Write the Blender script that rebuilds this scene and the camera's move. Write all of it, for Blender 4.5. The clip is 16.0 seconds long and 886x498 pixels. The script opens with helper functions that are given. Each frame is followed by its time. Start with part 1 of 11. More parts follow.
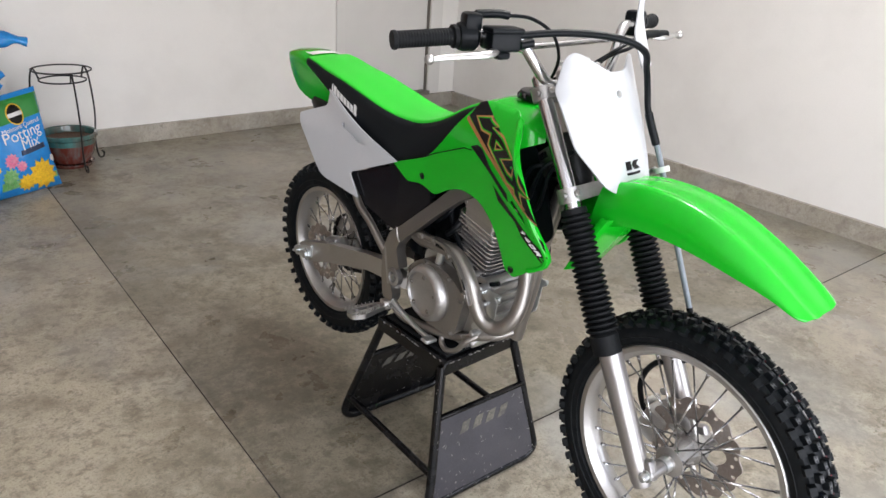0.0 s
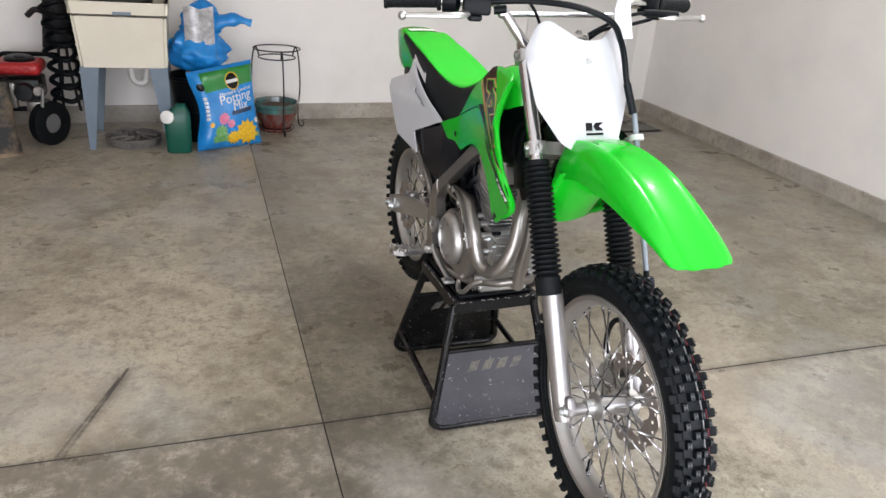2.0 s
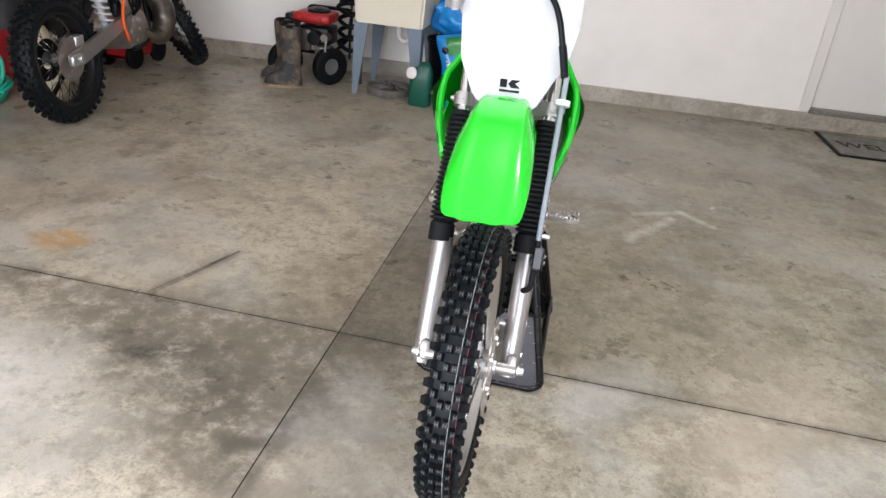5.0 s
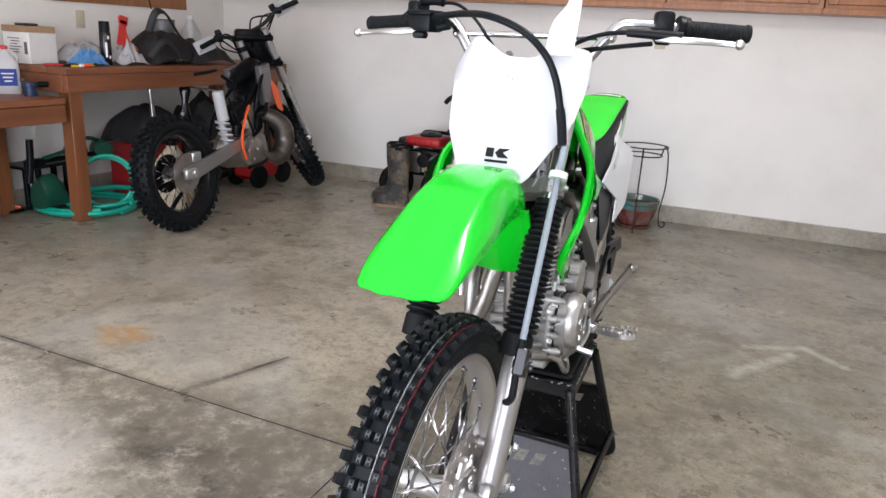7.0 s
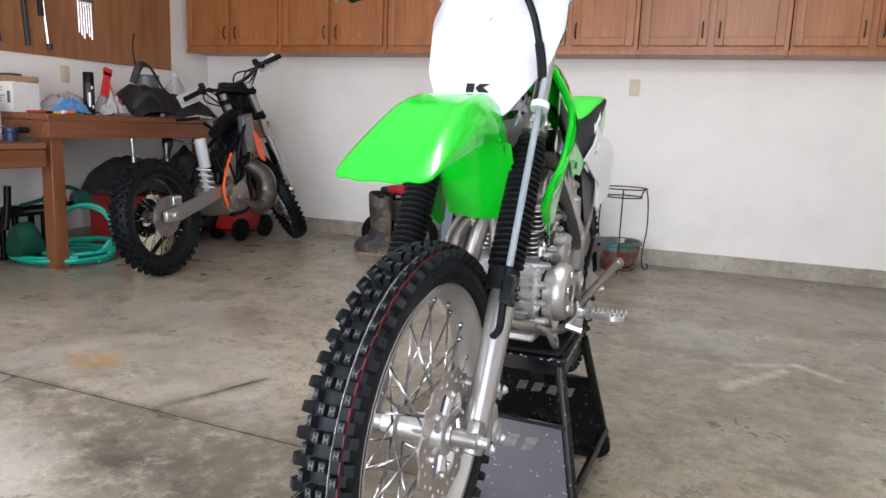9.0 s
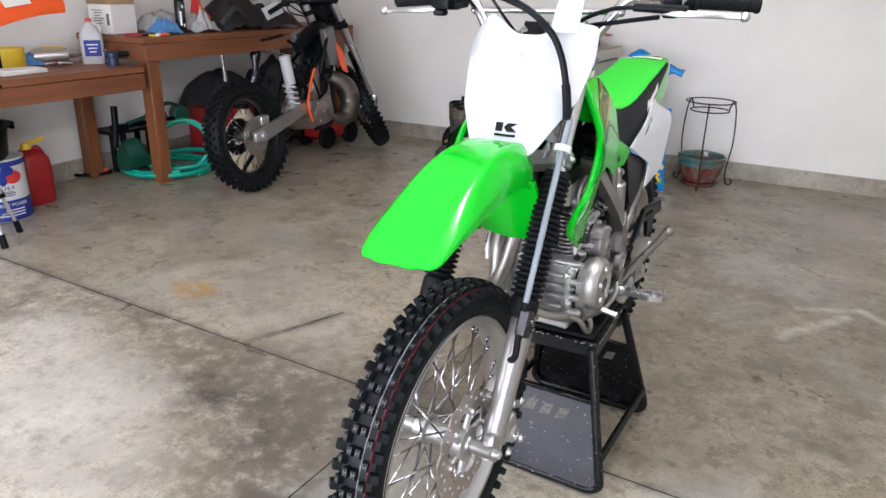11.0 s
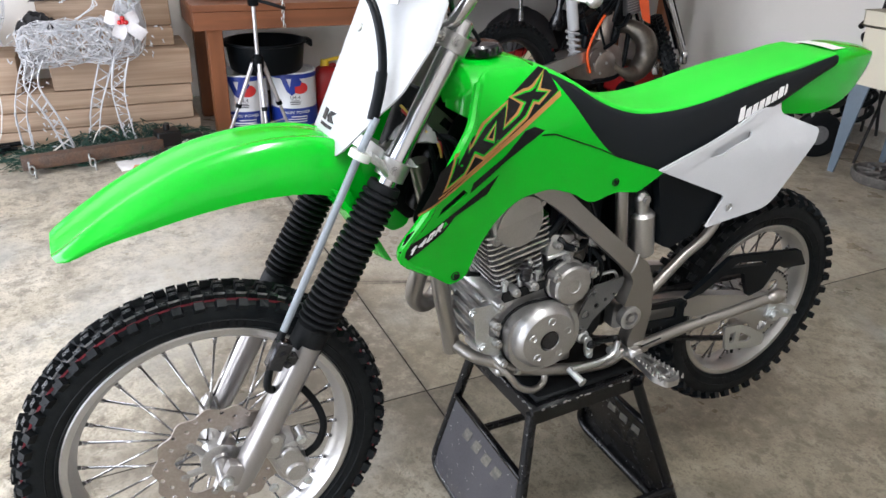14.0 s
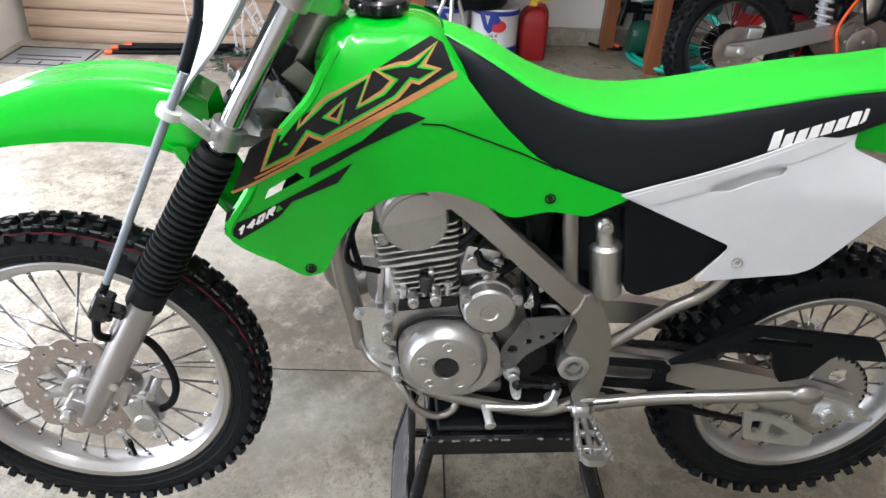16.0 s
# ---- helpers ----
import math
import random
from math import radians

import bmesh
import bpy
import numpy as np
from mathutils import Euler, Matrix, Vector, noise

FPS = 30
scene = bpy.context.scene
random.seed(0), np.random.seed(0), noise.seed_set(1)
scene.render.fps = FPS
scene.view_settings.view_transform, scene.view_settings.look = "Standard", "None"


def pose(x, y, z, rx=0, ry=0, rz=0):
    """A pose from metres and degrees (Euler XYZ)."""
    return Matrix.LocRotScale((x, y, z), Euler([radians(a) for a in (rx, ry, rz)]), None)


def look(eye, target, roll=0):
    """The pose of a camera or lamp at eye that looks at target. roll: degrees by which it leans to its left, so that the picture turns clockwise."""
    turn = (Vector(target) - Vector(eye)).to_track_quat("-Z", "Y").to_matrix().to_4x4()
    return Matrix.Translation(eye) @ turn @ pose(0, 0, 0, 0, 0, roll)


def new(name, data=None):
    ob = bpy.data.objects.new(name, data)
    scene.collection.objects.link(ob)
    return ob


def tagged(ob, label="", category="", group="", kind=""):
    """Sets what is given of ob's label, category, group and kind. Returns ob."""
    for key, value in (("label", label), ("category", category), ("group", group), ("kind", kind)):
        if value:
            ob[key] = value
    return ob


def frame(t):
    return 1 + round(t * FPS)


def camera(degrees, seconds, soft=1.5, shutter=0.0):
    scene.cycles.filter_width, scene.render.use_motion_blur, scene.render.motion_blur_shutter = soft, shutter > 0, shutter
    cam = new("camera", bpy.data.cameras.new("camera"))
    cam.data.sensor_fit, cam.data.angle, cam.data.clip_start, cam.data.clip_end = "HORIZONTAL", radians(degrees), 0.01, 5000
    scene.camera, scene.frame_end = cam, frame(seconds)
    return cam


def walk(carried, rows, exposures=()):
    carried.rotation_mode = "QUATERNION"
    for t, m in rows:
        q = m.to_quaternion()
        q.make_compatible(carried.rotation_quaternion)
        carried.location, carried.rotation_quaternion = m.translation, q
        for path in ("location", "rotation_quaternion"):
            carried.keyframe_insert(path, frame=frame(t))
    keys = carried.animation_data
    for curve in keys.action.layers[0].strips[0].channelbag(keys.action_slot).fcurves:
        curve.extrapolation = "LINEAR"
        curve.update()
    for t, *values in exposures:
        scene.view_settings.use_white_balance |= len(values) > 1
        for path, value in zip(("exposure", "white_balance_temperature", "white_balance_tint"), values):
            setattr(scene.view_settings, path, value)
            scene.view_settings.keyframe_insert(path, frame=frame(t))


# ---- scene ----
cam = camera(63.8, 16.0)
PATH = [
    (0, (-0.641, -1.253, 1.422), (0.523, 0.16, 0.618), 4.0),
    (0.5, (-0.58, -1.383, 1.415), (0.403, 0.161, 0.61), 3.0),
    (1, (-0.563, -1.536, 1.405), (0.307, 0.076, 0.602), 3.6),
    (1.5, (-0.491, -1.676, 1.406), (0.267, -0.008, 0.603), 3.8),
    (2, (-0.291, -1.763, 1.392), (0.327, -0.043, 0.579), 4.5),
    (2.5, (-0.106, -1.832, 1.389), (0.348, -0.077, 0.545), 5.2),
    (3, (0.003, -1.944, 1.382), (0.318, -0.171, 0.512), 5.7),
    (3.5, (0.136, -2.04, 1.391), (0.343, -0.26, 0.504), 7.2),
    (4, (0.343, -2.009, 1.392), (0.405, -0.224, 0.492), 7.9),
    (4.2, (0.415, -1.988, 1.392), (0.404, -0.204, 0.487), 7.8),
    (6.3, (0.972, -1.911, 1.394), (0.357, -0.137, 0.704), 4.1),
    (6.5, (0.99, -1.809, 1.372), (0.358, -0.013, 0.76), 5.0),
    (7, (0.962, -1.658, 1.231), (0.194, 0.097, 0.655), 3.2),
    (7.5, (0.931, -1.624, 1.048), (0.102, 0.145, 0.618), 0.9),
    (8, (0.949, -1.653, 0.961), (0.186, 0.162, 0.612), 2.4),
    (8.2, (0.955, -1.661, 0.956), (0.235, 0.173, 0.611), 3.2),
    (10.3, (1.047, -1.678, 1.02), (0.173, 0.077, 0.624), 1.3),
    (10.5, (1.057, -1.669, 1.116), (0.189, 0.061, 0.612), 1.5),
    (11, (1.114, -1.679, 1.293), (0.173, -0.061, 0.588), 1.2),
    (11.5, (1.179, -1.63, 1.324), (0.182, -0.103, 0.503), 0.5),
    (12, (1.28, -1.463, 1.34), (0.146, -0.05, 0.493), 0.2),
    (12.2, (1.343, -1.391, 1.33), (0.135, -0.04, 0.484), -0.3),
    (12.5, (1.454, -1.289, 1.331), (0.117, -0.074, 0.474), 1.3),
    (13, (1.603, -1.132, 1.365), (0.103, -0.111, 0.525), 3.8),
    (13.5, (1.584, -0.925, 1.35), (0.046, 0.035, 0.505), 2.4),
    (14, (1.584, -0.736, 1.339), (-0.028, 0.054, 0.456), 1.9),
    (14.5, (1.67, -0.525, 1.344), (-0.036, -0.018, 0.431), 2.4),
    (15, (1.652, -0.355, 1.33), (-0.079, -0.006, 0.391), 3.1),
    (15.5, (1.545, -0.214, 1.332), (-0.186, 0.004, 0.355), 2.8),
    (16, (1.512, -0.097, 1.349), (-0.19, -0.006, 0.292), 3.5),
]
walk(cam, [(t, look(eye, target, roll)) for t, eye, target, roll in PATH], [(0.0, -0.30, 6250, 12.0), (4.0, -0.16, 6300, 12.5), (7.0, -0.12, 6100, 13.0), (8.2, -0.12, 6100, 13.0), (10.5, -0.14, 6050, 13.0), (12.5, -0.24, 6000, 12.0), (14.5, -0.10, 6050, 10.5), (16.0, -0.04, 6000, 11.0)])

# ---- world, daylight from the open garage door ----
world = bpy.data.worlds.new("sky")
scene.world = world
world.use_nodes = True
wn = world.node_tree.nodes
sky = wn.new("ShaderNodeTexSky")
sky.sky_type, sky.sun_disc = "NISHITA", False
sky.sun_elevation, sky.sun_rotation = radians(60), radians(149)
world.node_tree.links.new(sky.outputs[0], wn["Background"].inputs[0])
wn["Background"].inputs[1].default_value = 0.15
sun = new("sun", bpy.data.lights.new("sun", "SUN"))
sun.data.energy, sun.data.angle, sun.data.color = 2.5, radians(15), (1.0, 0.96, 0.90)
sun.matrix_world = look((3.0, -5.0, 10.0), (0, 0, 0))
door_light = new("door_daylight", bpy.data.lights.new("door_daylight", "AREA"))
door_light.data.shape, door_light.data.size, door_light.data.size_y = "RECTANGLE", 4.2, 2.0
door_light.data.energy, door_light.data.color = 160.0, (1.0, 0.98, 1.0)
door_light.matrix_world = look((-0.10, -2.54, 1.08), (-0.10, -1.54, 1.22))
LAMPS = ((0.95, -0.20), (1.30, -0.20))          # two bulbs of the opener unit on the ceiling
for lx, ly in LAMPS:
    bulb = new("opener_bulb", bpy.data.lights.new("opener_bulb", "POINT"))
    bulb.data.shadow_soft_size, bulb.data.energy, bulb.data.color = 0.075, 38.0, (1.0, 0.96, 0.91)
    bulb.location = (lx, ly, 2.36)


# ---- materials ----
def mat(name, base, rough=0.5, metal=0.0, grain=0.0, scale=60.0, bump=0.0, dirt=None, dirt_scale=4.0, dirt_amount=0.0, coat=0.0, rand=0.0,
        stretch=(1, 1, 1), rvar=0.0, trans=0.0, spec=0.5):
    """A surface with fine grain, larger stains and relief, all at real size."""
    m = bpy.data.materials.new(name)
    m.use_nodes = True
    n, l = m.node_tree.nodes, m.node_tree.links
    b = n["Principled BSDF"]
    b.inputs["Roughness"].default_value, b.inputs["Metallic"].default_value = rough, metal
    b.inputs["Coat Weight"].default_value, b.inputs["Transmission Weight"].default_value = coat, trans
    b.inputs["Coat Roughness"].default_value = 0.07
    b.inputs["Specular IOR Level"].default_value = spec
    tc, mp = n.new("ShaderNodeTexCoord"), n.new("ShaderNodeMapping")
    mp.inputs["Scale"].default_value = stretch
    l.new(tc.outputs["Object"], mp.inputs[0])
    fine, wide = n.new("ShaderNodeTexNoise"), n.new("ShaderNodeTexNoise")
    fine.inputs["Scale"].default_value, fine.inputs["Detail"].default_value = scale, 5
    wide.inputs["Scale"].default_value, wide.inputs["Detail"].default_value = dirt_scale, 6
    wide.inputs["Roughness"].default_value = 0.62
    l.new(mp.outputs[0], fine.inputs[0]), l.new(mp.outputs[0], wide.inputs[0])
    r1 = n.new("ShaderNodeMapRange")
    r1.inputs[1].default_value, r1.inputs[2].default_value = 0.3, 0.7
    r1.inputs[3].default_value, r1.inputs[4].default_value = 1 - grain, 1 + grain
    l.new(fine.outputs[0], r1.inputs[0])
    mul = n.new("ShaderNodeMix")
    mul.data_type, mul.blend_type = "RGBA", "MULTIPLY"
    mul.inputs[0].default_value = 1.0
    mul.inputs[6].default_value = (*base, 1)
    l.new(r1.outputs[0], mul.inputs[7])
    col = mul.outputs[2]
    if rand:
        oi, r3, m3 = n.new("ShaderNodeObjectInfo"), n.new("ShaderNodeMapRange"), n.new("ShaderNodeMix")
        r3.inputs[3].default_value, r3.inputs[4].default_value = 1 - rand, 1 + rand
        l.new(oi.outputs["Random"], r3.inputs[0])
        m3.data_type, m3.blend_type = "RGBA", "MULTIPLY"
        m3.inputs[0].default_value = 1.0
        l.new(col, m3.inputs[6]), l.new(r3.outputs[0], m3.inputs[7])
        col = m3.outputs[2]
    if dirt:
        r2, m2 = n.new("ShaderNodeMapRange"), n.new("ShaderNodeMix")
        r2.inputs[1].default_value, r2.inputs[2].default_value, r2.inputs[4].default_value = 0.45, 0.72, dirt_amount
        l.new(wide.outputs[0], r2.inputs[0])
        m2.data_type = "RGBA"
        m2.inputs[7].default_value = (*dirt, 1)
        l.new(r2.outputs[0], m2.inputs[0]), l.new(col, m2.inputs[6])
        col = m2.outputs[2]
    l.new(col, b.inputs["Base Color"])
    if rvar:
        r4 = n.new("ShaderNodeMapRange")
        r4.inputs[1].default_value, r4.inputs[2].default_value = 0.3, 0.7
        r4.inputs[3].default_value, r4.inputs[4].default_value = max(0.02, rough - rvar), min(1, rough + rvar)
        l.new(wide.outputs[0], r4.inputs[0]), l.new(r4.outputs[0], b.inputs["Roughness"])
    if bump:
        bp = n.new("ShaderNodeBump")
        bp.inputs["Strength"].default_value, bp.inputs["Distance"].default_value = 0.6, bump
        l.new(fine.outputs[0], bp.inputs["Height"]), l.new(bp.outputs[0], b.inputs["Normal"])
    return m


def concrete(name, base, dark, light, marks=(), mottle=1.0):
    """Trowelled slab: cloudy tone, pale bloom, dark oil spots, fine sand."""
    m = mat(name, base, 0.36, 0, 0.12, 160, 0.0006, rvar=0.14)
    n, l = m.node_tree.nodes, m.node_tree.links
    b = n["Principled BSDF"]
    col = b.inputs["Base Color"].links[0].from_socket
    tc, geo0 = n["Texture Coordinate"], n.new("ShaderNodeNewGeometry")
    for scale, detail, lo, hi, tint, amount, warp in ((0.8, 5, 0.46, 0.66, dark, 0.45, 0.0), (2.6, 9, 0.48, 0.64, dark, 0.5 * mottle, 0.1), (1.9, 9, 0.50, 0.66, light, 0.6 * mottle, 0.1), (6.5, 10, 0.50, 0.64, dark, 0.6 * mottle, 0.1),
                                                      (9.0, 9, 0.52, 0.64, light, 0.5 * mottle, 0.1), (22.0, 9, 0.52, 0.62, dark, 0.55, 0.0), (60.0, 7, 0.53, 0.62, dark, 0.5, 0.0), (140.0, 4, 0.55, 0.63, dark, 0.5, 0.0)):
        t, r, x = n.new("ShaderNodeTexNoise"), n.new("ShaderNodeMapRange"), n.new("ShaderNodeMix")
        t.inputs["Scale"].default_value, t.inputs["Detail"].default_value, t.inputs["Roughness"].default_value = scale, detail, 0.68
        t.inputs["Distortion"].default_value = warp
        l.new(tc.outputs["Object"], t.inputs[0]), l.new(t.outputs[0], r.inputs[0])
        r.inputs[1].default_value, r.inputs[2].default_value, r.inputs[4].default_value = lo, hi, amount
        x.data_type = "RGBA"
        x.inputs[7].default_value = (*tint, 1)
        l.new(r.outputs[0], x.inputs[0]), l.new(col, x.inputs[6])
        col = x.outputs[2]
    for scale, lo, hi, tint, amount in ((1.1, 0.50, 0.70, (0.44, 0.388, 0.315), 0.40 * mottle), (1.7, 0.52, 0.70, (0.36, 0.365, 0.35), 0.5 * mottle)):
        t, r, x = n.new("ShaderNodeTexNoise"), n.new("ShaderNodeMapRange"), n.new("ShaderNodeMix")
        t.inputs["Scale"].default_value, t.inputs["Detail"].default_value, t.inputs["Distortion"].default_value = scale, 6, 0.6
        r.inputs[1].default_value, r.inputs[2].default_value, r.inputs[4].default_value = lo, hi, amount
        x.data_type = "RGBA"
        x.inputs[7].default_value = (*tint, 1)
        l.new(geo0.outputs["Position"], t.inputs[0]), l.new(t.outputs[0], r.inputs[0]), l.new(r.outputs[0], x.inputs[0]), l.new(col, x.inputs[6])
        col = x.outputs[2]
    # pale grit and small dark drips
    for scale, size, tint, amount in ((3.7, 0.012, (0.75, 0.73, 0.68), 0.9), (5.1, 0.035, dark, 0.75), (9.0, 0.03, dark, 0.5)):
        t, r, x = n.new("ShaderNodeTexVoronoi"), n.new("ShaderNodeMapRange"), n.new("ShaderNodeMix")
        t.inputs["Scale"].default_value = scale
        r.inputs[1].default_value, r.inputs[2].default_value, r.inputs[3].default_value, r.inputs[4].default_value = size * 0.6, size, amount, 0.0
        x.data_type = "RGBA"
        x.inputs[7].default_value = (*tint, 1)
        l.new(geo0.outputs["Position"], t.inputs[0]), l.new(t.outputs["Distance"], r.inputs[0]), l.new(r.outputs[0], x.inputs[0]), l.new(col, x.inputs[6])
        col = x.outputs[2]
    # shaped stains, scrapes and painted shade: ends, half width, softness, tint, strength
    orange, chalk = (0.42, 0.23, 0.06), (0.66, 0.65, 0.60)
    wob, spk, sr = n.new("ShaderNodeTexNoise"), n.new("ShaderNodeTexNoise"), n.new("ShaderNodeMapRange")
    wob.inputs["Scale"].default_value, wob.inputs["Detail"].default_value = 9.0, 8
    spk.inputs["Scale"].default_value, spk.inputs["Detail"].default_value, spk.inputs["Roughness"].default_value = 14.0, 12, 0.75
    sr.inputs[1].default_value, sr.inputs[2].default_value, sr.inputs[3].default_value = 0.38, 0.56, 0.25
    l.new(geo0.outputs["Position"], wob.inputs[0]), l.new(geo0.outputs["Position"], spk.inputs[0]), l.new(spk.outputs[0], sr.inputs[0])
    ragged = {}
    for reach in (0.16, 0.04, 0.008):
        off, add = n.new("ShaderNodeVectorMath"), n.new("ShaderNodeVectorMath")
        off.operation, add.operation = "MULTIPLY_ADD", "ADD"
        off.inputs[1].default_value, off.inputs[2].default_value = (reach, reach, 0), (-reach / 2, -reach / 2, 0)
        l.new(wob.outputs["Color"], off.inputs[0]), l.new(geo0.outputs["Position"], add.inputs[0]), l.new(off.outputs[0], add.inputs[1])
        ragged[reach] = add.outputs[0]
    for ax, ay, bx, by, w, soft, tint, amount in marks:
        tint = {"dark": dark, "black": (0.05, 0.045, 0.038), "orange": orange, "chalk": chalk}[tint]
        p, dot, cl, back_, ln = (n.new("ShaderNodeVectorMath"), n.new("ShaderNodeVectorMath"), n.new("ShaderNodeClamp"), n.new("ShaderNodeVectorMath"), n.new("ShaderNodeVectorMath"))
        p.operation, dot.operation, back_.operation, ln.operation = "ADD", "DOT_PRODUCT", "MULTIPLY_ADD", "LENGTH"
        p.inputs[1].default_value = (-ax, -ay, 0)
        l.new(ragged[0.008 if w < 0.005 else 0.04 if w < 0.02 else 0.16], p.inputs[0]), l.new(p.outputs[0], dot.inputs[0])
        q = max(1e-6, (bx - ax) ** 2 + (by - ay) ** 2)
        dot.inputs[1].default_value = ((bx - ax) / q, (by - ay) / q, 0)
        l.new(dot.outputs["Value"], cl.inputs[0])
        l.new(cl.outputs[0], back_.inputs[0])
        back_.inputs[1].default_value = (-(bx - ax), -(by - ay), 0)
        l.new(p.outputs[0], back_.inputs[2]), l.new(back_.outputs[0], ln.inputs[0])
        r, br, x = n.new("ShaderNodeMapRange"), n.new("ShaderNodeMath"), n.new("ShaderNodeMix")
        r.inputs[1].default_value, r.inputs[2].default_value, r.inputs[3].default_value, r.inputs[4].default_value = w, w + soft, amount, 0.0
        l.new(ln.outputs["Value"], r.inputs[0])
        br.operation = "MULTIPLY"
        l.new(r.outputs[0], br.inputs[0]), l.new(sr.outputs[0], br.inputs[1])
        x.data_type = "RGBA"
        x.inputs[7].default_value = (*tint, 1)
        l.new(br.outputs[0], x.inputs[0]), l.new(col, x.inputs[6])
        col = x.outputs[2]
    l.new(col, b.inputs["Base Color"])
    return m


SCRAPES = ((-0.575, 0.4, -0.725, 0.01, 0.006, 0.03, 'black', 0.45), (-0.578, 0.42, -0.715, 0.0, 0.0025, 0.005, 'black', 1.0), (-0.600, 0.37, -0.735, 0.0, 0.0015, 0.005, 'black', 1.0), (-1.31, 0.26, -1.22, 0.26, 0.03, 0.07, 'orange', 0.75), (1.27, 1.64, 1.42, 1.5, 0.006, 0.030, 'chalk', 0.5),
    (1.27, 1.62, 1.05, 1.52, 0.005, 0.030, 'chalk', 0.45), (1.22, 1.52, 1.0, 1.18, 0.008, 0.036, 'chalk', 0.5), (0.98, 0.9, 1.02, 0.9, 0.06, 0.05, 'dark', 0.6), (1.2, 0.5, 1.24, 0.5, 0.07, 0.05, 'dark', 0.6),
    (0.05, 0.57, 0.07, 0.58, 0.012, 0.02, 'black', 0.7), (-0.05, 0.75, -0.04, 0.75, 0.008, 0.02, 'black', 0.6))
# fourth patch puts the soft shade behind the stand into the slab colour
SMUDGES_AND_SHADE = ((-0.42, -0.4, -0.72, -0.25, 0.12, 0.2, 'dark', 0.5), (-0.3, -0.15, -0.15, -0.62, 0.05, 0.12, 'dark', 0.8), (-0.25, 0.02, 0.1, 0.03, 0.05, 0.14, 'dark', 0.6),
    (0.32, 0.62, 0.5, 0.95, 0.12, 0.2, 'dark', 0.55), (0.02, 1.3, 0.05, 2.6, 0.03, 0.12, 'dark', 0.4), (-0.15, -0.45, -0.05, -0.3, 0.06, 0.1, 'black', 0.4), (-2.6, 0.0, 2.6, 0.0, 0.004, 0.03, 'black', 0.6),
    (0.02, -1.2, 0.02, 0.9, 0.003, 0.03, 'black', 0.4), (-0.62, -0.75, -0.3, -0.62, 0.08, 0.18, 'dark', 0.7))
OIL_SPOTS = ((-1.0, -0.55, -0.85, -0.45, 0.08, 0.2, 'dark', 0.7), (-0.85, -0.14, -0.2, -0.18, 0.05, 0.16, 'dark', 0.75), (-0.6, -0.3, -0.15, -0.38, 0.04, 0.14, 'black', 0.42), (-0.05, -0.6, -0.03, -0.58, 0.03, 0.05, 'black', 0.6),
    (-0.52, 0.1, -0.45, 0.14, 0.04, 0.1, 'black', 0.4), (-1.25, -0.1, -1.05, -0.25, 0.06, 0.16, 'dark', 0.6), (-0.54, -0.31, -0.49, -0.28, 0.025, 0.04, 'black', 0.8), (-0.43, -0.25, -0.33, -0.21, 0.015, 0.05, 'black', 0.7),
    (-0.08, -0.61, -0.05, -0.59, 0.02, 0.05, 'black', 0.75), (-0.05, -0.73, -0.02, -0.7, 0.015, 0.05, 'black', 0.6))
# last two patches put the shade beside the bike into the slab colour
BANDS_AND_SHADE = ((-0.66, -0.23, -0.64, -0.22, 0.008, 0.02, 'black', 0.6), (-0.12, -0.08, -0.06, -0.85, 0.05, 0.12, 'dark', 0.6), (-1.3, -0.05, -0.1, -0.07, 0.03, 0.1, 'dark', 0.6), (0.06, -0.12, 0.05, -0.36, 0.06, 0.14, 'dark', 0.6),
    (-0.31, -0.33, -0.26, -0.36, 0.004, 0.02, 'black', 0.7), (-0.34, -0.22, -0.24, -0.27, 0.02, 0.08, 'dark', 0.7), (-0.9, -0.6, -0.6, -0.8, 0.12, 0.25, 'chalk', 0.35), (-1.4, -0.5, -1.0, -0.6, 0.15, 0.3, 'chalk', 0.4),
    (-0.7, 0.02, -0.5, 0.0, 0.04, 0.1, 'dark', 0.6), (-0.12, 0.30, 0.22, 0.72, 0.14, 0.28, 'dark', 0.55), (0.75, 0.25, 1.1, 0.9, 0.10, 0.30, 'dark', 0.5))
STAINS_AND_SHADE = SCRAPES + SMUDGES_AND_SHADE + OIL_SPOTS + BANDS_AND_SHADE


def marks_on(right, back):
    """The stains and painted shade that reach the slab on that side of the joints."""
    return [k for k in STAINS_AND_SHADE if (max(k[0], k[2]) > -0.1 if right else min(k[0], k[2]) < 0.1) and (max(k[1], k[3]) > -0.03 if back else min(k[1], k[3]) < 0.03)]



def wood(name, base, dark, grain_dir=(1, 1, 1), rough=0.45, scale=14.0):
    m = mat(name, base, rough, 0, 0.16, scale * 4, 0.0004, dark, scale, 0.75, stretch=grain_dir, rand=0.12)
    return m


GREEN = mat("green_plastic", (0.008, 0.41, 0.012), 0.13, 0, 0.02, 300, 0.00003, spec=0.45)
WHITE = mat("white_plastic", (0.465, 0.48, 0.50), 0.3, 0, 0.015, 200, 0.00003, (0.7, 0.7, 0.7), 9, 0.1)
SEAT_BLACK = mat("seat_vinyl_black", (0.0055, 0.0075, 0.0095), 0.55, 0, 0.2, 900, 0.0003, spec=0.2)
SEAT_GREEN = mat("seat_vinyl_green", (0.022, 0.52, 0.024), 0.42, 0, 0.05, 900, 0.0003)
BLACK = mat("black_plastic", (0.0028, 0.0042, 0.0055), 0.36, 0, 0.2, 250, 0.0001, (0.005, 0.006, 0.007), 6, 0.4, spec=0.14)
GLOSS_BLACK = mat("gloss_black_plastic", (0.008, 0.008, 0.01), 0.16, 0, 0.1, 100, 0.0)
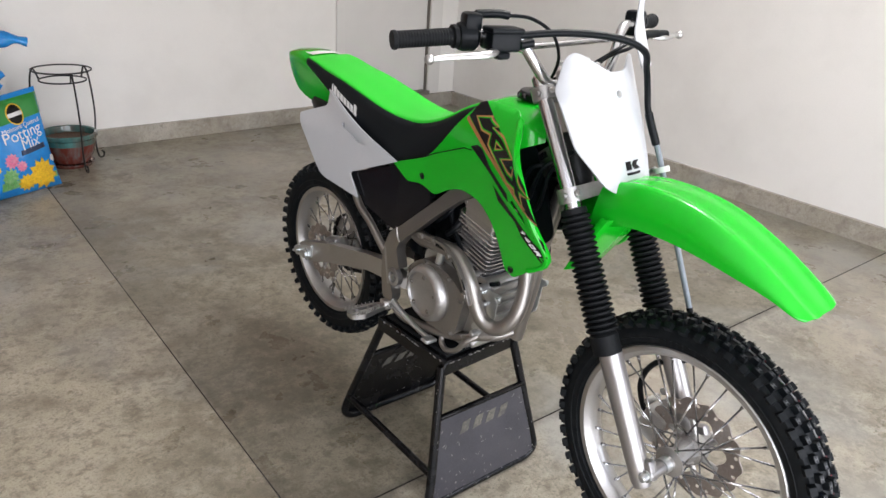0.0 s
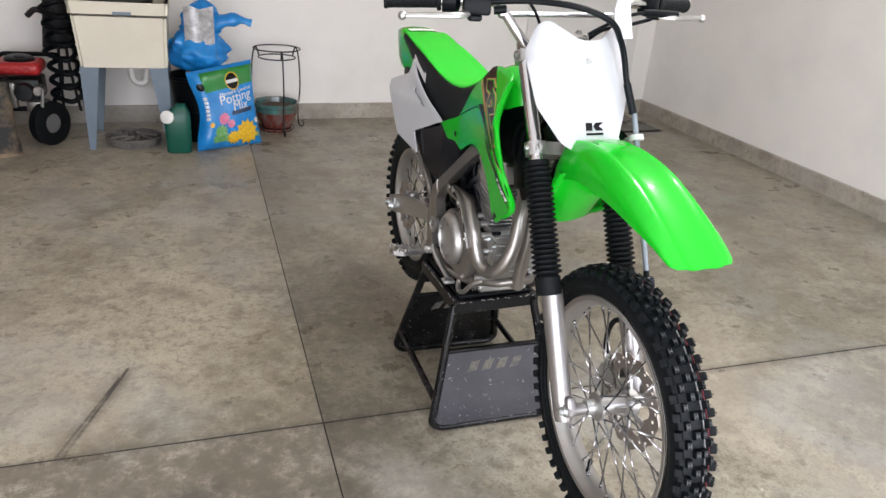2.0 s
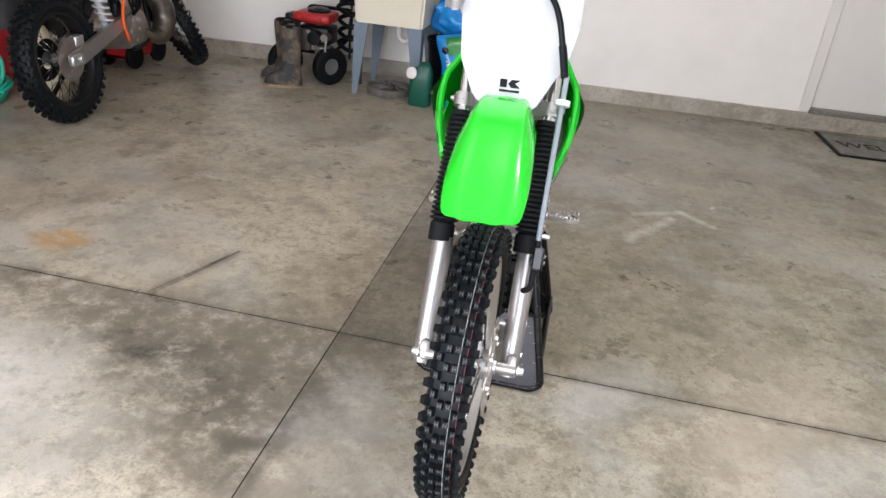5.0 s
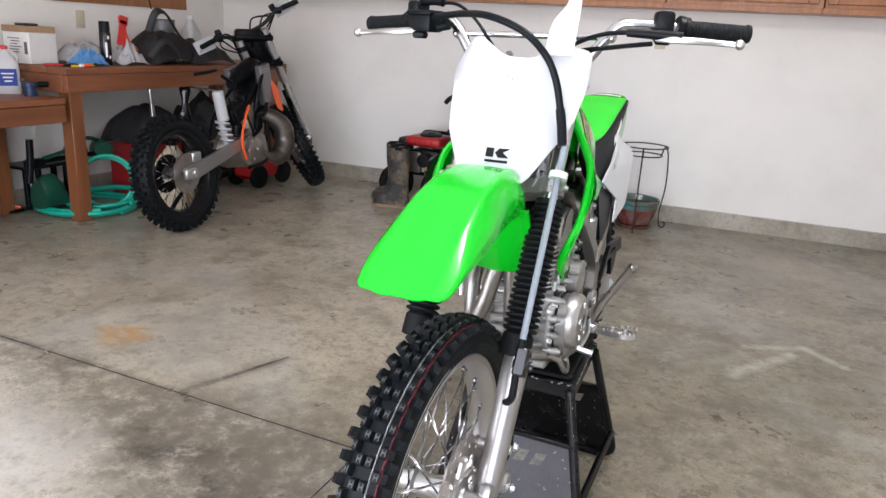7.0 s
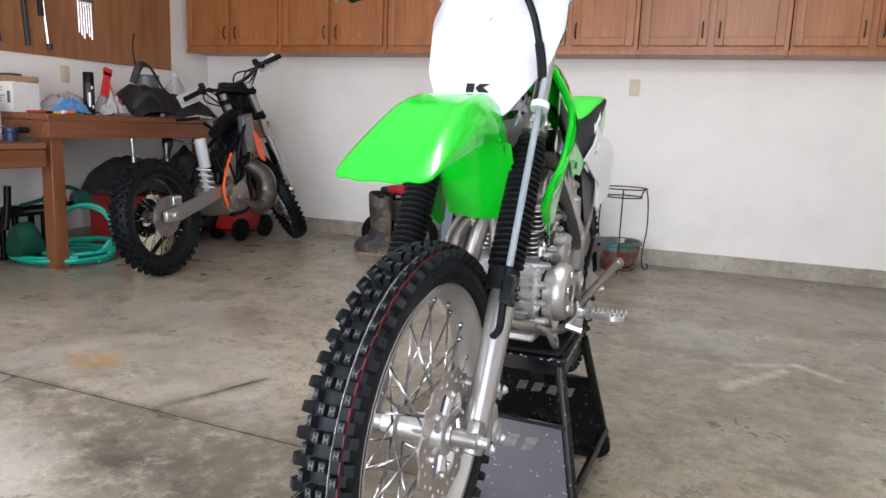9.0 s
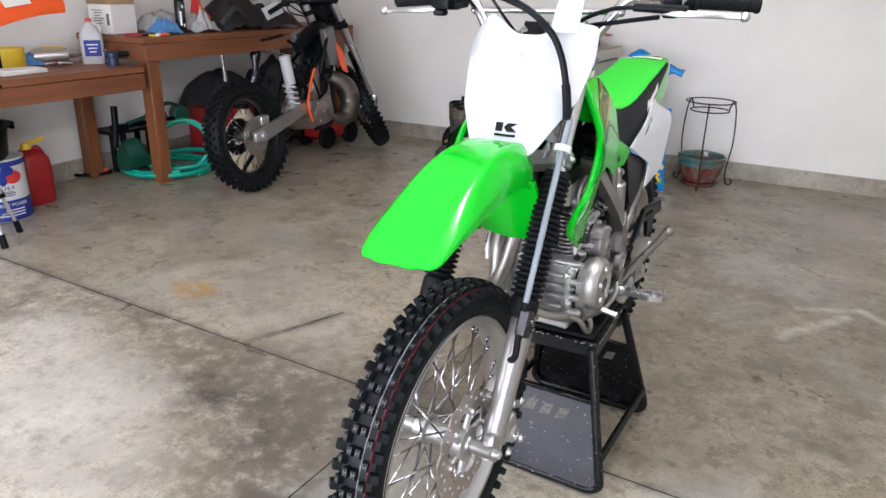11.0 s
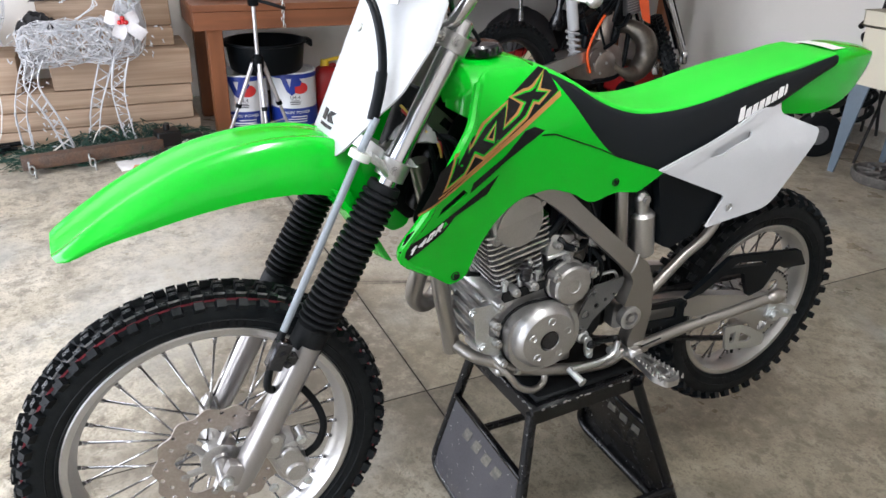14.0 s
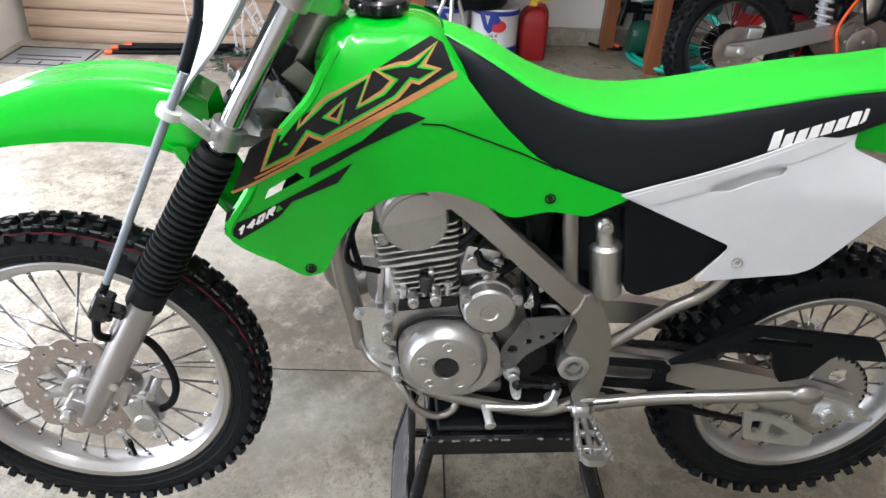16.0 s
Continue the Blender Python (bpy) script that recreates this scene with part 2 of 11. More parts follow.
RUBBER = mat("rubber", (0.0045, 0.0055, 0.0065), 0.6, 0, 0.3, 220, 0.0002, (0.009, 0.0095, 0.010), 14, 0.35, spec=0.16)
TYRE = mat("tyre_rubber", (0.0032, 0.0048, 0.0060), 0.5, 0, 0.3, 300, 0.0002, (0.017, 0.0185, 0.020), 60, 0.55, spec=0.16)
STRIPE_WHITE = mat("worn_white_paint", (0.30, 0.30, 0.30), 0.6, 0, 0.3, 200, 0, (0.03, 0.03, 0.03), 40, 0.8)
STRIPE_RED = mat("worn_red_paint", (0.16, 0.012, 0.022), 0.6, 0, 0.3, 200, 0, (0.02, 0.01, 0.012), 40, 0.8)
KNOB_MARK = mat("dusty_rubber", (0.060, 0.062, 0.064), 0.6, 0, 0.3, 300)
SILVER = mat("silver_paint", (0.29, 0.275, 0.255), 0.32, 0.85, 0.06, 500, 0.00008, (0.28, 0.26, 0.23), 8, 0.3)
FORK_SILVER = mat("fork_silver_paint", (0.34, 0.328, 0.32), 0.30, 0.8, 0.04, 400, 0.00005, (0.30, 0.30, 0.32), 8, 0.3)
ALLOY = mat("cast_alloy", (0.45, 0.445, 0.435), 0.36, 0.9, 0.10, 420, 0.0002, (0.30, 0.295, 0.29), 14, 0.5)
CASE_GREY = mat("grey_cast_cover", (0.25, 0.235, 0.215), 0.36, 0.75, 0.10, 300, 0.0002, (0.20, 0.185, 0.17), 14, 0.4)
FINS = mat("machined_fins", (0.80, 0.80, 0.805), 0.24, 0.9, 0.06, 300, 0.0001, (0.35, 0.35, 0.35), 20, 0.4)
POLISHED = mat("polished_alloy", (0.47, 0.465, 0.455), 0.36, 0.95, 0.05, 300, 0.00005, (0.55, 0.55, 0.55), 10, 0.4, rvar=0.08)
CHROME = mat("bright_steel", (0.56, 0.56, 0.575), 0.18, 1.0, 0.04, 300, 0.0, rvar=0.06)
ZINC = mat("zinc_plated_steel", (0.60, 0.62, 0.62), 0.32, 0.9, 0.1, 300, 0.0001)
STEEL = mat("brake_disc_steel", (0.40, 0.36, 0.33), 0.36, 0.85, 0.10, 200, 0.0001, (0.25, 0.21, 0.18), 20, 0.5)
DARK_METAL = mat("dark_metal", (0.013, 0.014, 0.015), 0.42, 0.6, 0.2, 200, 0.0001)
GUARD_GREY = mat("grey_moulded_plastic", (0.085, 0.085, 0.082), 0.5, 0, 0.15, 300, 0.0002, (0.05, 0.05, 0.05), 20, 0.3)
HOSE_GREY = mat("grey_hose_sleeve", (0.20, 0.23, 0.26), 0.4, 0, 0.05, 200)
SHRINK = mat("clear_film", (0.70, 0.72, 0.74), 0.12, 0, 0.1, 120, 0.001, trans=0.5)
YELLOW_WIRE = mat("yellow_wire", (0.55, 0.42, 0.08), 0.45, 0, 0.05, 90)
CLEAR_NYLON = mat("milky_nylon", (0.62, 0.66, 0.62), 0.35, 0, 0.03, 200, trans=0.15)
GOLD_LINE = mat("copper_decal", (0.42, 0.19, 0.06), 0.35, 0.3, 0.05, 200)
DECAL_BLACK = mat("decal_black", (0.006, 0.006, 0.007), 0.25, 0, 0.05, 200, spec=0.25)
DECAL_WHITE = mat("decal_white", (0.78, 0.78, 0.78), 0.4, 0, 0.02, 200)
RED = mat("red_plastic", (0.42, 0.018, 0.02), 0.4, 0, 0.08, 90, 0.0001, (0.2, 0.02, 0.02), 9, 0.4)
ORANGE = mat("orange_plastic", (0.85, 0.11, 0.015), 0.35, 0, 0.05, 90, 0.0001, (0.5, 0.08, 0.02), 9, 0.25)
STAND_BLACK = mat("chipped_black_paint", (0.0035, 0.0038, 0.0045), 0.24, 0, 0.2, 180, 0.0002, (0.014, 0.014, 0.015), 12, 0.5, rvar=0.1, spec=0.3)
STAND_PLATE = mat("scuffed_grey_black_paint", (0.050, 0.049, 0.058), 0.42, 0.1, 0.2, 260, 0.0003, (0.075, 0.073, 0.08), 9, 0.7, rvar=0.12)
SCRATCH = mat("bare_scratched_metal", (0.34, 0.33, 0.32), 0.45, 0.6, 0.2, 300)
WALL = mat("painted_drywall", (0.87, 0.855, 0.82), 0.62, 0, 0.012, 140, 0.0006, (0.62, 0.60, 0.57), 2.2, 0.22)
CEIL = mat("ceiling_paint", (0.87, 0.86, 0.84), 0.8, 0, 0.02, 90, 0.001, (0.66, 0.65, 0.63), 2, 0.2)
DOOR_WHITE = mat("door_paint", (0.76, 0.745, 0.715), 0.45, 0, 0.01, 120, 0.0001, (0.66, 0.65, 0.62), 3, 0.25)
# four tones: uneven light on the floor put into two paler, two browner slabs
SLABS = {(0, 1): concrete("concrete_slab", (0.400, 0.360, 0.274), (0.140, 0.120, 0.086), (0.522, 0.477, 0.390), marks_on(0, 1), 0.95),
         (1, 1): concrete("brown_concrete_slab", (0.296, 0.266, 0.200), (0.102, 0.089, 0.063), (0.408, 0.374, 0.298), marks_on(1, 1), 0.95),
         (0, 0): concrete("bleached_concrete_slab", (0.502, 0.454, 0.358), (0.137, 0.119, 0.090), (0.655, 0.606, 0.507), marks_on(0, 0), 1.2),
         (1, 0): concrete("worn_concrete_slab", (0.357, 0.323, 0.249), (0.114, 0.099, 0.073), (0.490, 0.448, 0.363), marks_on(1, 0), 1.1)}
DRIVEWAY = concrete("driveway_concrete", (0.40, 0.375, 0.31), (0.15, 0.133, 0.104), (0.5, 0.47, 0.40))
KERB = concrete("concrete_kerb", (0.42, 0.385, 0.32), (0.23, 0.205, 0.17), (0.54, 0.51, 0.45))
JOINT = mat("dark_joint", (0.045, 0.040, 0.034), 0.9, 0, 0.3, 80, 0.001)
BENCH = wood("stained_bench_wood", (0.215, 0.078, 0.032), (0.085, 0.028, 0.012), (1.0, 0.10, 1.0))
BENCH_LEG = wood("stained_leg_wood", (0.235, 0.085, 0.032), (0.10, 0.033, 0.014), (1.0, 1.0, 0.10))
OAK = wood("honey_oak", (0.36, 0.135, 0.042), (0.20, 0.064, 0.018), (1.0, 1.0, 0.09), 0.38, 22)
PEG = wood("brown_hardboard", (0.30, 0.13, 0.055), (0.17, 0.066, 0.028), (1.0, 1.0, 0.12), 0.5, 16)
CRATE = wood("pale_timber", (0.47, 0.345, 0.245), (0.24, 0.15, 0.09), (1.0, 0.05, 1.6), 0.7, 24)


# ---- mesh tools ----
OFFSET = {}


def thing(name, at, label, category, group=""):
    ob = new(name)
    ob.location = at
    ob.empty_display_size = 0.1
    OFFSET[ob.name] = Vector(at)
    return tagged(ob, label, category, group)


def part(name, bm, material, parent=None, label="", sharp=38, kind=""):
    """Links a bmesh, given in world coordinates, as one mesh object under its parent."""
    bmesh.ops.remove_doubles(bm, verts=bm.verts, dist=1e-6)
    bmesh.ops.recalc_face_normals(bm, faces=bm.faces)
    off = OFFSET.get(parent.name, Vector()) if parent else Vector()
    if parent is None and bm.verts:
        lo = Vector([min(v.co[i] for v in bm.verts) for i in range(3)])
        hi = Vector([max(v.co[i] for v in bm.verts) for i in range(3)])
        off = Vector(((lo.x + hi.x) / 2, (lo.y + hi.y) / 2, lo.z))
    bm.transform(Matrix.Translation(-off))
    me = bpy.data.meshes.new(name)
    bm.to_mesh(me)
    bm.free()
    me.polygons.foreach_set("use_smooth", [True] * len(me.polygons))
    me.set_sharp_from_angle(angle=radians(sharp))
    for m in material if isinstance(material, (list, tuple)) else (material,):
        me.materials.append(m)
    ob = new(name, me)
    if parent:
        ob.parent = parent
    else:
        ob.location = off
    OFFSET[ob.name] = off
    return tagged(ob, label, kind=kind) if (label or kind) else ob


def solo(name, bm, material, label, category, group="", kind="", sharp=38):
    return tagged(part(name, bm, material, None, sharp=sharp), label, category, group, kind)


def box(bm, c, s, bev=0.0, rot=None, seg=1):
    r = bmesh.ops.create_cube(bm, size=1.0)
    vs = r["verts"]
    m = Matrix.Translation(c) @ (rot.to_4x4() if rot else Matrix()) @ Matrix.Diagonal((*s, 1))
    bmesh.ops.transform(bm, matrix=m, verts=vs)
    if bev:
        es = {e for v in vs for e in v.link_edges}
        bmesh.ops.bevel(bm, geom=list(es), offset=bev, segments=seg, affect="EDGES", profile=0.5)


def rotz(d):
    return Matrix.Rotation(radians(d), 3, "Z")


def rotx(d):
    return Matrix.Rotation(radians(d), 3, "X")


def roty(d):
    return Matrix.Rotation(radians(d), 3, "Y")


def frame_of(axis):
    z = Vector(axis).normalized()
    x = z.orthogonal().normalized()
    if abs(z.x) < 0.9:
        x = (Vector((1, 0, 0)) - z * z.x).normalized()
    return x, z.cross(x), z


def lathe(bm, prof, origin, axis, n=32, closed=False, start=0.0):
    """Turns the profile of (along the axis, radius) round the axis."""
    x, y, z = frame_of(axis)
    o = Vector(origin)
    rings = []
    for h, r in prof:
        if r < 1e-6:
            rings.append([bm.verts.new(o + z * h)] * n)
        else:
            rings.append([bm.verts.new(o + z * h + (x * math.cos(start + 2 * math.pi * i / n) + y * math.sin(start + 2 * math.pi * i / n)) * r) for i in range(n)])
    pairs = list(zip(rings, rings[1:] + rings[:1])) if closed else list(zip(rings, rings[1:]))
    for a, b in pairs:
        for i in range(n):
            j = (i + 1) % n
            q = []
            for v in (a[i], a[j], b[j], b[i]):
                if v not in q:
                    q.append(v)
            if len(q) > 2:
                bm.faces.new(q)


def cyl(bm, a, b, r, r2=None, n=16, chamfer=0.0):
    a, b = Vector(a), Vector(b)
    d = (b - a).length
    r2 = r if r2 is None else r2
    c = min(chamfer, d / 2.1)
    prof = [(0, 0), (0, r - c), (c, r), (d - c, r2), (d, r2 - c), (d, 0)] if c else [(0, 0), (0, r), (d, r2), (d, 0)]
    lathe(bm, prof, a, b - a, n)


def curve_points(pts, step=6, closed=False):
    """Catmull-Rom through the points."""
    p = [Vector(q) for q in pts]
    if len(p) < 3:
        return p
    out = []
    n = len(p)
    for i in range(n if closed else n - 1):
        a, b, c, d = (p[(i + k) % n] for k in (-1, 0, 1, 2)) if closed else (p[max(i - 1, 0)], p[i], p[i + 1], p[min(i + 2, n - 1)])
        for k in range(step):
            t = k / step
            out.append(0.5 * ((2 * b) + (c - a) * t + (2 * a - 5 * b + 4 * c - d) * t * t + (3 * b - a - 3 * c + d) * t ** 3))
    if not closed:
        out.append(p[-1])
    return out


def tube(bm, pts, r, n=10, step=6, closed=False, flat=1.0, ends=None):
    """A round bar along a smooth line; r may be a function of 0..1; flat squashes it."""
    c = curve_points(pts, step, closed)
    m = len(c)
    t0 = (c[1] - c[0]).normalized()
    x = t0.orthogonal().normalized()
    rings = []
    for i, p in enumerate(c):
        t = (c[(i + 1) % m] - c[i - 1]) if closed else (c[min(i + 1, m - 1)] - c[max(i - 1, 0)])
        t.normalize()
        x = (x - t * x.dot(t)).normalized()
        y = t.cross(x)
        rr = r(i / (m - 1)) if callable(r) else r
        rings.append([bm.verts.new(p + (x * math.cos(2 * math.pi * k / n) + y * math.sin(2 * math.pi * k / n) * flat) * rr) for k in range(n)])
    for a, b in zip(rings, rings[1:] + rings[:1]) if closed else zip(rings, rings[1:]):
        for k in range(n):
            bm.faces.new((a[k], a[(k + 1) % n], b[(k + 1) % n], b[k]))
    if not closed:
        bm.faces.new(rings[0][::-1]), bm.faces.new(rings[-1])


def bars(bm, pts, r, n=10):
    """Straight lengths with a little bend radius at each corner."""
    p = [Vector(q) for q in pts]
    out = [p[0]]
    for a, b, c in zip(p, p[1:], p[2:]):
        k = min(3.0 * r, (a - b).length * 0.45, (c - b).length * 0.45)
        u, w = b + (a - b).normalized() * k, b + (c - b).normalized() * k
        out += [u + (b - u) * 2 * t * (1 - t) * 0 + ((1 - t) ** 2 * u + 2 * t * (1 - t) * b + t * t * w - u) for t in (0, 0.25, 0.5, 0.75, 1)]
    out.append(p[-1])
    tube(bm, out, r, n, step=1)


def grid(bm, rows, close_rows=False, close_cols=False):
    vs = [[bm.verts.new(p) for p in row] for row in rows]
    R, C = len(vs), len(vs[0])
    for i in range(R if close_rows else R - 1):
        for j in range(C if close_cols else C - 1):
            bm.faces.new((vs[i][j], vs[i][(j + 1) % C], vs[(i + 1) % R][(j + 1) % C], vs[(i + 1) % R][j]))
    return vs


def loft(bm, stations, across=4, along=5, thick=0.0, cap=False, ring=False):
    """A smooth skin through cross-sections; thick gives it a back."""
    cols = [curve_points(s, across, ring) for s in stations]
    lines = [curve_points([c[j] for c in cols], along) for j in range(len(cols[0]))]
    rows = [[line[i] for line in lines] for i in range(len(lines[0]))]
    if thick:
        R, C = len(rows), len(rows[0])
        back = []
        for i in range(R):
            line = []
            for j in range(C):
                du = rows[min(i + 1, R - 1)][j] - rows[max(i - 1, 0)][j]
                dv = rows[i][min(j + 1, C - 1)] - rows[i][max(j - 1, 0)]
                n = du.cross(dv)
                line.append(rows[i][j] - n.normalized() * thick if n.length > 1e-12 else rows[i][j].copy())
            back.append(line)
        a, b = grid(bm, rows), grid(bm, back)
        edge = [(i, 0) for i in range(R)] + [(R - 1, j) for j in range(1, C)] + [(i, C - 1) for i in range(R - 2, -1, -1)] + [(0, j) for j in range(C - 2, 0, -1)]
        for (i, j), (k, m) in zip(edge, edge[1:] + edge[:1]):
            bm.faces.new((a[i][j], a[k][m], b[k][m], b[i][j]))
    else:
        vs = grid(bm, rows, close_cols=ring)
        if cap:
            bm.faces.new(vs[0]), bm.faces.new(vs[-1][::-1])


def rounded(outline, r, seg=4):
    """The outline with its corners rounded; r may be a number or one for each corner."""
    n, out = len(outline), []
    for i in range(n):
        a, b, c = (Vector(outline[(i + k) % n]) for k in (-1, 0, 1))
        q = r[i] if isinstance(r, (list, tuple)) else r
        k = min(q, (a - b).length * 0.48, (c - b).length * 0.48)
        if k < 1e-5:
            out.append(tuple(b))
            continue
        u, w = b + (a - b).normalized() * k, b + (c - b).normalized() * k
        out += [tuple((1 - t) ** 2 * u + 2 * t * (1 - t) * b + t * t * w) for t in [j / seg for j in range(seg + 1)]]
    return out


def sheet(bm, loops, place, thick, size=0.03, rounds=5):
    """A bent plate: loops in a plane (outline, then holes), laid on place(a, b, depth)."""
    f = bmesh.new()
    for lp in loops:
        vs = [f.verts.new((p[0], p[1], 0)) for p in lp]
        for a, b in zip(vs, vs[1:] + vs[:1]):
            f.edges.new((a, b))
    bmesh.ops.triangle_fill(f, edges=f.edges[:], use_beauty=True, use_dissolve=False)
    for _ in range(rounds):
        es = [e for e in f.edges if e.calc_length() > size]
        if not es:
            break
        bmesh.ops.subdivide_edges(f, edges=es, cuts=1, use_grid_fill=False)
        bmesh.ops.triangulate(f, faces=f.faces[:])
        bmesh.ops.beautify_fill(f, faces=f.faces[:], edges=[e for e in f.edges if not e.is_boundary])
    f.verts.index_update()
    front = [bm.verts.new(place(v.co.x, v.co.y, 0.0)) for v in f.verts]
    back = [bm.verts.new(place(v.co.x, v.co.y, thick)) for v in f.verts]
    for fc in f.faces:
        k = [v.index for v in fc.verts]
        bm.faces.new([front[i] for i in k])
        bm.faces.new([back[i] for i in k[::-1]])
    for e in f.edges:
        if e.is_boundary:
            i, j = (v.index for v in e.verts)
            bm.faces.new((front[i], front[j], back[j], back[i]))
    f.free()


def circle(cx, cy, r, n=16, squash=1.0):
    return [(cx + r * math.cos(2 * math.pi * i / n), cy + r * squash * math.sin(2 * math.pi * i / n)) for i in range(n)]


def sphere(bm, c, r, n=12, scale=(1, 1, 1)):
    k = bmesh.ops.create_uvsphere(bm, u_segments=n, v_segments=max(6, n // 2 + 2), radius=r)
    bmesh.ops.transform(bm, matrix=Matrix.Translation(c) @ Matrix.Diagonal((*scale, 1)), verts=k["verts"])


def bolt(bm, at, axis, r=0.006, h=0.005):
    x = Vector(axis).normalized()
    a = Vector(at)
    lathe(bm, [(0, 0), (0, r * 1.5), (h * 0.3, r * 1.5), (h * 0.3, r), (h, r * 0.92), (h, 0)], a, x, 6 if r < 0.0045 else 8)


def crumple(bm, c, size, seed, n=18, rough=0.35, fall=2.2, freq=3.0):
    """A creased heap of cloth or film on its support."""
    sx, sy, sz = size
    rows = []
    for i in range(n + 1):
        row = []
        for j in range(n + 1):
            a, b = i / n * 2 - 1, j / n * 2 - 1
            r = max(abs(a), abs(b)) ** fall * 0.6 + min(1, (a * a + b * b) / 1.7) * 0.4
            q = Vector((a * freq + seed * 7.1, b * freq, seed * 3.3))
            k = noise.noise(q) + 0.5 * noise.noise(q * 2.3)
            crease = abs(noise.noise(q * 1.4 + Vector((5, 5, 5))))
            z = sz * max(0.0, (1 - r) * (1 + rough * k) - rough * 0.6 * crease * (1 - r)) + 0.002
            row.append(Vector((c[0] + sx / 2 * (a + 0.10 * k), c[1] + sy / 2 * (b + 0.12 * noise.noise(q + Vector((9, 0, 0)))), c[2] + z)))
        rows.append(row)
    g = grid(bm, rows)
    edge = g[0] + [r[-1] for r in g[1:]] + g[-1][-2::-1] + [r[0] for r in g[-2:0:-1]]
    bm.faces.new(edge)


def text_mesh(bm, body, size, m, depth=0.0008, align="CENTER"):
    """Lettering in the built-in font as a thin mesh, laid by the matrix m."""
    cu = bpy.data.curves.new("lettering", "FONT")
    cu.body, cu.size, cu.extrude, cu.align_x, cu.align_y = body, size, depth, align, "CENTER"
    ob = bpy.data.objects.new("lettering", cu)
    scene.collection.objects.link(ob)
    me = bpy.data.meshes.new_from_object(ob.evaluated_get(bpy.context.evaluated_depsgraph_get()))
    me.transform(m)
    bm.from_mesh(me)
    bpy.data.objects.remove(ob), bpy.data.curves.remove(cu), bpy.data.meshes.remove(me)

# ---- the room: a two-car garage ----
def back_y(x):
    """The back wall, set askew to the slab joints to fit the camera's view."""
    return 3.665 + 0.05 * x


def left_x(y):
    return -3.36 - 0.05 * (y - 0.8)


RIGHT, FRONT, CEILING = 3.53, -2.52, 2.62
KERB_TOP = 0.115


def wall_run(name, a, b, thick, z0, z1, material, label, holes=()):
    """An upright wall from a to b in plan, its face on that line, thickness to its right; holes as (along0, along1, low, high)."""
    a, b = Vector(a), Vector(b)
    L, d = (b - a).length, (b - a).normalized()
    n = Vector((d.y, -d.x))
    bm = bmesh.new()
    xs = sorted({0.0, L, *[h[0] for h in holes], *[h[1] for h in holes]})
    for s0, s1 in zip(xs, xs[1:]):
        gaps = sorted((h[2], h[3]) for h in holes if h[0] <= s0 and h[1] >= s1)
        z = z0
        for g0, g1 in gaps + [(z1, z1)]:
            if g0 - z > 1e-4:
                p = [a + d * s0, a + d * s1, a + d * s1 + n * thick, a + d * s0 + n * thick]
                lo = [bm.verts.new((*q, z)) for q in p]
                hi = [bm.verts.new((*q, g0)) for q in p]
                bm.faces.new(lo[::-1]), bm.faces.new(hi)
                for i in range(4):
                    bm.faces.new((lo[i], lo[(i + 1) % 4], hi[(i + 1) % 4], hi[i]))
            z = g1
    return tagged(part(name, bm, material, None), label, "wall", kind="structure")


BL, BR = (left_x(3.48), back_y(left_x(3.48))), (RIGHT, back_y(RIGHT))
FL, FR = (left_x(FRONT), FRONT), (RIGHT, FRONT)
bdir = (Vector(BR) - Vector(BL)).normalized()
DOOR_A, DOOR_B = (2.36 - BL[0]) / bdir.x, (3.25 - BL[0]) / bdir.x
# faces run so that thickness lies outside the room
wall_run("wall_back", (BR[0] + 0.15, BR[1] + 0.0075 + 0.03), (BL[0] - 0.15, BL[1] - 0.0075 + 0.03), 0.14, KERB_TOP, CEILING, WALL, "off-white painted drywall back wall above a concrete kerb",
         [((Vector(BR) - Vector(BL)).length + 0.15 - DOOR_B, (Vector(BR) - Vector(BL)).length + 0.15 - DOOR_A, KERB_TOP, 2.15)])
wall_run("wall_left", (BL[0] - 0.03, BL[1] + 0.02), (FL[0] - 0.03, FL[1]), 0.14, KERB_TOP, CEILING, WALL, "off-white painted drywall side wall above a concrete kerb")
wall_run("wall_right", (FR[0] + 0.03, FR[1]), (BR[0] + 0.03, BR[1] + 0.03), 0.14, KERB_TOP, CEILING, WALL, "off-white painted drywall side wall above a concrete kerb")
wall_run("wall_front", (FL[0] - 0.17, FRONT), (FR[0] + 0.17, FRONT), 0.14, 0.0, CEILING, WALL, "off-white painted front wall with a wide open garage door",
         [(0.95, 6.15, -0.01, 2.18)])
for nm, a, b in (("kerb_back", (BR[0], BR[1]), (BL[0], BL[1])), ("kerb_left", BL, FL), ("kerb_right", FR, BR)):
    wall_run(nm, a, b, 0.16, -0.02, KERB_TOP, KERB, "rough poured concrete kerb along the foot of the wall")
bm = bmesh.new()
box(bm, (0, (FRONT + 3.9) / 2, CEILING + 0.06), (7.6, 7.3, 0.12))
tagged(part("ceiling", bm, CEIL), "plain off-white painted garage ceiling", "ceiling", kind="structure")

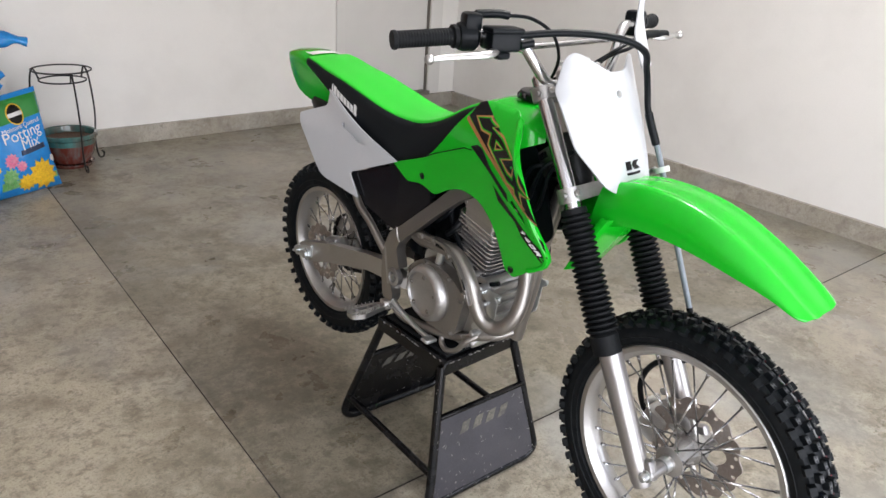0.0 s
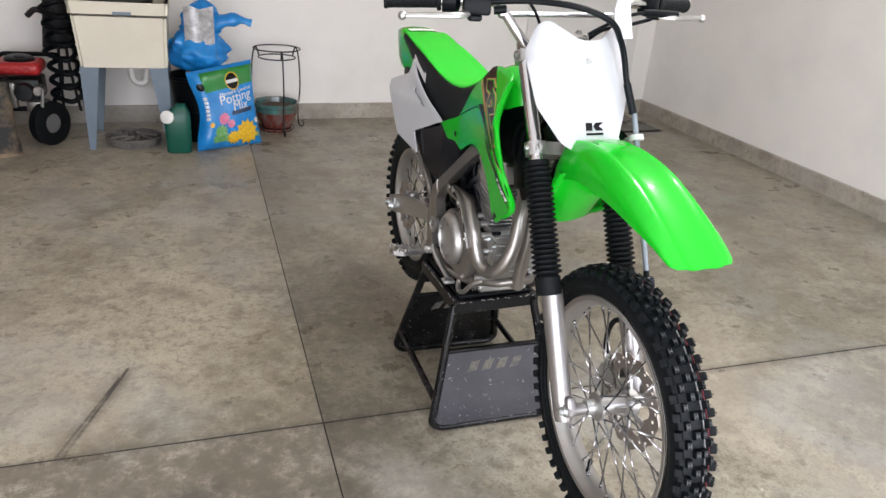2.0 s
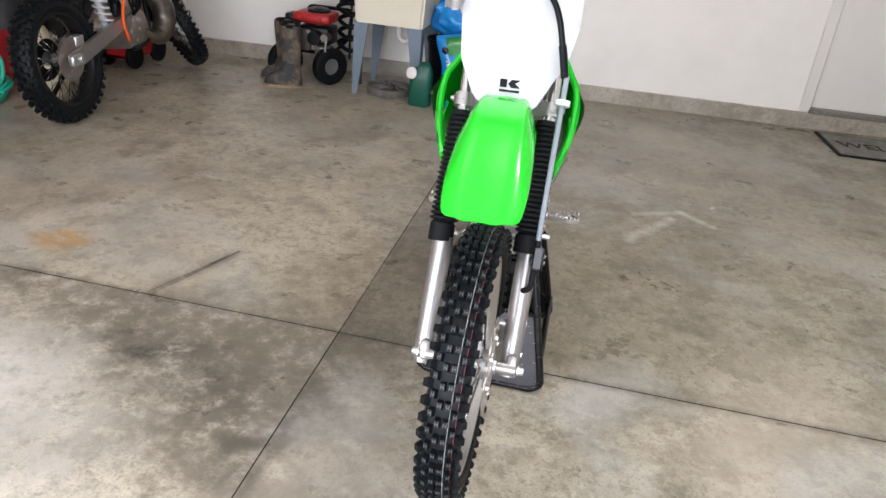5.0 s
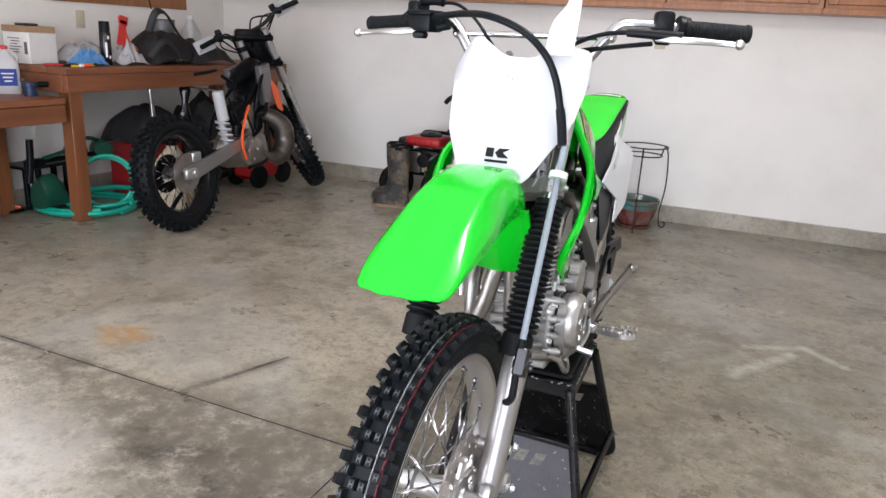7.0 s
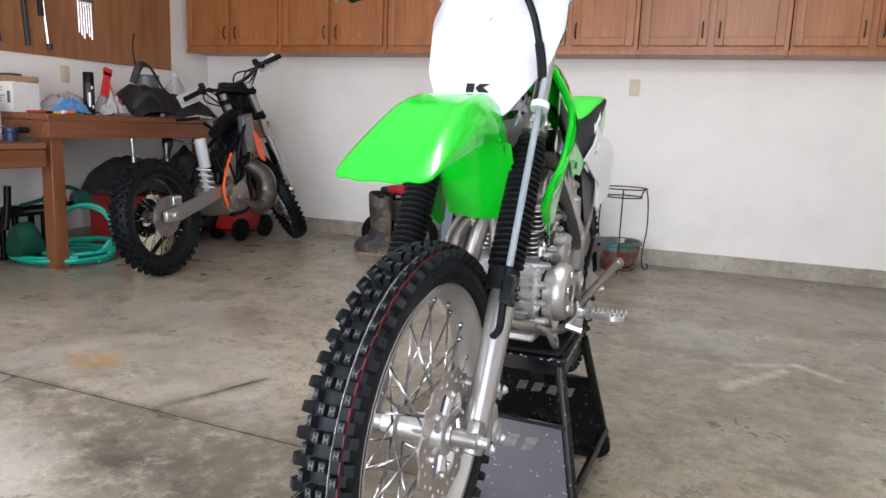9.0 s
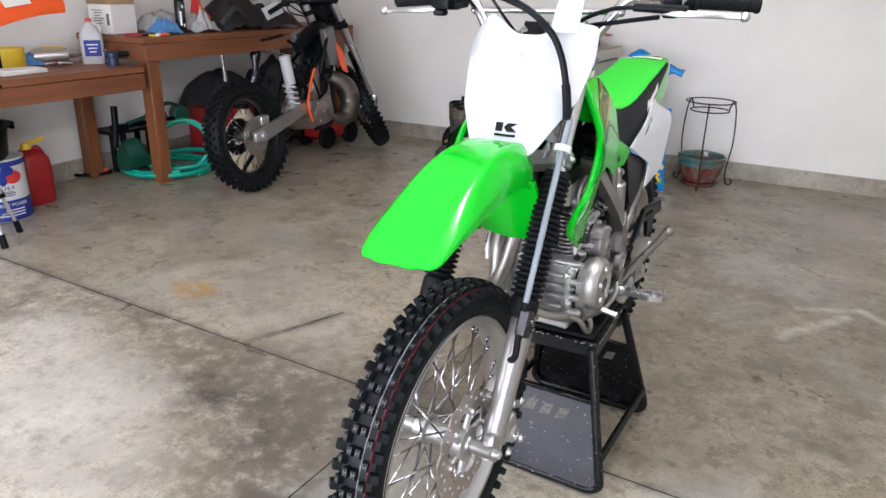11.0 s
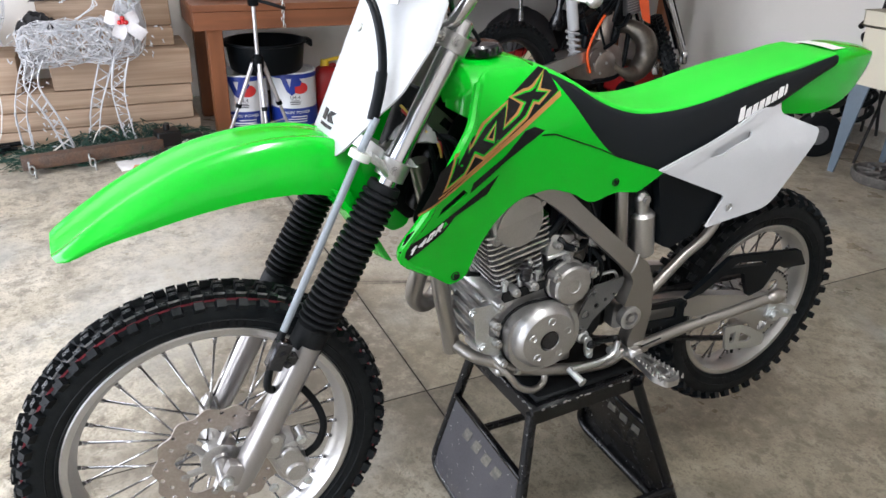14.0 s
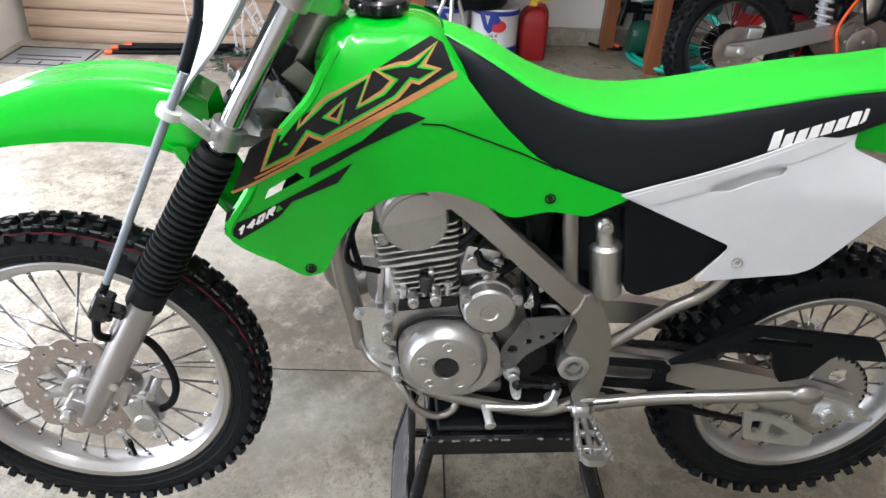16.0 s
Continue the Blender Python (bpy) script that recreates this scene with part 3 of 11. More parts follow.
# floor: slabs between saw-cut joints
bm = bmesh.new()
box(bm, (0, 0.4, -0.156), (7.8, 7.6, 0.30))
floor = tagged(part("floor", bm, JOINT), "worn grey-brown concrete garage floor with saw-cut joints and stains", "floor", kind="structure")
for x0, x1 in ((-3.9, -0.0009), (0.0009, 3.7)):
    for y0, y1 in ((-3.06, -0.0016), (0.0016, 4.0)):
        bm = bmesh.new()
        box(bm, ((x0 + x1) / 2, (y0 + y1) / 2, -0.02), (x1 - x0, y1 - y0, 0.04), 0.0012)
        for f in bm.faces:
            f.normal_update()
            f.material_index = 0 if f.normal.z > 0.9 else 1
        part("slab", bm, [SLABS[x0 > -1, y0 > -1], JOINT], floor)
bm = bmesh.new()
box(bm, (0, -33.2, -0.28), (300, 60.4, 0.4))
tagged(part("ground", bm, DRIVEWAY), "pale concrete driveway outside the open door", "ground", kind="structure")

# house door in the back wall
door = thing("door_1", (2.805, back_y(2.805) + 0.03, KERB_TOP), "closed flat white painted door in a white frame over a concrete kerb", "door")
door["kind"] = "structure"


def on_back(x, out, z):
    """A point in front of the back wall's face by out."""
    return Vector((x, back_y(x) + 0.03 - out, z))


BACK_ROT = rotz(math.degrees(math.atan(0.05)))
bm = bmesh.new()
box(bm, on_back(2.805, -0.05, KERB_TOP + 0.035 + 0.99), (0.86, 0.04, 1.98), 0.003, BACK_ROT)
part("door_leaf", bm, DOOR_WHITE, door)
for x, w in ((2.325, 0.075), (3.31, 0.13)):
    bm = bmesh.new()
    box(bm, on_back(x, 0.006, KERB_TOP + 1.04), (w, 0.022, 2.06), 0.003, BACK_ROT)
    part("door_casing", bm, DOOR_WHITE, door)
bm = bmesh.new()
box(bm, on_back(2.805, 0.006, 2.19), (1.15, 0.022, 0.07), 0.003, BACK_ROT)
part("door_casing", bm, DOOR_WHITE, door)
bm = bmesh.new()
box(bm, on_back(3.245, -0.035, KERB_TOP + 1.02), (0.022, 0.06, 2.0), 0.002, BACK_ROT)
part("weather_strip", bm, mat("weather_strip", (0.16, 0.145, 0.125), 0.6, 0, 0.1, 60, 0.0003), door, "grey-brown weather strip")
bm = bmesh.new()
box(bm, on_back(2.805, -0.02, KERB_TOP + 0.017), (0.90, 0.12, 0.034), 0.004, BACK_ROT)
part("threshold", bm, mat("worn_threshold", (0.24, 0.225, 0.205), 0.45, 0.5, 0.15, 60, 0.0004), door, "worn metal threshold")
bm = bmesh.new()
cyl(bm, on_back(2.45, -0.03, 1.1), on_back(2.45, 0.03, 1.1), 0.012), sphere(bm, on_back(2.45, 0.045, 1.1), 0.028)
part("door_knob", bm, CHROME, door)

# ---- the green trail bike on its work stand ----
CX, YAW, STEER = 0.495, 2.2, 3.0          # its middle plane crosses y = 0 at CX; degrees of the frame and of the steered front
bike = thing("dirt_bike", (CX, 0.0, 0.42), "new lime-green and white dirt bike raised on a black stand", "motorcycle")
LX, LY = Vector((math.cos(radians(YAW)), math.sin(radians(YAW)), 0)), Vector((-math.sin(radians(YAW)), math.cos(radians(YAW)), 0))
SX, SY = Vector((math.cos(radians(STEER)), math.sin(radians(STEER)), 0)), Vector((-math.sin(radians(STEER)), math.cos(radians(STEER)), 0))


def P(s, y, z):
    """A point of the bike: s to the rider's left of its middle plane, y back from the origin."""
    return Vector((CX, 0, z)) + LX * s + LY * y


def F(s, y, z):
    """A point of the steered front end."""
    return Vector((0.507, -0.25, z)) + SX * s + SY * (y + 0.25)


def E(s, y, z):
    """A point of the engine, shifted a little ahead to fit the camera's view."""
    return P(s, y - 0.018, z + 0.009)


def D(x, y, z):
    return LX * x + LY * y + Vector((0, 0, z))


def back(y, z):
    """Stretches the swingarm's drawing to fit the camera's view."""
    return (y + 0.115 * (y - 0.2), z - 0.036 * (y - 0.2))


def wheel(owner, name, c, R, rim_r, width, spokes, disc_s, disc_r, knob_rows, around, hub_r, label, tyre_paint=True, rim_mat=None, hub_mat=None, plane=None, knob=(0.0135, 0.017)):
    """Knobbly tyre, alloy rim, laced spokes and hub. c: centre; plane: frame whose x is the axle."""
    M = plane or Matrix.Translation(c)
    ax = (M.to_3x3() @ Vector((1, 0, 0))).normalized()
    c = M.translation
    base = R - knob[0]
    w = thing(name, c, label, "wheel")
    w.parent = owner
    w.location = c - OFFSET[owner.name]
    del w["category"]
    OFFSET[w.name] = Vector(c)
    # tyre carcass
    bm = bmesh.new()
    hw, dep = width / 2, base - rim_r
    prof = [(-hw * 0.62, rim_r - 0.004), (-hw * 0.9, rim_r + dep * 0.25), (-hw, rim_r + dep * 0.55), (-hw * 0.86, rim_r + dep * 0.82), (-hw * 0.5, rim_r + dep * 0.96), (0, base),
            (hw * 0.5, rim_r + dep * 0.96), (hw * 0.86, rim_r + dep * 0.82), (hw, rim_r + dep * 0.55), (hw * 0.9, rim_r + dep * 0.25), (hw * 0.62, rim_r - 0.004), (0, rim_r - 0.012)]
    lathe(bm, prof, c, ax, 72, closed=True)
    tyre = part("tyre", bm, TYRE, w, "black knobbly off-road tyre")
    # knobs, block by block, each with a pale mould mark on its face
    bm, marks = bmesh.new(), bmesh.new()
    x, y, z = frame_of(ax)
    for k in range(around):
        for row, (off, tilt, kw, kl, stag) in enumerate(knob_rows):
            a = 2 * math.pi * (k + stag) / around
            rad = x * math.cos(a) + y * math.sin(a)
            tan = -x * math.sin(a) + y * math.cos(a)
            t = radians(tilt)
            up = rad * math.cos(t) + ax * math.sin(t)
            side = ax * math.cos(t) - rad * math.sin(t)
            rr = rim_r + dep * (1 - 0.18 * (abs(off) / 0.86) ** 2)
            o = c + rad * (rr - 0.002) + ax * off * hw
            h = knob[0] + 0.002
            lo = [bm.verts.new(o + side * sx * kw / 2 + tan * sy * kl / 2) for sx, sy in ((-1, -1), (1, -1), (1, 1), (-1, 1))]
            hi = [bm.verts.new(o + up * h + side * sx * kw * 0.42 + tan * sy * kl * 0.40) for sx, sy in ((-1, -1), (1, -1), (1, 1), (-1, 1))]
            bm.faces.new(hi)
            for i in range(4):
                bm.faces.new((lo[i], lo[(i + 1) % 4], hi[(i + 1) % 4], hi[i]))
            if tyre_paint and abs(off) < 0.7:
                top = o + up * (h + 0.0003)
                for s0, s1, t0, t1 in ((-0.30, -0.18, -0.26, 0.26), (0.18, 0.30, -0.26, 0.26), (-0.18, 0.18, -0.06, 0.06)):
                    marks.faces.new([marks.verts.new(top + side * kw * i + tan * kl * j) for i, j in ((s0, t0), (s1, t0), (s1, t1), (s0, t1))])
            if row % 2 == 0 and tyre_paint:
                for q in range(2):
                    hair = o + up * h + side * kw * (0.3 - 0.6 * q)
                    tip = hair + up * 0.006 + tan * 0.002
                    v = [bm.verts.new(hair + tan * 0.0006), bm.verts.new(hair - tan * 0.0006), bm.verts.new(tip)]
                    bm.faces.new(v)
    part("tread", bm, TYRE, tyre, kind="stuff", sharp=30)
    if not tyre_paint:
        marks.free()
    else:
        part("mould_mark", marks, KNOB_MARK, tyre, "pale mould marks on the knobs", kind="stuff")
        for off, m, lab in ((0.335, STRIPE_WHITE, "thin white factory line"), (0.655, STRIPE_RED, "thin red factory line")) if name == "front_wheel" else ():
            bm = bmesh.new()
            rr = rim_r + dep * (1.0 - 0.16 * abs(off / 0.86) ** 2)
            lathe(bm, [(off * hw - 0.0006, rr + 0.0030), (off * hw + 0.0006, rr + 0.0030), (off * hw + 0.0006, rr - 0.003), (off * hw - 0.0006, rr - 0.003)], c, ax, 72, closed=True)
            part("tyre_stripe", bm, m, tyre, lab)
    for sg in (1, -1):
        for k in (0.16, 0.40):
            bm = bmesh.new()
            lathe(bm, [(sg * hw * (0.83 + 0.28 * k), rim_r + dep * k - 0.0014), (sg * (hw * (0.83 + 0.28 * k) + 0.0016), rim_r + dep * k), (sg * hw * (0.84 + 0.28 * k), rim_r + dep * k + 0.0014)], c, ax, 72)
            part("sidewall_ring", bm, TYRE, tyre)
        bm = bmesh.new()
        for k in range(18):
            a = 0.5 + 0.052 * k + (1.9 if k > 8 else 0)
            u_, t_ = x * math.cos(a) + y * math.sin(a), -x * math.sin(a) + y * math.cos(a)
            p0 = c + u_ * (rim_r + dep * 0.29) + ax * sg * hw * 0.925
            q = [bm.verts.new(p0 + u_ * i * 0.007 + t_ * j * 0.0045 + ax * sg * (0.0012 + 0.0006 * i)) for i, j in ((-1, -1), (-1, 1), (1, 1.3), (1, -0.7))]
            bm.faces.new(q)
        part("sidewall_bar", bm, RUBBER, tyre, kind="stuff")
    bm = bmesh.new()
    vx = x * math.cos(-2.2) + y * math.sin(-2.2)
    cyl(bm, c + vx * (rim_r - 0.018), c + vx * (rim_r - 0.050), 0.0042, n=10), cyl(bm, c + vx * (rim_r - 0.046), c + vx * (rim_r - 0.060), 0.0055, n=10)
    part("valve", bm, RUBBER, w)
    # rim
    bm = bmesh.new()
    rw = width * 0.36
    lathe(bm, [(-rw, rim_r + 0.006), (-rw - 0.003, rim_r + 0.002), (-rw - 0.002, rim_r - 0.008), (-rw * 0.8, rim_r - 0.0145), (-rw * 0.45, rim_r - 0.021), (0, rim_r - 0.0225), (rw * 0.45, rim_r - 0.021),
               (rw * 0.8, rim_r - 0.0145), (rw + 0.002, rim_r - 0.008), (rw + 0.003, rim_r + 0.002), (rw, rim_r + 0.006)], c, ax, 72)
    part("rim", bm, rim_mat or POLISHED, w, "bright alloy rim")
    # hub
    bm = bmesh.new()
    lathe(bm, [(-0.052, 0), (-0.052, 0.016), (-0.04, 0.018), (-0.036, hub_r), (-0.030, hub_r), (-0.026, 0.024), (0, 0.021), (0.026, 0.024), (0.030, hub_r), (0.036, hub_r), (0.040, 0.018), (0.052, 0.016), (0.052, 0)], c, ax, 32)
    part("hub", bm, hub_mat or ALLOY, w)
    for k in range(6):
        a = 2 * math.pi * k / 6
        d = x * math.cos(a) + y * math.sin(a)
        bm = bmesh.new()
        tube(bm, [c + d * 0.018, c + ax * 0.030 + d * (hub_r - 0.006)], 0.004, 6)
        part("hub_rib", bm, hub_mat or ALLOY, w)
    # spokes share one mesh
    bm = bmesh.new()
    cyl(bm, (0, 0, 0), (0, 0, 0.985), 0.0021, n=6), cyl(bm, (0, 0, 0.93), (0, 0, 1.0), 0.0036, n=6)
    me = bpy.data.meshes.new("spoke")
    bm.to_mesh(me), bm.free()
    me.polygons.foreach_set("use_smooth", [True] * len(me.polygons))
    me.materials.append(CHROME)
    for k in range(spokes):
        sg = 1 if k % 2 else -1
        lean = 1 if (k // 2) % 2 else -1
        ar = 2 * math.pi * (k + 0.5) / spokes
        ah = ar + lean * 0.75
        p0 = c + (x * math.cos(ah) + y * math.sin(ah)) * (hub_r - 0.002) + ax * sg * 0.033
        p1 = c + (x * math.cos(ar) + y * math.sin(ar)) * (rim_r - 0.021) + ax * sg * 0.004
        d = p1 - p0
        sp = new("spoke", me)
        sp.parent = w
        q = d.to_track_quat("Z", "Y").to_matrix().to_4x4()
        sp.matrix_basis = Matrix.Translation(p0 - Vector(c)) @ q @ Matrix.Diagonal((1, 1, d.length, 1))
    # brake disc: waved edge and drilled
    if disc_r:
        bm = bmesh.new()
        outer = [((disc_r + 0.004 * math.cos(14 * a)) * math.cos(a), (disc_r + 0.004 * math.cos(14 * a)) * math.sin(a)) for a in [2 * math.pi * i / 112 for i in range(112)]]
        holes = [circle((disc_r - 0.018 + 0.008 * (i % 2)) * math.cos(2 * math.pi * i / 28), (disc_r - 0.018 + 0.008 * (i % 2)) * math.sin(2 * math.pi * i / 28), 0.0042, 8) for i in range(28)]
        cut = [((disc_r * 0.62 + 0.010 * math.cos(6 * a)) * math.cos(a), (disc_r * 0.62 + 0.010 * math.cos(6 * a)) * math.sin(a)) for a in [2 * math.pi * i / 60 for i in range(60)]]
        o = c + ax * disc_s
        sheet(bm, [outer, cut] + holes, lambda a, b, d: o + x * a + y * b - ax * (d - 0.0018), 0.0036, 1.0, 0)
        disc = part("brake_disc", bm, STEEL, w, "waved and drilled steel brake disc")
        sd = 1 if disc_s > 0 else -1
        for k in range(6):
            a0 = 2 * math.pi * (k + 0.5) / 6
            d0, d1 = x * math.cos(a0) + y * math.sin(a0), x * math.cos(a0 + 0.25) + y * math.sin(a0 + 0.25)
            bm = bmesh.new()
            tube(bm, [o + d1 * 0.028 - ax * sd * 0.004, o + d0 * (disc_r * 0.60) - ax * sd * 0.002], 0.0065, 6)
            bolt(bm, o + d0 * disc_r * 0.60 + ax * sd * 0.001, ax * sd, 0.005, 0.006)
            part("carrier_arm", bm, ALLOY, disc)
        bm = bmesh.new()
        lathe(bm, [(-0.02 * sd, 0.034), (0.004 * sd, 0.034), (0.006 * sd, 0.030), (0.006 * sd, 0.018), (0.012 * sd, 0.017), (0.012 * sd, 0)], o, ax, 28)
        part("disc_carrier", bm, ALLOY, disc)
    return w


FW, RW = F(0, -0.657, 0.460), P(0.006, 0.662, 0.440)
ROWS_FRONT = [(0.17, 5, 0.0112, 0.0175, 0.0), (-0.17, -5, 0.0112, 0.0175, 0.0), (0.50, 18, 0.0108, 0.0175, 0.5), (-0.50, -18, 0.0108, 0.0175, 0.5), (0.83, 42, 0.0150, 0.018, 0.0), (-0.83, -42, 0.0150, 0.018, 0.0)]
ROWS_REAR = [(0.0, 0, 0.026, 0.018, 0.0), (0.45, 14, 0.02, 0.018, 0.5), (-0.45, -14, 0.02, 0.018, 0.5), (0.82, 40, 0.018, 0.018, 0.0), (-0.82, -40, 0.018, 0.018, 0.0)]
wheel(bike, "front_wheel", FW, 0.315, 0.243, 0.078, 32, 0.052, 0.108, ROWS_FRONT, 56, 0.032, "front wheel with bright alloy rim and knobbly tyre", knob=(0.0115, 0.017))
wheel(bike, "rear_wheel", RW, 0.296, 0.208, 0.098, 32, -0.056, 0.092, ROWS_REAR, 44, 0.034, "rear wheel with bright alloy rim and knobbly tyre",
      plane=Matrix.Translation(RW) @ Matrix.Rotation(radians(YAW), 4, "Z"))

# --- front fork ---
RAKE = Vector((0, -0.477, -0.879))            # down the legs
LEG_TOP = Vector((0, -0.243, 1.168))


def leg(s, d, off=0.0):
    """A point d down the fork leg at s, off ahead of it."""
    p = LEG_TOP + RAKE * d
    f = Vector((0, -0.879, 0.477))
    return F(s, p.y + f.y * off, p.z + f.z * off)


FS = 0.098
for sg, nm in ((1, "left"), (-1, "right")):
    s = sg * FS
    bm = bmesh.new()
    cyl(bm, leg(s, -0.012), leg(s, 0.34), 0.0165, n=20, chamfer=0.003)
    part("fork_tube", bm, CHROME, bike)
    bm = bmesh.new()
    prof = [(0, 0.0175), (0.0, 0.026), (0.012, 0.027)]
    n_rib = 21
    for i in range(n_rib):
        h = 0.014 + i * 0.0115
        prof += [(h, 0.0235), (h + 0.004, 0.0300 + 0.003 * i / n_rib), (h + 0.0075, 0.0300 + 0.003 * i / n_rib), (h + 0.0112, 0.0235)]
    prof += [(0.262, 0.029), (0.300, 0.029), (0.302, 0.024)]
    lathe(bm, prof, leg(s, 0.262), RAKE, 24)
    part("fork_gaiter", bm, RUBBER, bike, "black ribbed rubber fork gaiter")
    bm = bmesh.new()
    lathe(bm, [(0, 0.0), (0, 0.0235), (0.02, 0.0245), (0.10, 0.0235), (0.22, 0.0225), (0.275, 0.021), (0.290, 0.018), (0.292, 0)], leg(s, 0.552), RAKE, 24)
    a0 = FW + Vector((sg * 0.075, 0, 0))
    cyl(bm, FW + Vector((sg * 0.062, 0, 0)), FW + Vector((sg * 0.110, 0, 0)), 0.0145, n=20, chamfer=0.003)
    box(bm, (leg(s, 0.80) + FW + Vector((sg * FS, 0, 0))) / 2, (0.024, 0.05, 0.045), 0.008, rotx(-27), 2)
    part("fork_slider", bm, FORK_SILVER, bike, "silver fork slider with axle clamp")
    for d, w, h in ((0.025, 0.05, 0.026), (0.235, 0.052, 0.03)):
        bm = bmesh.new()
        lathe(bm, [(-h / 2, 0.0165), (-h / 2, 0.0245), (h / 2, 0.0245), (h / 2, 0.0165)], leg(s, d), RAKE, 22)
        bolt(bm, leg(s + sg * 0.004, d, 0.024), (0, -0.879, 0.477), 0.006, 0.01)
        bolt(bm, leg(s + sg * 0.024, d, 0.010), (sg, 0, 0), 0.005, 0.008)
        part("fork_clamp_ring", bm, ALLOY, bike)
bm = bmesh.new()
cyl(bm, FW + Vector((-0.128, 0, 0)), FW + Vector((0.126, 0, 0)), 0.0085, n=14, chamfer=0.002)
bolt(bm, FW + Vector((-0.111, 0, 0)), (-1, 0, 0), 0.009, 0.012), bolt(bm, FW + Vector((0.111, 0, 0)), (1, 0, 0), 0.007, 0.012)
lathe(bm, [(-0.062, 0.010), (-0.062, 0.017), (-0.045, 0.017), (-0.045, 0.010)], FW, (1, 0, 0), 20)
part("front_axle", bm, ZINC, bike, "zinc-plated front axle and nuts")
for d, th in ((0.025, 0.026), (0.235, 0.03)):
    bm = bmesh.new()
    out = rounded([(-0.098, 0.018), (-0.03, -0.006), (0.03, -0.006), (0.098, 0.018), (0.098, -0.018), (0.04, -0.062), (-0.04, -0.062), (-0.098, -0.018)], 0.01)
    sheet(bm, [out], lambda a, b, k, d=d, th=th: leg(a, d - th / 2 + k, b), th, 1.0, 0)
    part("triple_clamp", bm, ALLOY, bike, "cast alloy fork yoke")
bm = bmesh.new()
cyl(bm, leg(0, 0.03, -0.045), leg(0, 0.235, -0.045), 0.028, n=20)
part("steering_head", bm, SILVER, bike)

# brake hose in its grey sleeve, with guides
hose_a, hose_b = F(0.120, -0.418, 1.002), F(0.114, -0.550, 0.728)
bm = bmesh.new()
tube(bm, [hose_a + Vector((0.0, 0.026, 0.050)), hose_a, hose_b], 0.0062, 10, 1)
part("brake_hose_sleeve", bm, HOSE_GREY, bike, "grey plastic sleeve over the brake hose")
bm = bmesh.new()
tube(bm, [F(-0.20, -0.268, 1.264), F(-0.12, -0.315, 1.272), F(-0.045, -0.372, 1.268), F(0.025, -0.388, 1.244), F(0.066, -0.374, 1.205), F(0.087, -0.370, 1.165), F(0.100, -0.372, 1.120), F(0.109, -0.382, 1.085), F(0.117, -0.396, 1.048)], 0.0068, 10, 8)
tube(bm, [F(0.102, -0.374, 1.112), F(0.109, -0.382, 1.085), F(0.117, -0.396, 1.048)], 0.0088, 10)
part("brake_hose", bm, BLACK, bike, "black brake hose looping over the number plate")
bm = bmesh.new()
tube(bm, [hose_b, F(0.113, -0.567, 0.690), F(0.113, -0.580, 0.650), F(0.111, -0.582, 0.628), F(0.100, -0.572, 0.612), F(0.084, -0.548, 0.602), F(0.078, -0.522, 0.588), F(0.084, -0.498, 0.550), F(0.092, -0.487, 0.505), F(0.092, -0.500, 0.465), F(0.085, -0.525, 0.442)], 0.0066, 10, 6)
part("brake_hose", bm, RUBBER, bike)
bm = bmesh.new()
box(bm, F(0.119, -0.562, 0.690), (0.024, 0.028, 0.052), 0.004, rotx(-27)), box(bm, F(0.112, -0.548, 0.676), (0.02, 0.034, 0.020), 0.004, rotx(-27))
bolt(bm, F(0.131, -0.558, 0.694), (1, 0, 0), 0.005), bolt(bm, F(0.131, -0.552, 0.676), (1, 0, 0), 0.005)
part("hose_clamp", bm, GLOSS_BLACK, bike)
bm = bmesh.new()
lathe(bm, [(-0.006, 0.0065), (-0.006, 0.017), (0.006, 0.017), (0.006, 0.0065)], hose_a + Vector((0, 0, -0.004)), (0, 0.45, 0.89), 18, closed=True)
part("hose_guide", bm, CLEAR_NYLON, bike, "milky nylon hose guide ring")
bm = bmesh.new()
tube(bm, [hose_a + Vector((0.002, 0.014, -0.006)), hose_a + Vector((0.0, 0.03, -0.02)), leg(FS + 0.012, 0.245, 0.012)], 0.005, 8, 4, flat=1.8)
part("hose_guide_bracket", bm, ZINC, bike)

# caliper
bm = bmesh.new()
box(bm, FW + Vector((0.066, 0.108, -0.010)), (0.052, 0.058, 0.075), 0.010, rotx(20), 2), box(bm, FW + Vector((0.088, 0.112, -0.012)), (0.022, 0.048, 0.055), 0.008, rotx(20), 2)
cyl(bm, FW + Vector((0.085, 0.118, -0.030)), FW + Vector((0.104, 0.118, -0.030)), 0.020, n=20, chamfer=0.004)
cyl(bm, FW + Vector((0.085, 0.108, 0.010)), FW + Vector((0.100, 0.108, 0.010)), 0.014, n=16, chamfer=0.003)
cyl(bm, FW + Vector((0.045, 0.085, 0.062)), FW + Vector((0.112, 0.085, 0.062)), 0.009, n=12), cyl(bm, FW + Vector((0.06, 0.135, 0.03)), FW + Vector((0.10, 0.135, 0.03)), 0.008, n=12)
box(bm, FW + Vector((0.088, 0.072, 0.035)), (0.014, 0.06, 0.05), 0.006, rotx(-20))
cal = part("brake_caliper", bm, ALLOY, bike, "cast alloy brake caliper")
for dy, dv in ((0.085, 0.062), (0.128, 0.044), (0.075, -0.045), (0.135, -0.05)):
    bm = bmesh.new()
    bolt(bm, FW + Vector((0.106, dy, dv)), (1, 0, 0), 0.006, 0.007)
    part("caliper_bolt", bm, ZINC, cal)

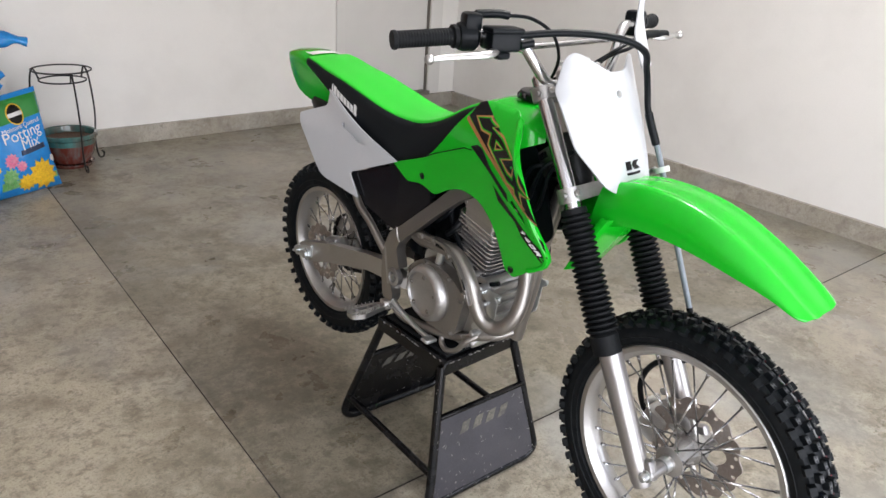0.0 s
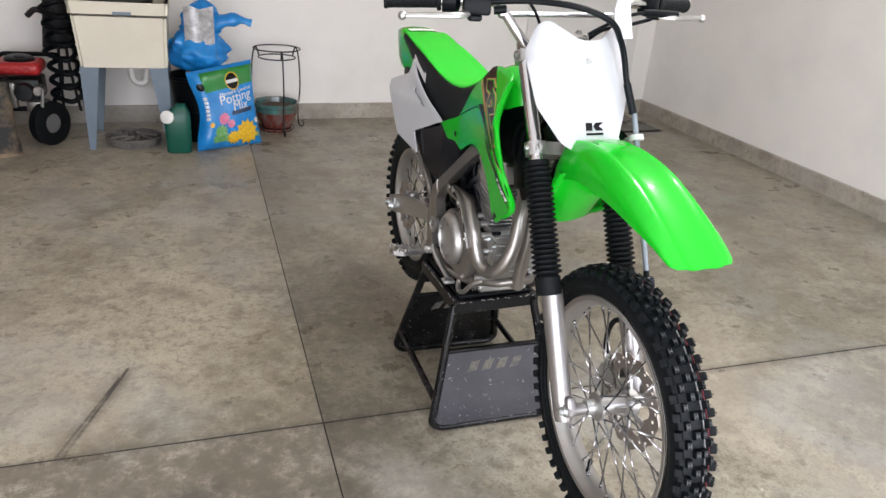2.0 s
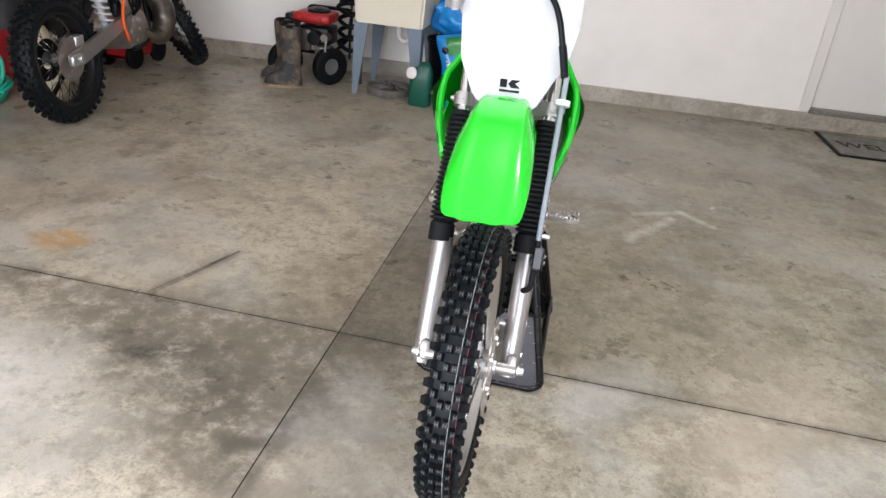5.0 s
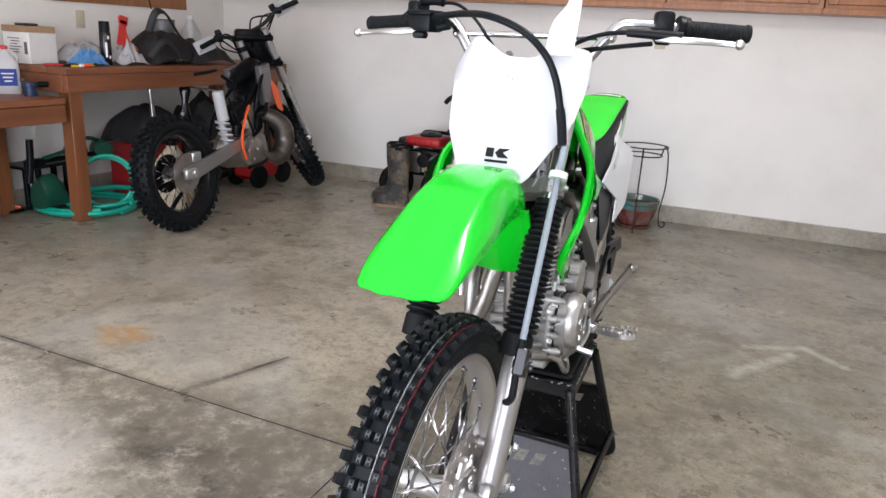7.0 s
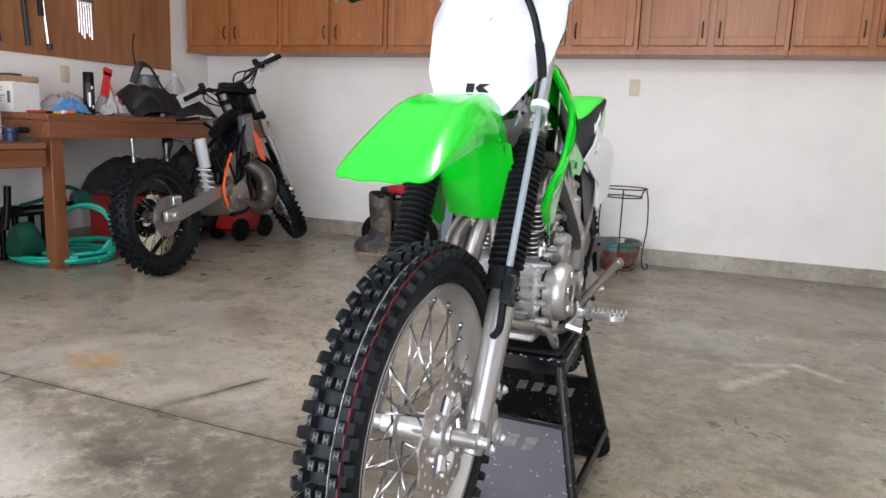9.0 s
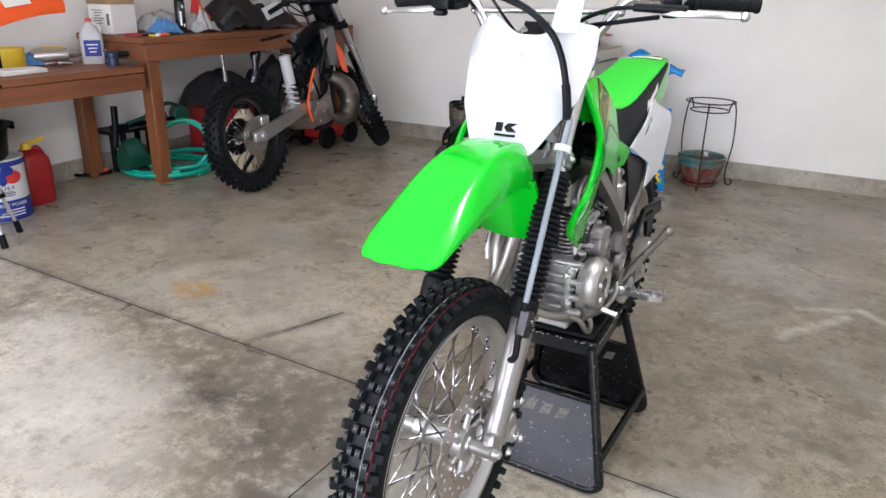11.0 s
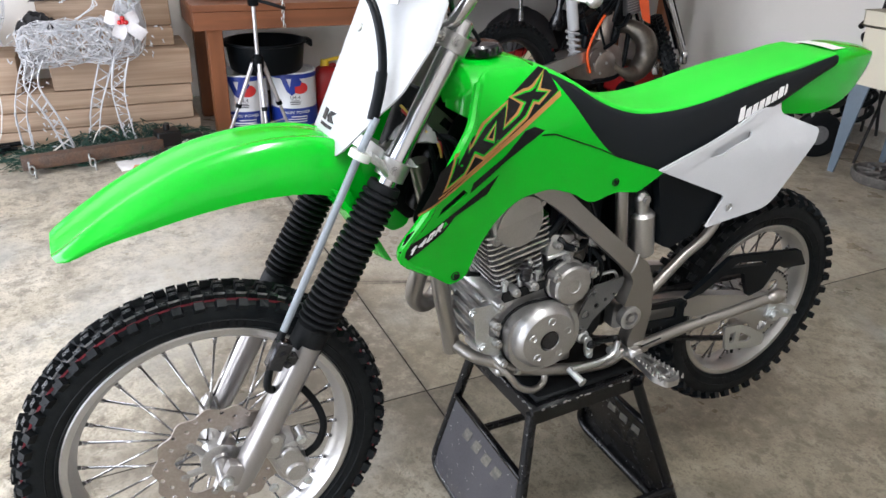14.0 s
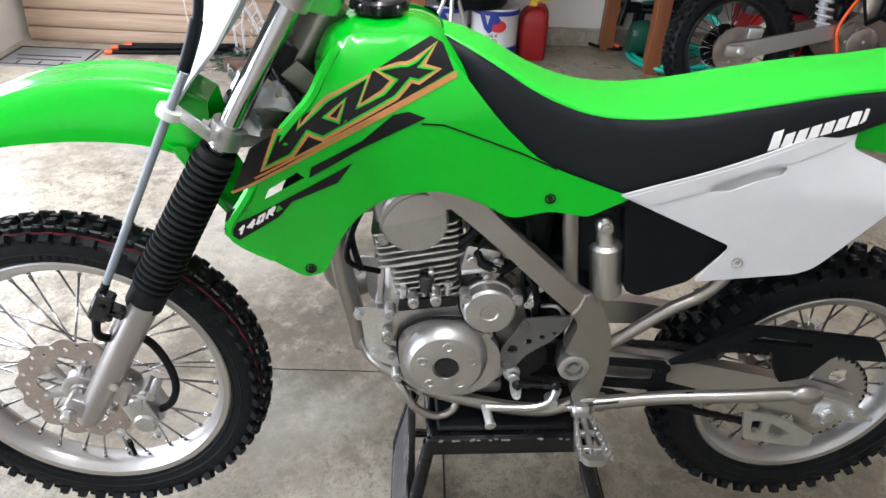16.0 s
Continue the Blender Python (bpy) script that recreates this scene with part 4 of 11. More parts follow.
# --- front fender ---
def fsec(y, zt, w, drop, edge_w=None):
    """A cross-section of the fender: crown height, half width, drop to the edge."""
    e = edge_w or w
    return [F(-e, y + 0.004, zt - drop), F(-w * 0.97, y, zt - drop * 0.55), F(-w * 0.70, y - 0.004, zt - drop * 0.07), F(-w * 0.42, y - 0.005, zt - 0.0035), F(0, y - 0.005, zt - 0.002),
            F(w * 0.42, y - 0.005, zt - 0.0035), F(w * 0.70, y - 0.004, zt - drop * 0.07), F(w * 0.97, y, zt - drop * 0.55), F(e, y + 0.004, zt - drop)]


bm = bmesh.new()
loft(bm, [fsec(-0.836, 0.886, 0.060, 0.004), fsec(-0.822, 0.896, 0.071, 0.009), fsec(-0.778, 0.926, 0.077, 0.022), fsec(-0.72, 0.960, 0.079, 0.044), fsec(-0.64, 0.995, 0.078, 0.066), fsec(-0.56, 1.012, 0.074, 0.078), fsec(-0.48, 1.014, 0.070, 0.086),
          fsec(-0.42, 1.002, 0.064, 0.098), fsec(-0.385, 0.985, 0.058, 0.11)], 4, 5, thick=-0.003)
fend = part("front_fender", bm, GREEN, bike, "glossy lime-green front fender", sharp=60)
bm = bmesh.new()
loft(bm, [[F(-0.072, -0.42, 0.93), F(-0.07, -0.445, 0.93), F(0, -0.455, 0.935), F(0.07, -0.445, 0.93), F(0.072, -0.42, 0.93)],
          [F(-0.078, -0.385, 0.86), F(-0.07, -0.40, 0.86), F(0, -0.41, 0.86), F(0.07, -0.40, 0.86), F(0.078, -0.385, 0.86)],
          [F(-0.07, -0.345, 0.785), F(-0.06, -0.352, 0.785), F(0, -0.36, 0.78), F(0.06, -0.352, 0.785), F(0.07, -0.345, 0.785)]], 4, 4, thick=0.003)
part("rear_mudguard", bm, GREEN, fend)

# --- number plate ---
def plate_at(a, b, d):
    """On the number plate: a to the left, b up; d towards the rider."""
    a = a * (1.24 if a > 0 else 1.18)
    return F(a, -0.368 + 0.44 * (b - 1.15) + 3.0 * a * a + d, b)


bm = bmesh.new()
out = rounded([(-0.110, 1.165), (-0.088, 1.222), (-0.070, 1.236), (-0.012, 1.198), (0.030, 1.198), (0.066, 1.226), (0.108, 1.215), (0.110, 1.150), (0.098, 1.080), (0.052, 0.985), (0.018, 0.955), (-0.006, 0.958), (-0.062, 0.990), (-0.098, 1.060)], 0.012)
sheet(bm, [out, circle(0.0, 1.158, 0.0075, 12)], plate_at, 0.004, 0.03, 4)
plate = part("number_plate", bm, WHITE, bike, "white plastic front number plate", sharp=60)
bm = bmesh.new()
bolt(bm, plate_at(0, 1.158, 0.002), (0, -0.9, 0.4), 0.0065, 0.004)
part("plate_bolt", bm, ZINC, plate)
for out in ([(-0.016, 1.036), (-0.003, 1.036), (-0.003, 1.020), (-0.016, 1.020)], [(-0.001, 1.028), (0.005, 1.036), (0.021, 1.036), (0.011, 1.029), (0.021, 1.020), (0.005, 1.020)], [(-0.016, 1.0155), (0.020, 1.0155), (0.020, 1.0110), (-0.016, 1.0110)]):
    bm = bmesh.new()
    sheet(bm, [out], lambda a, b, d: plate_at(a, b, d - 0.0012), 0.0008, 0.02, 2)
    part("plate_mark", bm, DECAL_BLACK, plate, "black printed mark")
bm = bmesh.new()
loft(bm, [[F(0.060, -0.365, 1.205), F(0.085, -0.362, 1.205), F(0.110, -0.352, 1.205)], [F(0.064, -0.335, 1.26), F(0.088, -0.333, 1.26), F(0.110, -0.328, 1.26)], [F(0.084, -0.318, 1.295), F(0.096, -0.317, 1.295), F(0.110, -0.315, 1.295)],
          [F(0.092, -0.312, 1.325), F(0.100, -0.312, 1.325), F(0.109, -0.311, 1.325)], [F(0.094, -0.308, 1.342), F(0.101, -0.308, 1.344), F(0.109, -0.308, 1.342)]], 3, 4, thick=0.003)
part("plate_strap", bm, WHITE, plate, "white strap sticking up from the number plate")

# --- handlebar and controls ---
def H(s, y, z):
    """A point of the bar, raised and rolled throttle-side down to fit the camera's view."""
    return F(s, y, z + 0.017 + 0.02 * s)


bm = bmesh.new()
half = [(0.395, -0.150, 1.238), (0.29, -0.187, 1.243), (0.20, -0.222, 1.247), (0.165, -0.232, 1.240), (0.12, -0.250, 1.182), (0.092, -0.258, 1.152), (0.05, -0.262, 1.147)]
tube(bm, [H(-s, y, z) for s, y, z in half] + [H(s, y, z) for s, y, z in half[::-1]], 0.0111, 14, 6)
hb = part("handlebar", bm, CHROME, bike, "silver steel handlebar with crossbar")
bm = bmesh.new()
tube(bm, [H(-0.158, -0.236, 1.222), H(0.158, -0.236, 1.222)], 0.006, 10)
for sg in (1, -1):
    sphere(bm, H(sg * 0.158, -0.236, 1.222), 0.010, 10)
part("crossbar", bm, CHROME, hb)
for sg in (1, -1):
    bm = bmesh.new()
    box(bm, H(sg * 0.042, -0.262, 1.150), (0.026, 0.036, 0.040), 0.005, rotx(-20)), box(bm, H(sg * 0.042, -0.256, 1.168), (0.022, 0.032, 0.012), 0.003, rotx(-20))
    bolt(bm, H(sg * 0.042, -0.270, 1.176), (0, -0.3, 0.95), 0.006, 0.008), bolt(bm, H(sg * 0.042, -0.240, 1.182), (0, -0.3, 0.95), 0.006, 0.008)
    part("bar_clamp", bm, ALLOY, hb)
    e, i = H(sg * 0.402, -0.148, 1.2375), H(sg * 0.285, -0.189, 1.2435)
    bm = bmesh.new()
    ln = (i - e).length
    prof = [(0, 0), (0, 0.0165), (0.004, 0.0175), (0.007, 0.0175), (0.008, 0.0160)]
    for k in range(18):
        h = 0.010 + k * (ln - 0.022) / 18
        prof += [(h, 0.0150), (h + 0.0012, 0.0158), (h + 0.0036, 0.0158), (h + 0.0046, 0.0150)]
    prof += [(ln - 0.010, 0.0155), (ln - 0.008, 0.0215), (ln, 0.0215), (ln, 0.011)]
    lathe(bm, prof, e, i - e, 18)
    part("handgrip", bm, RUBBER, hb, "black ribbed rubber handgrip")
    # lever with ball end
    bm = bmesh.new()
    lev = [H(sg * 0.245, -0.255, 1.225), H(sg * 0.275, -0.268, 1.222), H(sg * 0.31, -0.262, 1.221), H(sg * 0.35, -0.245, 1.219), H(sg * 0.385, -0.238, 1.217)]
    tube(bm, lev, lambda t: 0.0088 - 0.003 * t, 10, 6, flat=0.75), sphere(bm, H(sg * 0.388, -0.238, 1.217), 0.0095, 12)
    part("lever", bm, POLISHED, hb, "bright alloy lever with a ball end")
# throttle side, rider's right
bm = bmesh.new()
lathe(bm, [(0, 0.012), (0, 0.024), (0.008, 0.027), (0.030, 0.027), (0.036, 0.022), (0.040, 0.012)], H(-0.282, -0.190, 1.2435), (1, -0.36, 0.04), 20)
box(bm, H(-0.262, -0.202, 1.270), (0.034, 0.040, 0.034), 0.008, rotz(-20), 2), tube(bm, [H(-0.255, -0.205, 1.283), H(-0.215, -0.222, 1.284), H(-0.195, -0.23, 1.281)], 0.008, 10)
part("throttle_housing", bm, BLACK, hb, "black throttle housing")
bm = bmesh.new()
tube(bm, [H(-0.2, -0.228, 1.281), H(-0.155, -0.250, 1.277), H(-0.11, -0.268, 1.250), H(-0.075, -0.262, 1.205), H(-0.05, -0.235, 1.165), H(-0.03, -0.2, 1.13)], 0.0034, 8, 8)
part("throttle_cable", bm, BLACK, hb)
bm = bmesh.new()
box(bm, H(-0.225, -0.248, 1.240), (0.060, 0.045, 0.036), 0.006, rotz(-16), 2), box(bm, H(-0.225, -0.250, 1.260), (0.066, 0.050, 0.010), 0.004, rotz(-16), 2)
cyl(bm, H(-0.19, -0.262, 1.232), H(-0.165, -0.270, 1.236), 0.009, n=12), box(bm, H(-0.235, -0.225, 1.238), (0.024, 0.036, 0.03), 0.004, rotz(-16)), box(bm, H(-0.232, -0.258, 1.216), (0.03, 0.02, 0.014), 0.004)
part("master_cylinder", bm, BLACK, hb, "black brake master cylinder with reservoir")
# clutch side
bm = bmesh.new()
box(bm, H(0.248, -0.204, 1.246), (0.036, 0.042, 0.056), 0.008, rotz(18), 2), cyl(bm, H(0.27, -0.196, 1.246), H(0.285, -0.190, 1.244), 0.022, n=16, chamfer=0.003)
box(bm, H(0.252, -0.226, 1.222), (0.03, 0.03, 0.02), 0.005)
part("switch_housing", bm, BLACK, hb, "black switch housing")
bm = bmesh.new()
tube(bm, [H(0.29, -0.262, 1.226), H(0.24, -0.262, 1.230), H(0.19, -0.268, 1.232)], lambda t: 0.0105 - 0.003 * t, 10)
tube(bm, [H(0.20, -0.268, 1.232), H(0.15, -0.28, 1.228), H(0.09, -0.275, 1.205), H(0.045, -0.24, 1.165), H(0.03, -0.2, 1.12)], 0.0042, 8, 6)
tube(bm, [H(0.235, -0.24, 1.214), H(0.16, -0.262, 1.204), H(0.09, -0.258, 1.190), H(0.05, -0.22, 1.14)], 0.0045, 8, 6)
part("clutch_cable", bm, BLACK, hb, "black clutch cable and perch cover")

# --- tank, shrouds, seat, tail ---
def skin(y, z):
    """Half width of the green bodywork."""
    flare = max(0.0, min(1.0, (0.08 - y) / 0.40))
    tuck = max(0.0, z - 1.00)
    low = max(0.0, 0.86 - z)
    return 0.104 + 0.040 * flare * (1 - 0.35 * min(1, tuck / 0.12)) - 3.0 * tuck * tuck - 0.08 * tuck - 0.15 * low * flare + 0.036 * flare ** 3 * math.exp(-((z - 0.97) / 0.085) ** 2)


bm = bmesh.new()


def tsec(y, zt, w, zb):
    return [P(-w, y, zb), P(-w, y, zb + (zt - zb) * 0.5), P(-w * 0.86, y, zt - 0.022), P(-w * 0.5, y, zt - 0.004), P(0, y, zt), P(w * 0.5, y, zt - 0.004), P(w * 0.86, y, zt - 0.022), P(w, y, zb + (zt - zb) * 0.5), P(w, y, zb)]


loft(bm, [tsec(-0.238, 1.062, 0.050, 1.035), tsec(-0.220, 1.090, 0.080, 1.025), tsec(-0.185, 1.101, 0.094, 1.010), tsec(-0.13, 1.103, 0.097, 1.00), tsec(-0.075, 1.097, 0.090, 0.97), tsec(-0.02, 1.05, 0.072, 0.92), tsec(0.06, 0.975, 0.062, 0.90)], 3, 4)
part("fuel_tank", bm, GREEN, bike, "lime-green fuel tank", sharp=60)
bm = bmesh.new()
lathe(bm, [(0, 0), (0, 0.026), (0.006, 0.036), (0.020, 0.037), (0.024, 0.034), (0.026, 0.02), (0.026, 0)], P(0, -0.150, 1.100), (0, -0.06, 1), 28)
for k in range(8):
    a = 2 * math.pi * k / 8
    box(bm, P(0.036 * math.cos(a), -0.151 + 0.036 * math.sin(a), 1.113), (0.010, 0.010, 0.014), 0.003, rotz(math.degrees(a)))
cap = part("fuel_cap", bm, GLOSS_BLACK, bike, "black ribbed fuel cap")
bm = bmesh.new()
tube(bm, [P(0.0, -0.15, 1.126), P(0.012, -0.175, 1.150), P(0.02, -0.21, 1.160), P(0.015, -0.245, 1.14)], 0.0035, 8, 6)
part("vent_hose", bm, BLACK, cap)

SHROUD = rounded([(-0.366, 0.826), (-0.276, 0.985), (-0.240, 1.022), (-0.224, 1.048), (-0.216, 1.076), (-0.190, 1.098), (-0.088, 1.098), (-0.058, 1.076), (0.020, 0.985), (0.085, 0.925), (0.222, 0.875), (0.160, 0.842), (0.105, 0.851), (0.045, 0.838),
                  (-0.003, 0.868), (-0.060, 0.889), (-0.130, 0.885), (-0.176, 0.856), (-0.208, 0.805), (-0.226, 0.752), (-0.256, 0.742), (-0.300, 0.775)], [0.01, 0.05, 0.02, 0.02, 0.02, 0.02, 0.02, 0.02, 0.03, 0.03, 0.008, 0.01, 0.01, 0.02, 0.02, 0.02, 0.03, 0.03, 0.03, 0.012, 0.012, 0.03])


# angular decal shapes, traced in the camera's view; one unit is about 0.8 mm
def dz(u, v):
    u, v = u - 410, v - 345
    return (-0.34296 + 0.000686 * u - 0.000125 * v + 4.78e-07 * u * v + 2.19e-07 * u * u + 2.54e-08 * v * v,
            0.89852 - 7.98e-05 * u - 0.000957 * v + 1.72e-07 * u * v + 1.55e-07 * u * u - 6.06e-07 * v * v)


def stroke(pts, w):
    """Straight strokes of width w joined end to end."""
    p = [Vector(dz(*q)) for q in pts]
    out = []
    for i in range(len(p) - 1):
        d = (p[i + 1] - p[i]).normalized()
        n = Vector((-d.y, d.x)) * w / 2
        e = d * w * 0.35
        out.append([tuple(p[i] - e + n), tuple(p[i + 1] + e + n), tuple(p[i + 1] + e - n), tuple(p[i] - e - n)])
    return out


def grow(loop, d):
    """The loop moved outwards by d on every side, sharp corners cut short."""
    n, out = len(loop), []
    turn = sum(loop[i][0] * loop[(i + 1) % n][1] - loop[(i + 1) % n][0] * loop[i][1] for i in range(n))
    for i in range(n):
        a, b, c = (Vector(loop[(i + k) % n]) for k in (-1, 0, 1))
        u, w = (b - a).normalized(), (c - b).normalized()
        n0, n1 = (Vector((q.y, -q.x)) * (1 if turn > 0 else -1) for q in (u, w))
        m = n0 + n1
        if m.length < 0.35:
            m = m.normalized() * 0.35 if m.length > 1e-4 else n0
        out.append(tuple(b + m * min(2.0, 2.0 / m.length_squared) * d))
    return out


def crest(x, y):
    return (380 + x / 2.42, 40 + y / 2.42)


# three interlocked angular strokes: copper edge, green line, black heart
CREST = [crest(*q) for q in ((217, 610), (265, 470), (284, 468), (340, 425), (366, 395), (354, 452), (440, 370), (474, 340), (652, 242), (608, 366), (720, 305), (770, 250), (692, 214), (790, 186), (822, 184), (862, 164), (956, 76), (880, 188),
                                   (952, 202), (872, 254), (838, 246), (772, 322), (465, 490), (398, 466), (335, 556))]
EYE = [crest(*q) for q in ((455, 408), (560, 325), (535, 432))]


def turned(loop, c, d=(0.862, -0.507)):
    """The loop mirrored end for end along the band, so that the other side reads from its own start."""
    out = []
    for u, v in loop:
        k = 2 * ((u - c[0]) * d[0] + (v - c[1]) * d[1])
        out.append((u - k * d[0], v - k * d[1]))
    return out


# strokes of the numerals in a unit box
GLYPHS = [[((0.15, 0.7), (0.55, 1), (0.55, 0))], [((0.7, 0), (0.7, 1), (0.1, 0.34), (0.95, 0.34))], [((0.15, 0.06), (0.15, 0.94), (0.8, 0.94), (0.8, 0.06), (0.15, 0.06))],
          [((0.15, 0), (0.15, 0.94), (0.8, 0.94), (0.8, 0.5), (0.2, 0.5)), ((0.42, 0.45), (0.9, 0))], [((0.2, 0.6), (0.2, 0.05), (0.75, 0.05))]]


def decals(right):
    """Material, loops and height over the skin of each film, from the lowest up."""
    band = (lambda loop: turned(loop, (612, 196))) if right else (lambda loop: list(loop))
    strip = (lambda loop: turned(loop, (460, 395), (0.84, -0.543))) if right else (lambda loop: list(loop))
    heart, eye = band(CREST), band(EYE)
    out = [(DECAL_BLACK, [[dz(*q) for q in ((411, 342), (444, 259), (486, 235), (535, 206), (600, 168), (700, 102), (764, 60), (786, 72), (803, 124), (690, 190), (600, 236), (540, 270))]], 0.0010)]
    out += [(m, [[dz(*q) for q in (grow(lp, g) if g else lp)]], h) for m, lp, g, h in ((GOLD_LINE, heart, 6.0, 0.0015), (GREEN, heart, 0, 0.0019), (DECAL_BLACK, heart, -4.0, 0.0023), (GREEN, eye, 0, 0.0027), (GOLD_LINE, eye, -4.0, 0.0031), (DECAL_BLACK, eye, -8.5, 0.0035))]
    for w, pts in ((0.0034, ((456, 309), (540, 268), (806, 129))), (0.0042, ((414, 338), (540, 275), (806, 135)))):
        out += [(GOLD_LINE, [q], 0.0014) for q in stroke(pts, w)]
    # second shape is black film painted in for the dark, shaded vent slot
    out += [(DECAL_BLACK, [[dz(*q) for q in poly]], 0.0012) for poly in (((396, 396), (401, 376), (449, 350), (436, 372)), ((549, 312), (553, 293), (640, 250), (695, 204), (722, 199), (752, 211), (642, 262)),
                                                                         ((393, 408), (625, 288), (600, 322), (520, 354), (496, 381), (422, 426)))]
    for k, glyph in enumerate(GLYPHS):
        u, v = 418 + 18 * k, 419 - 11.6 * k
        out.append((DECAL_WHITE if k < 4 else GREEN, [q for line in glyph for q in stroke(strip([(u + 14 * a + 6 * b, v - 9 * a - 15 * b) for a, b in line]), 0.0032)], 0.0019))
    return out


VENT = [dz(*q) for q in ((470, 352), (478, 332), (528, 302), (542, 312))]
for sg in (1, -1):
    def on_skin(a, b, d, sg=sg, lift=0.0):
        return P(sg * (skin(a, b) + lift - d), a, b)
    bm = bmesh.new()
    sheet(bm, [SHROUD, VENT], on_skin, 0.0035, 0.028, 5)
    sh = part("tank_shroud", bm, GREEN, bike, "lime-green tank shroud with black and copper graphics", sharp=60)
    for m, loops, lift in decals(sg < 0):
        bm = bmesh.new()
        for k, out in enumerate(loops):
            sheet(bm, [out], lambda a, b, d, f=on_skin, lift=lift + 0.0002 * k: f(a, b, d, lift=lift), 0.0006, 0.03, 3)
        part("decal", bm, m, sh)
    bm = bmesh.new()
    tube(bm, [P(sg * (skin(y, z) - 0.006), y, z) for y, z in ((-0.300, 0.780), (-0.355, 0.826), (-0.320, 0.900), (-0.274, 0.983), (-0.238, 1.022), (-0.222, 1.05), (-0.205, 1.078))], 0.0085, 8, 5)
    part("shroud_rim", bm, GREEN, sh)
    # joint line between the upper and the lower panel
    for (y0, z0), (y1, z1) in (((-0.093, 0.991), (-0.062, 0.988)), ((-0.062, 0.988), (-0.011, 0.968)), ((-0.011, 0.968), (0.050, 0.944)), ((0.050, 0.944), (0.104, 0.919))):
        bm = bmesh.new()
        sheet(bm, [[(y0, z0 + 0.0012), (y1, z1 + 0.0012), (y1, z1 - 0.0012), (y0, z0 - 0.0012)]], lambda a, b, d, f=on_skin: f(a, b, d, lift=0.0009), 0.0006, 0.05, 1)
        part("joint_line", bm, DECAL_BLACK, sh)
    for y, z in ((-0.248, 0.760), (0.100, 0.872)):
        bm = bmesh.new()
        s = skin(y, z) + 0.0006
        lathe(bm, [(0, 0.0085), (0.0012, 0.0085), (0.0012, 0.0065), (-0.001, 0.006), (-0.001, 0.0045), (0.0015, 0.004), (0.0015, 0)], P(sg * s, y, z), (sg, 0, 0), 14)
        part("shroud_bolt", bm, DARK_METAL, sh)
    # inner radiator-side panel, black
    bm = bmesh.new()
    sheet(bm, [rounded([(-0.30, 0.84), (-0.22, 1.02), (-0.10, 1.05), (-0.05, 0.90), (-0.20, 0.86), (-0.25, 0.79)], 0.02)], lambda a, b, d, sg=sg: P(sg * (0.055 - d), a, b), 0.004, 0.05, 2)
    part("inner_panel", bm, BLACK, sh)

SEAT = [(-0.062, 1.062, 1.084, 1.098, 0.040, 0.040, 0.024), (0.000, 0.990, 1.056, 1.078, 0.076, 0.064, 0.046), (0.075, 0.925, 1.018, 1.042, 0.086, 0.072, 0.056), (0.15, 0.886, 0.993, 1.017, 0.090, 0.078, 0.062),
        (0.23, 0.862, 0.990, 1.008, 0.095, 0.083, 0.066), (0.31, 0.885, 0.999, 1.017, 0.096, 0.086, 0.070), (0.40, 0.922, 1.016, 1.036, 0.093, 0.086, 0.072), (0.50, 0.966, 1.034, 1.056, 0.088, 0.083, 0.070), (0.58, 1.000, 1.044, 1.068, 0.084, 0.080, 0.068),
        (0.65, 1.028, 1.054, 1.074, 0.080, 0.079, 0.066), (0.70, 1.045, 1.062, 1.076, 0.076, 0.076, 0.062)]
SEAT = [(y, zb, zm - (0.004 if 0 < y < 0.6 else 0), zm + (zt - zm) * 0.6 - (0.004 if 0 < y < 0.6 else 0), sb, sm * 0.95, st * 0.95) for y, zb, zm, zt, sb, sm, st in SEAT]
bm = bmesh.new()
loft(bm, [[P(-sb * 0.9, y, zb - 0.008), P(-sb, y, zb), P(-(sb + sm) / 2 - 0.004, y, (zb + zm) / 2), P(-sm, y, zm), P(-sm * 0.5, y, zm - 0.012), P(0, y, zm - 0.014), P(sm * 0.5, y, zm - 0.012), P(sm, y, zm), P((sb + sm) / 2 + 0.004, y, (zb + zm) / 2), P(sb, y, zb), P(sb * 0.9, y, zb - 0.008)]
          for y, zb, zm, zt, sb, sm, st in SEAT], 3, 4, thick=0.002)
seat = part("seat", bm, SEAT_BLACK, bike, "long seat with black vinyl sides and lime-green top", sharp=60)
bm = bmesh.new()
loft(bm, [[P(-sm - 0.0005, y, zm - 0.002), P(-(sm + st) / 2 - 0.004, y, zm + (zt - zm) * 0.62), P(-st * 0.6, y, zt - 0.002), P(0, y, zt), P(st * 0.6, y, zt - 0.002), P((sm + st) / 2 + 0.004, y, zm + (zt - zm) * 0.62), P(sm + 0.0005, y, zm - 0.002)] for y, zb, zm, zt, sb, sm, st in SEAT], 4, 4)
part("seat_cover_top", bm, SEAT_GREEN, seat, "lime-green seat top panel", sharp=60)
bm = bmesh.new()
loft(bm, [[P(-w, y, zb), P(-w * 1.02, y, (zb + zt) / 2), P(-w * 0.86, y, zt - 0.008), P(0, y, zt), P(w * 0.86, y, zt - 0.008), P(w * 1.02, y, (zb + zt) / 2), P(w, y, zb)] for y, zt, zb, w in
          ((0.52, 1.022, 0.955, 0.074), (0.60, 1.040, 0.945, 0.075), (0.68, 1.058, 0.940, 0.073), (0.76, 1.072, 0.955, 0.068), (0.81, 1.072, 0.985, 0.062), (0.855, 1.067, 1.03, 0.052), (0.872, 1.062, 1.05, 0.038))], 4, 4, thick=-0.003)
part("rear_fender", bm, GREEN, bike, "lime-green rear fender", sharp=60)
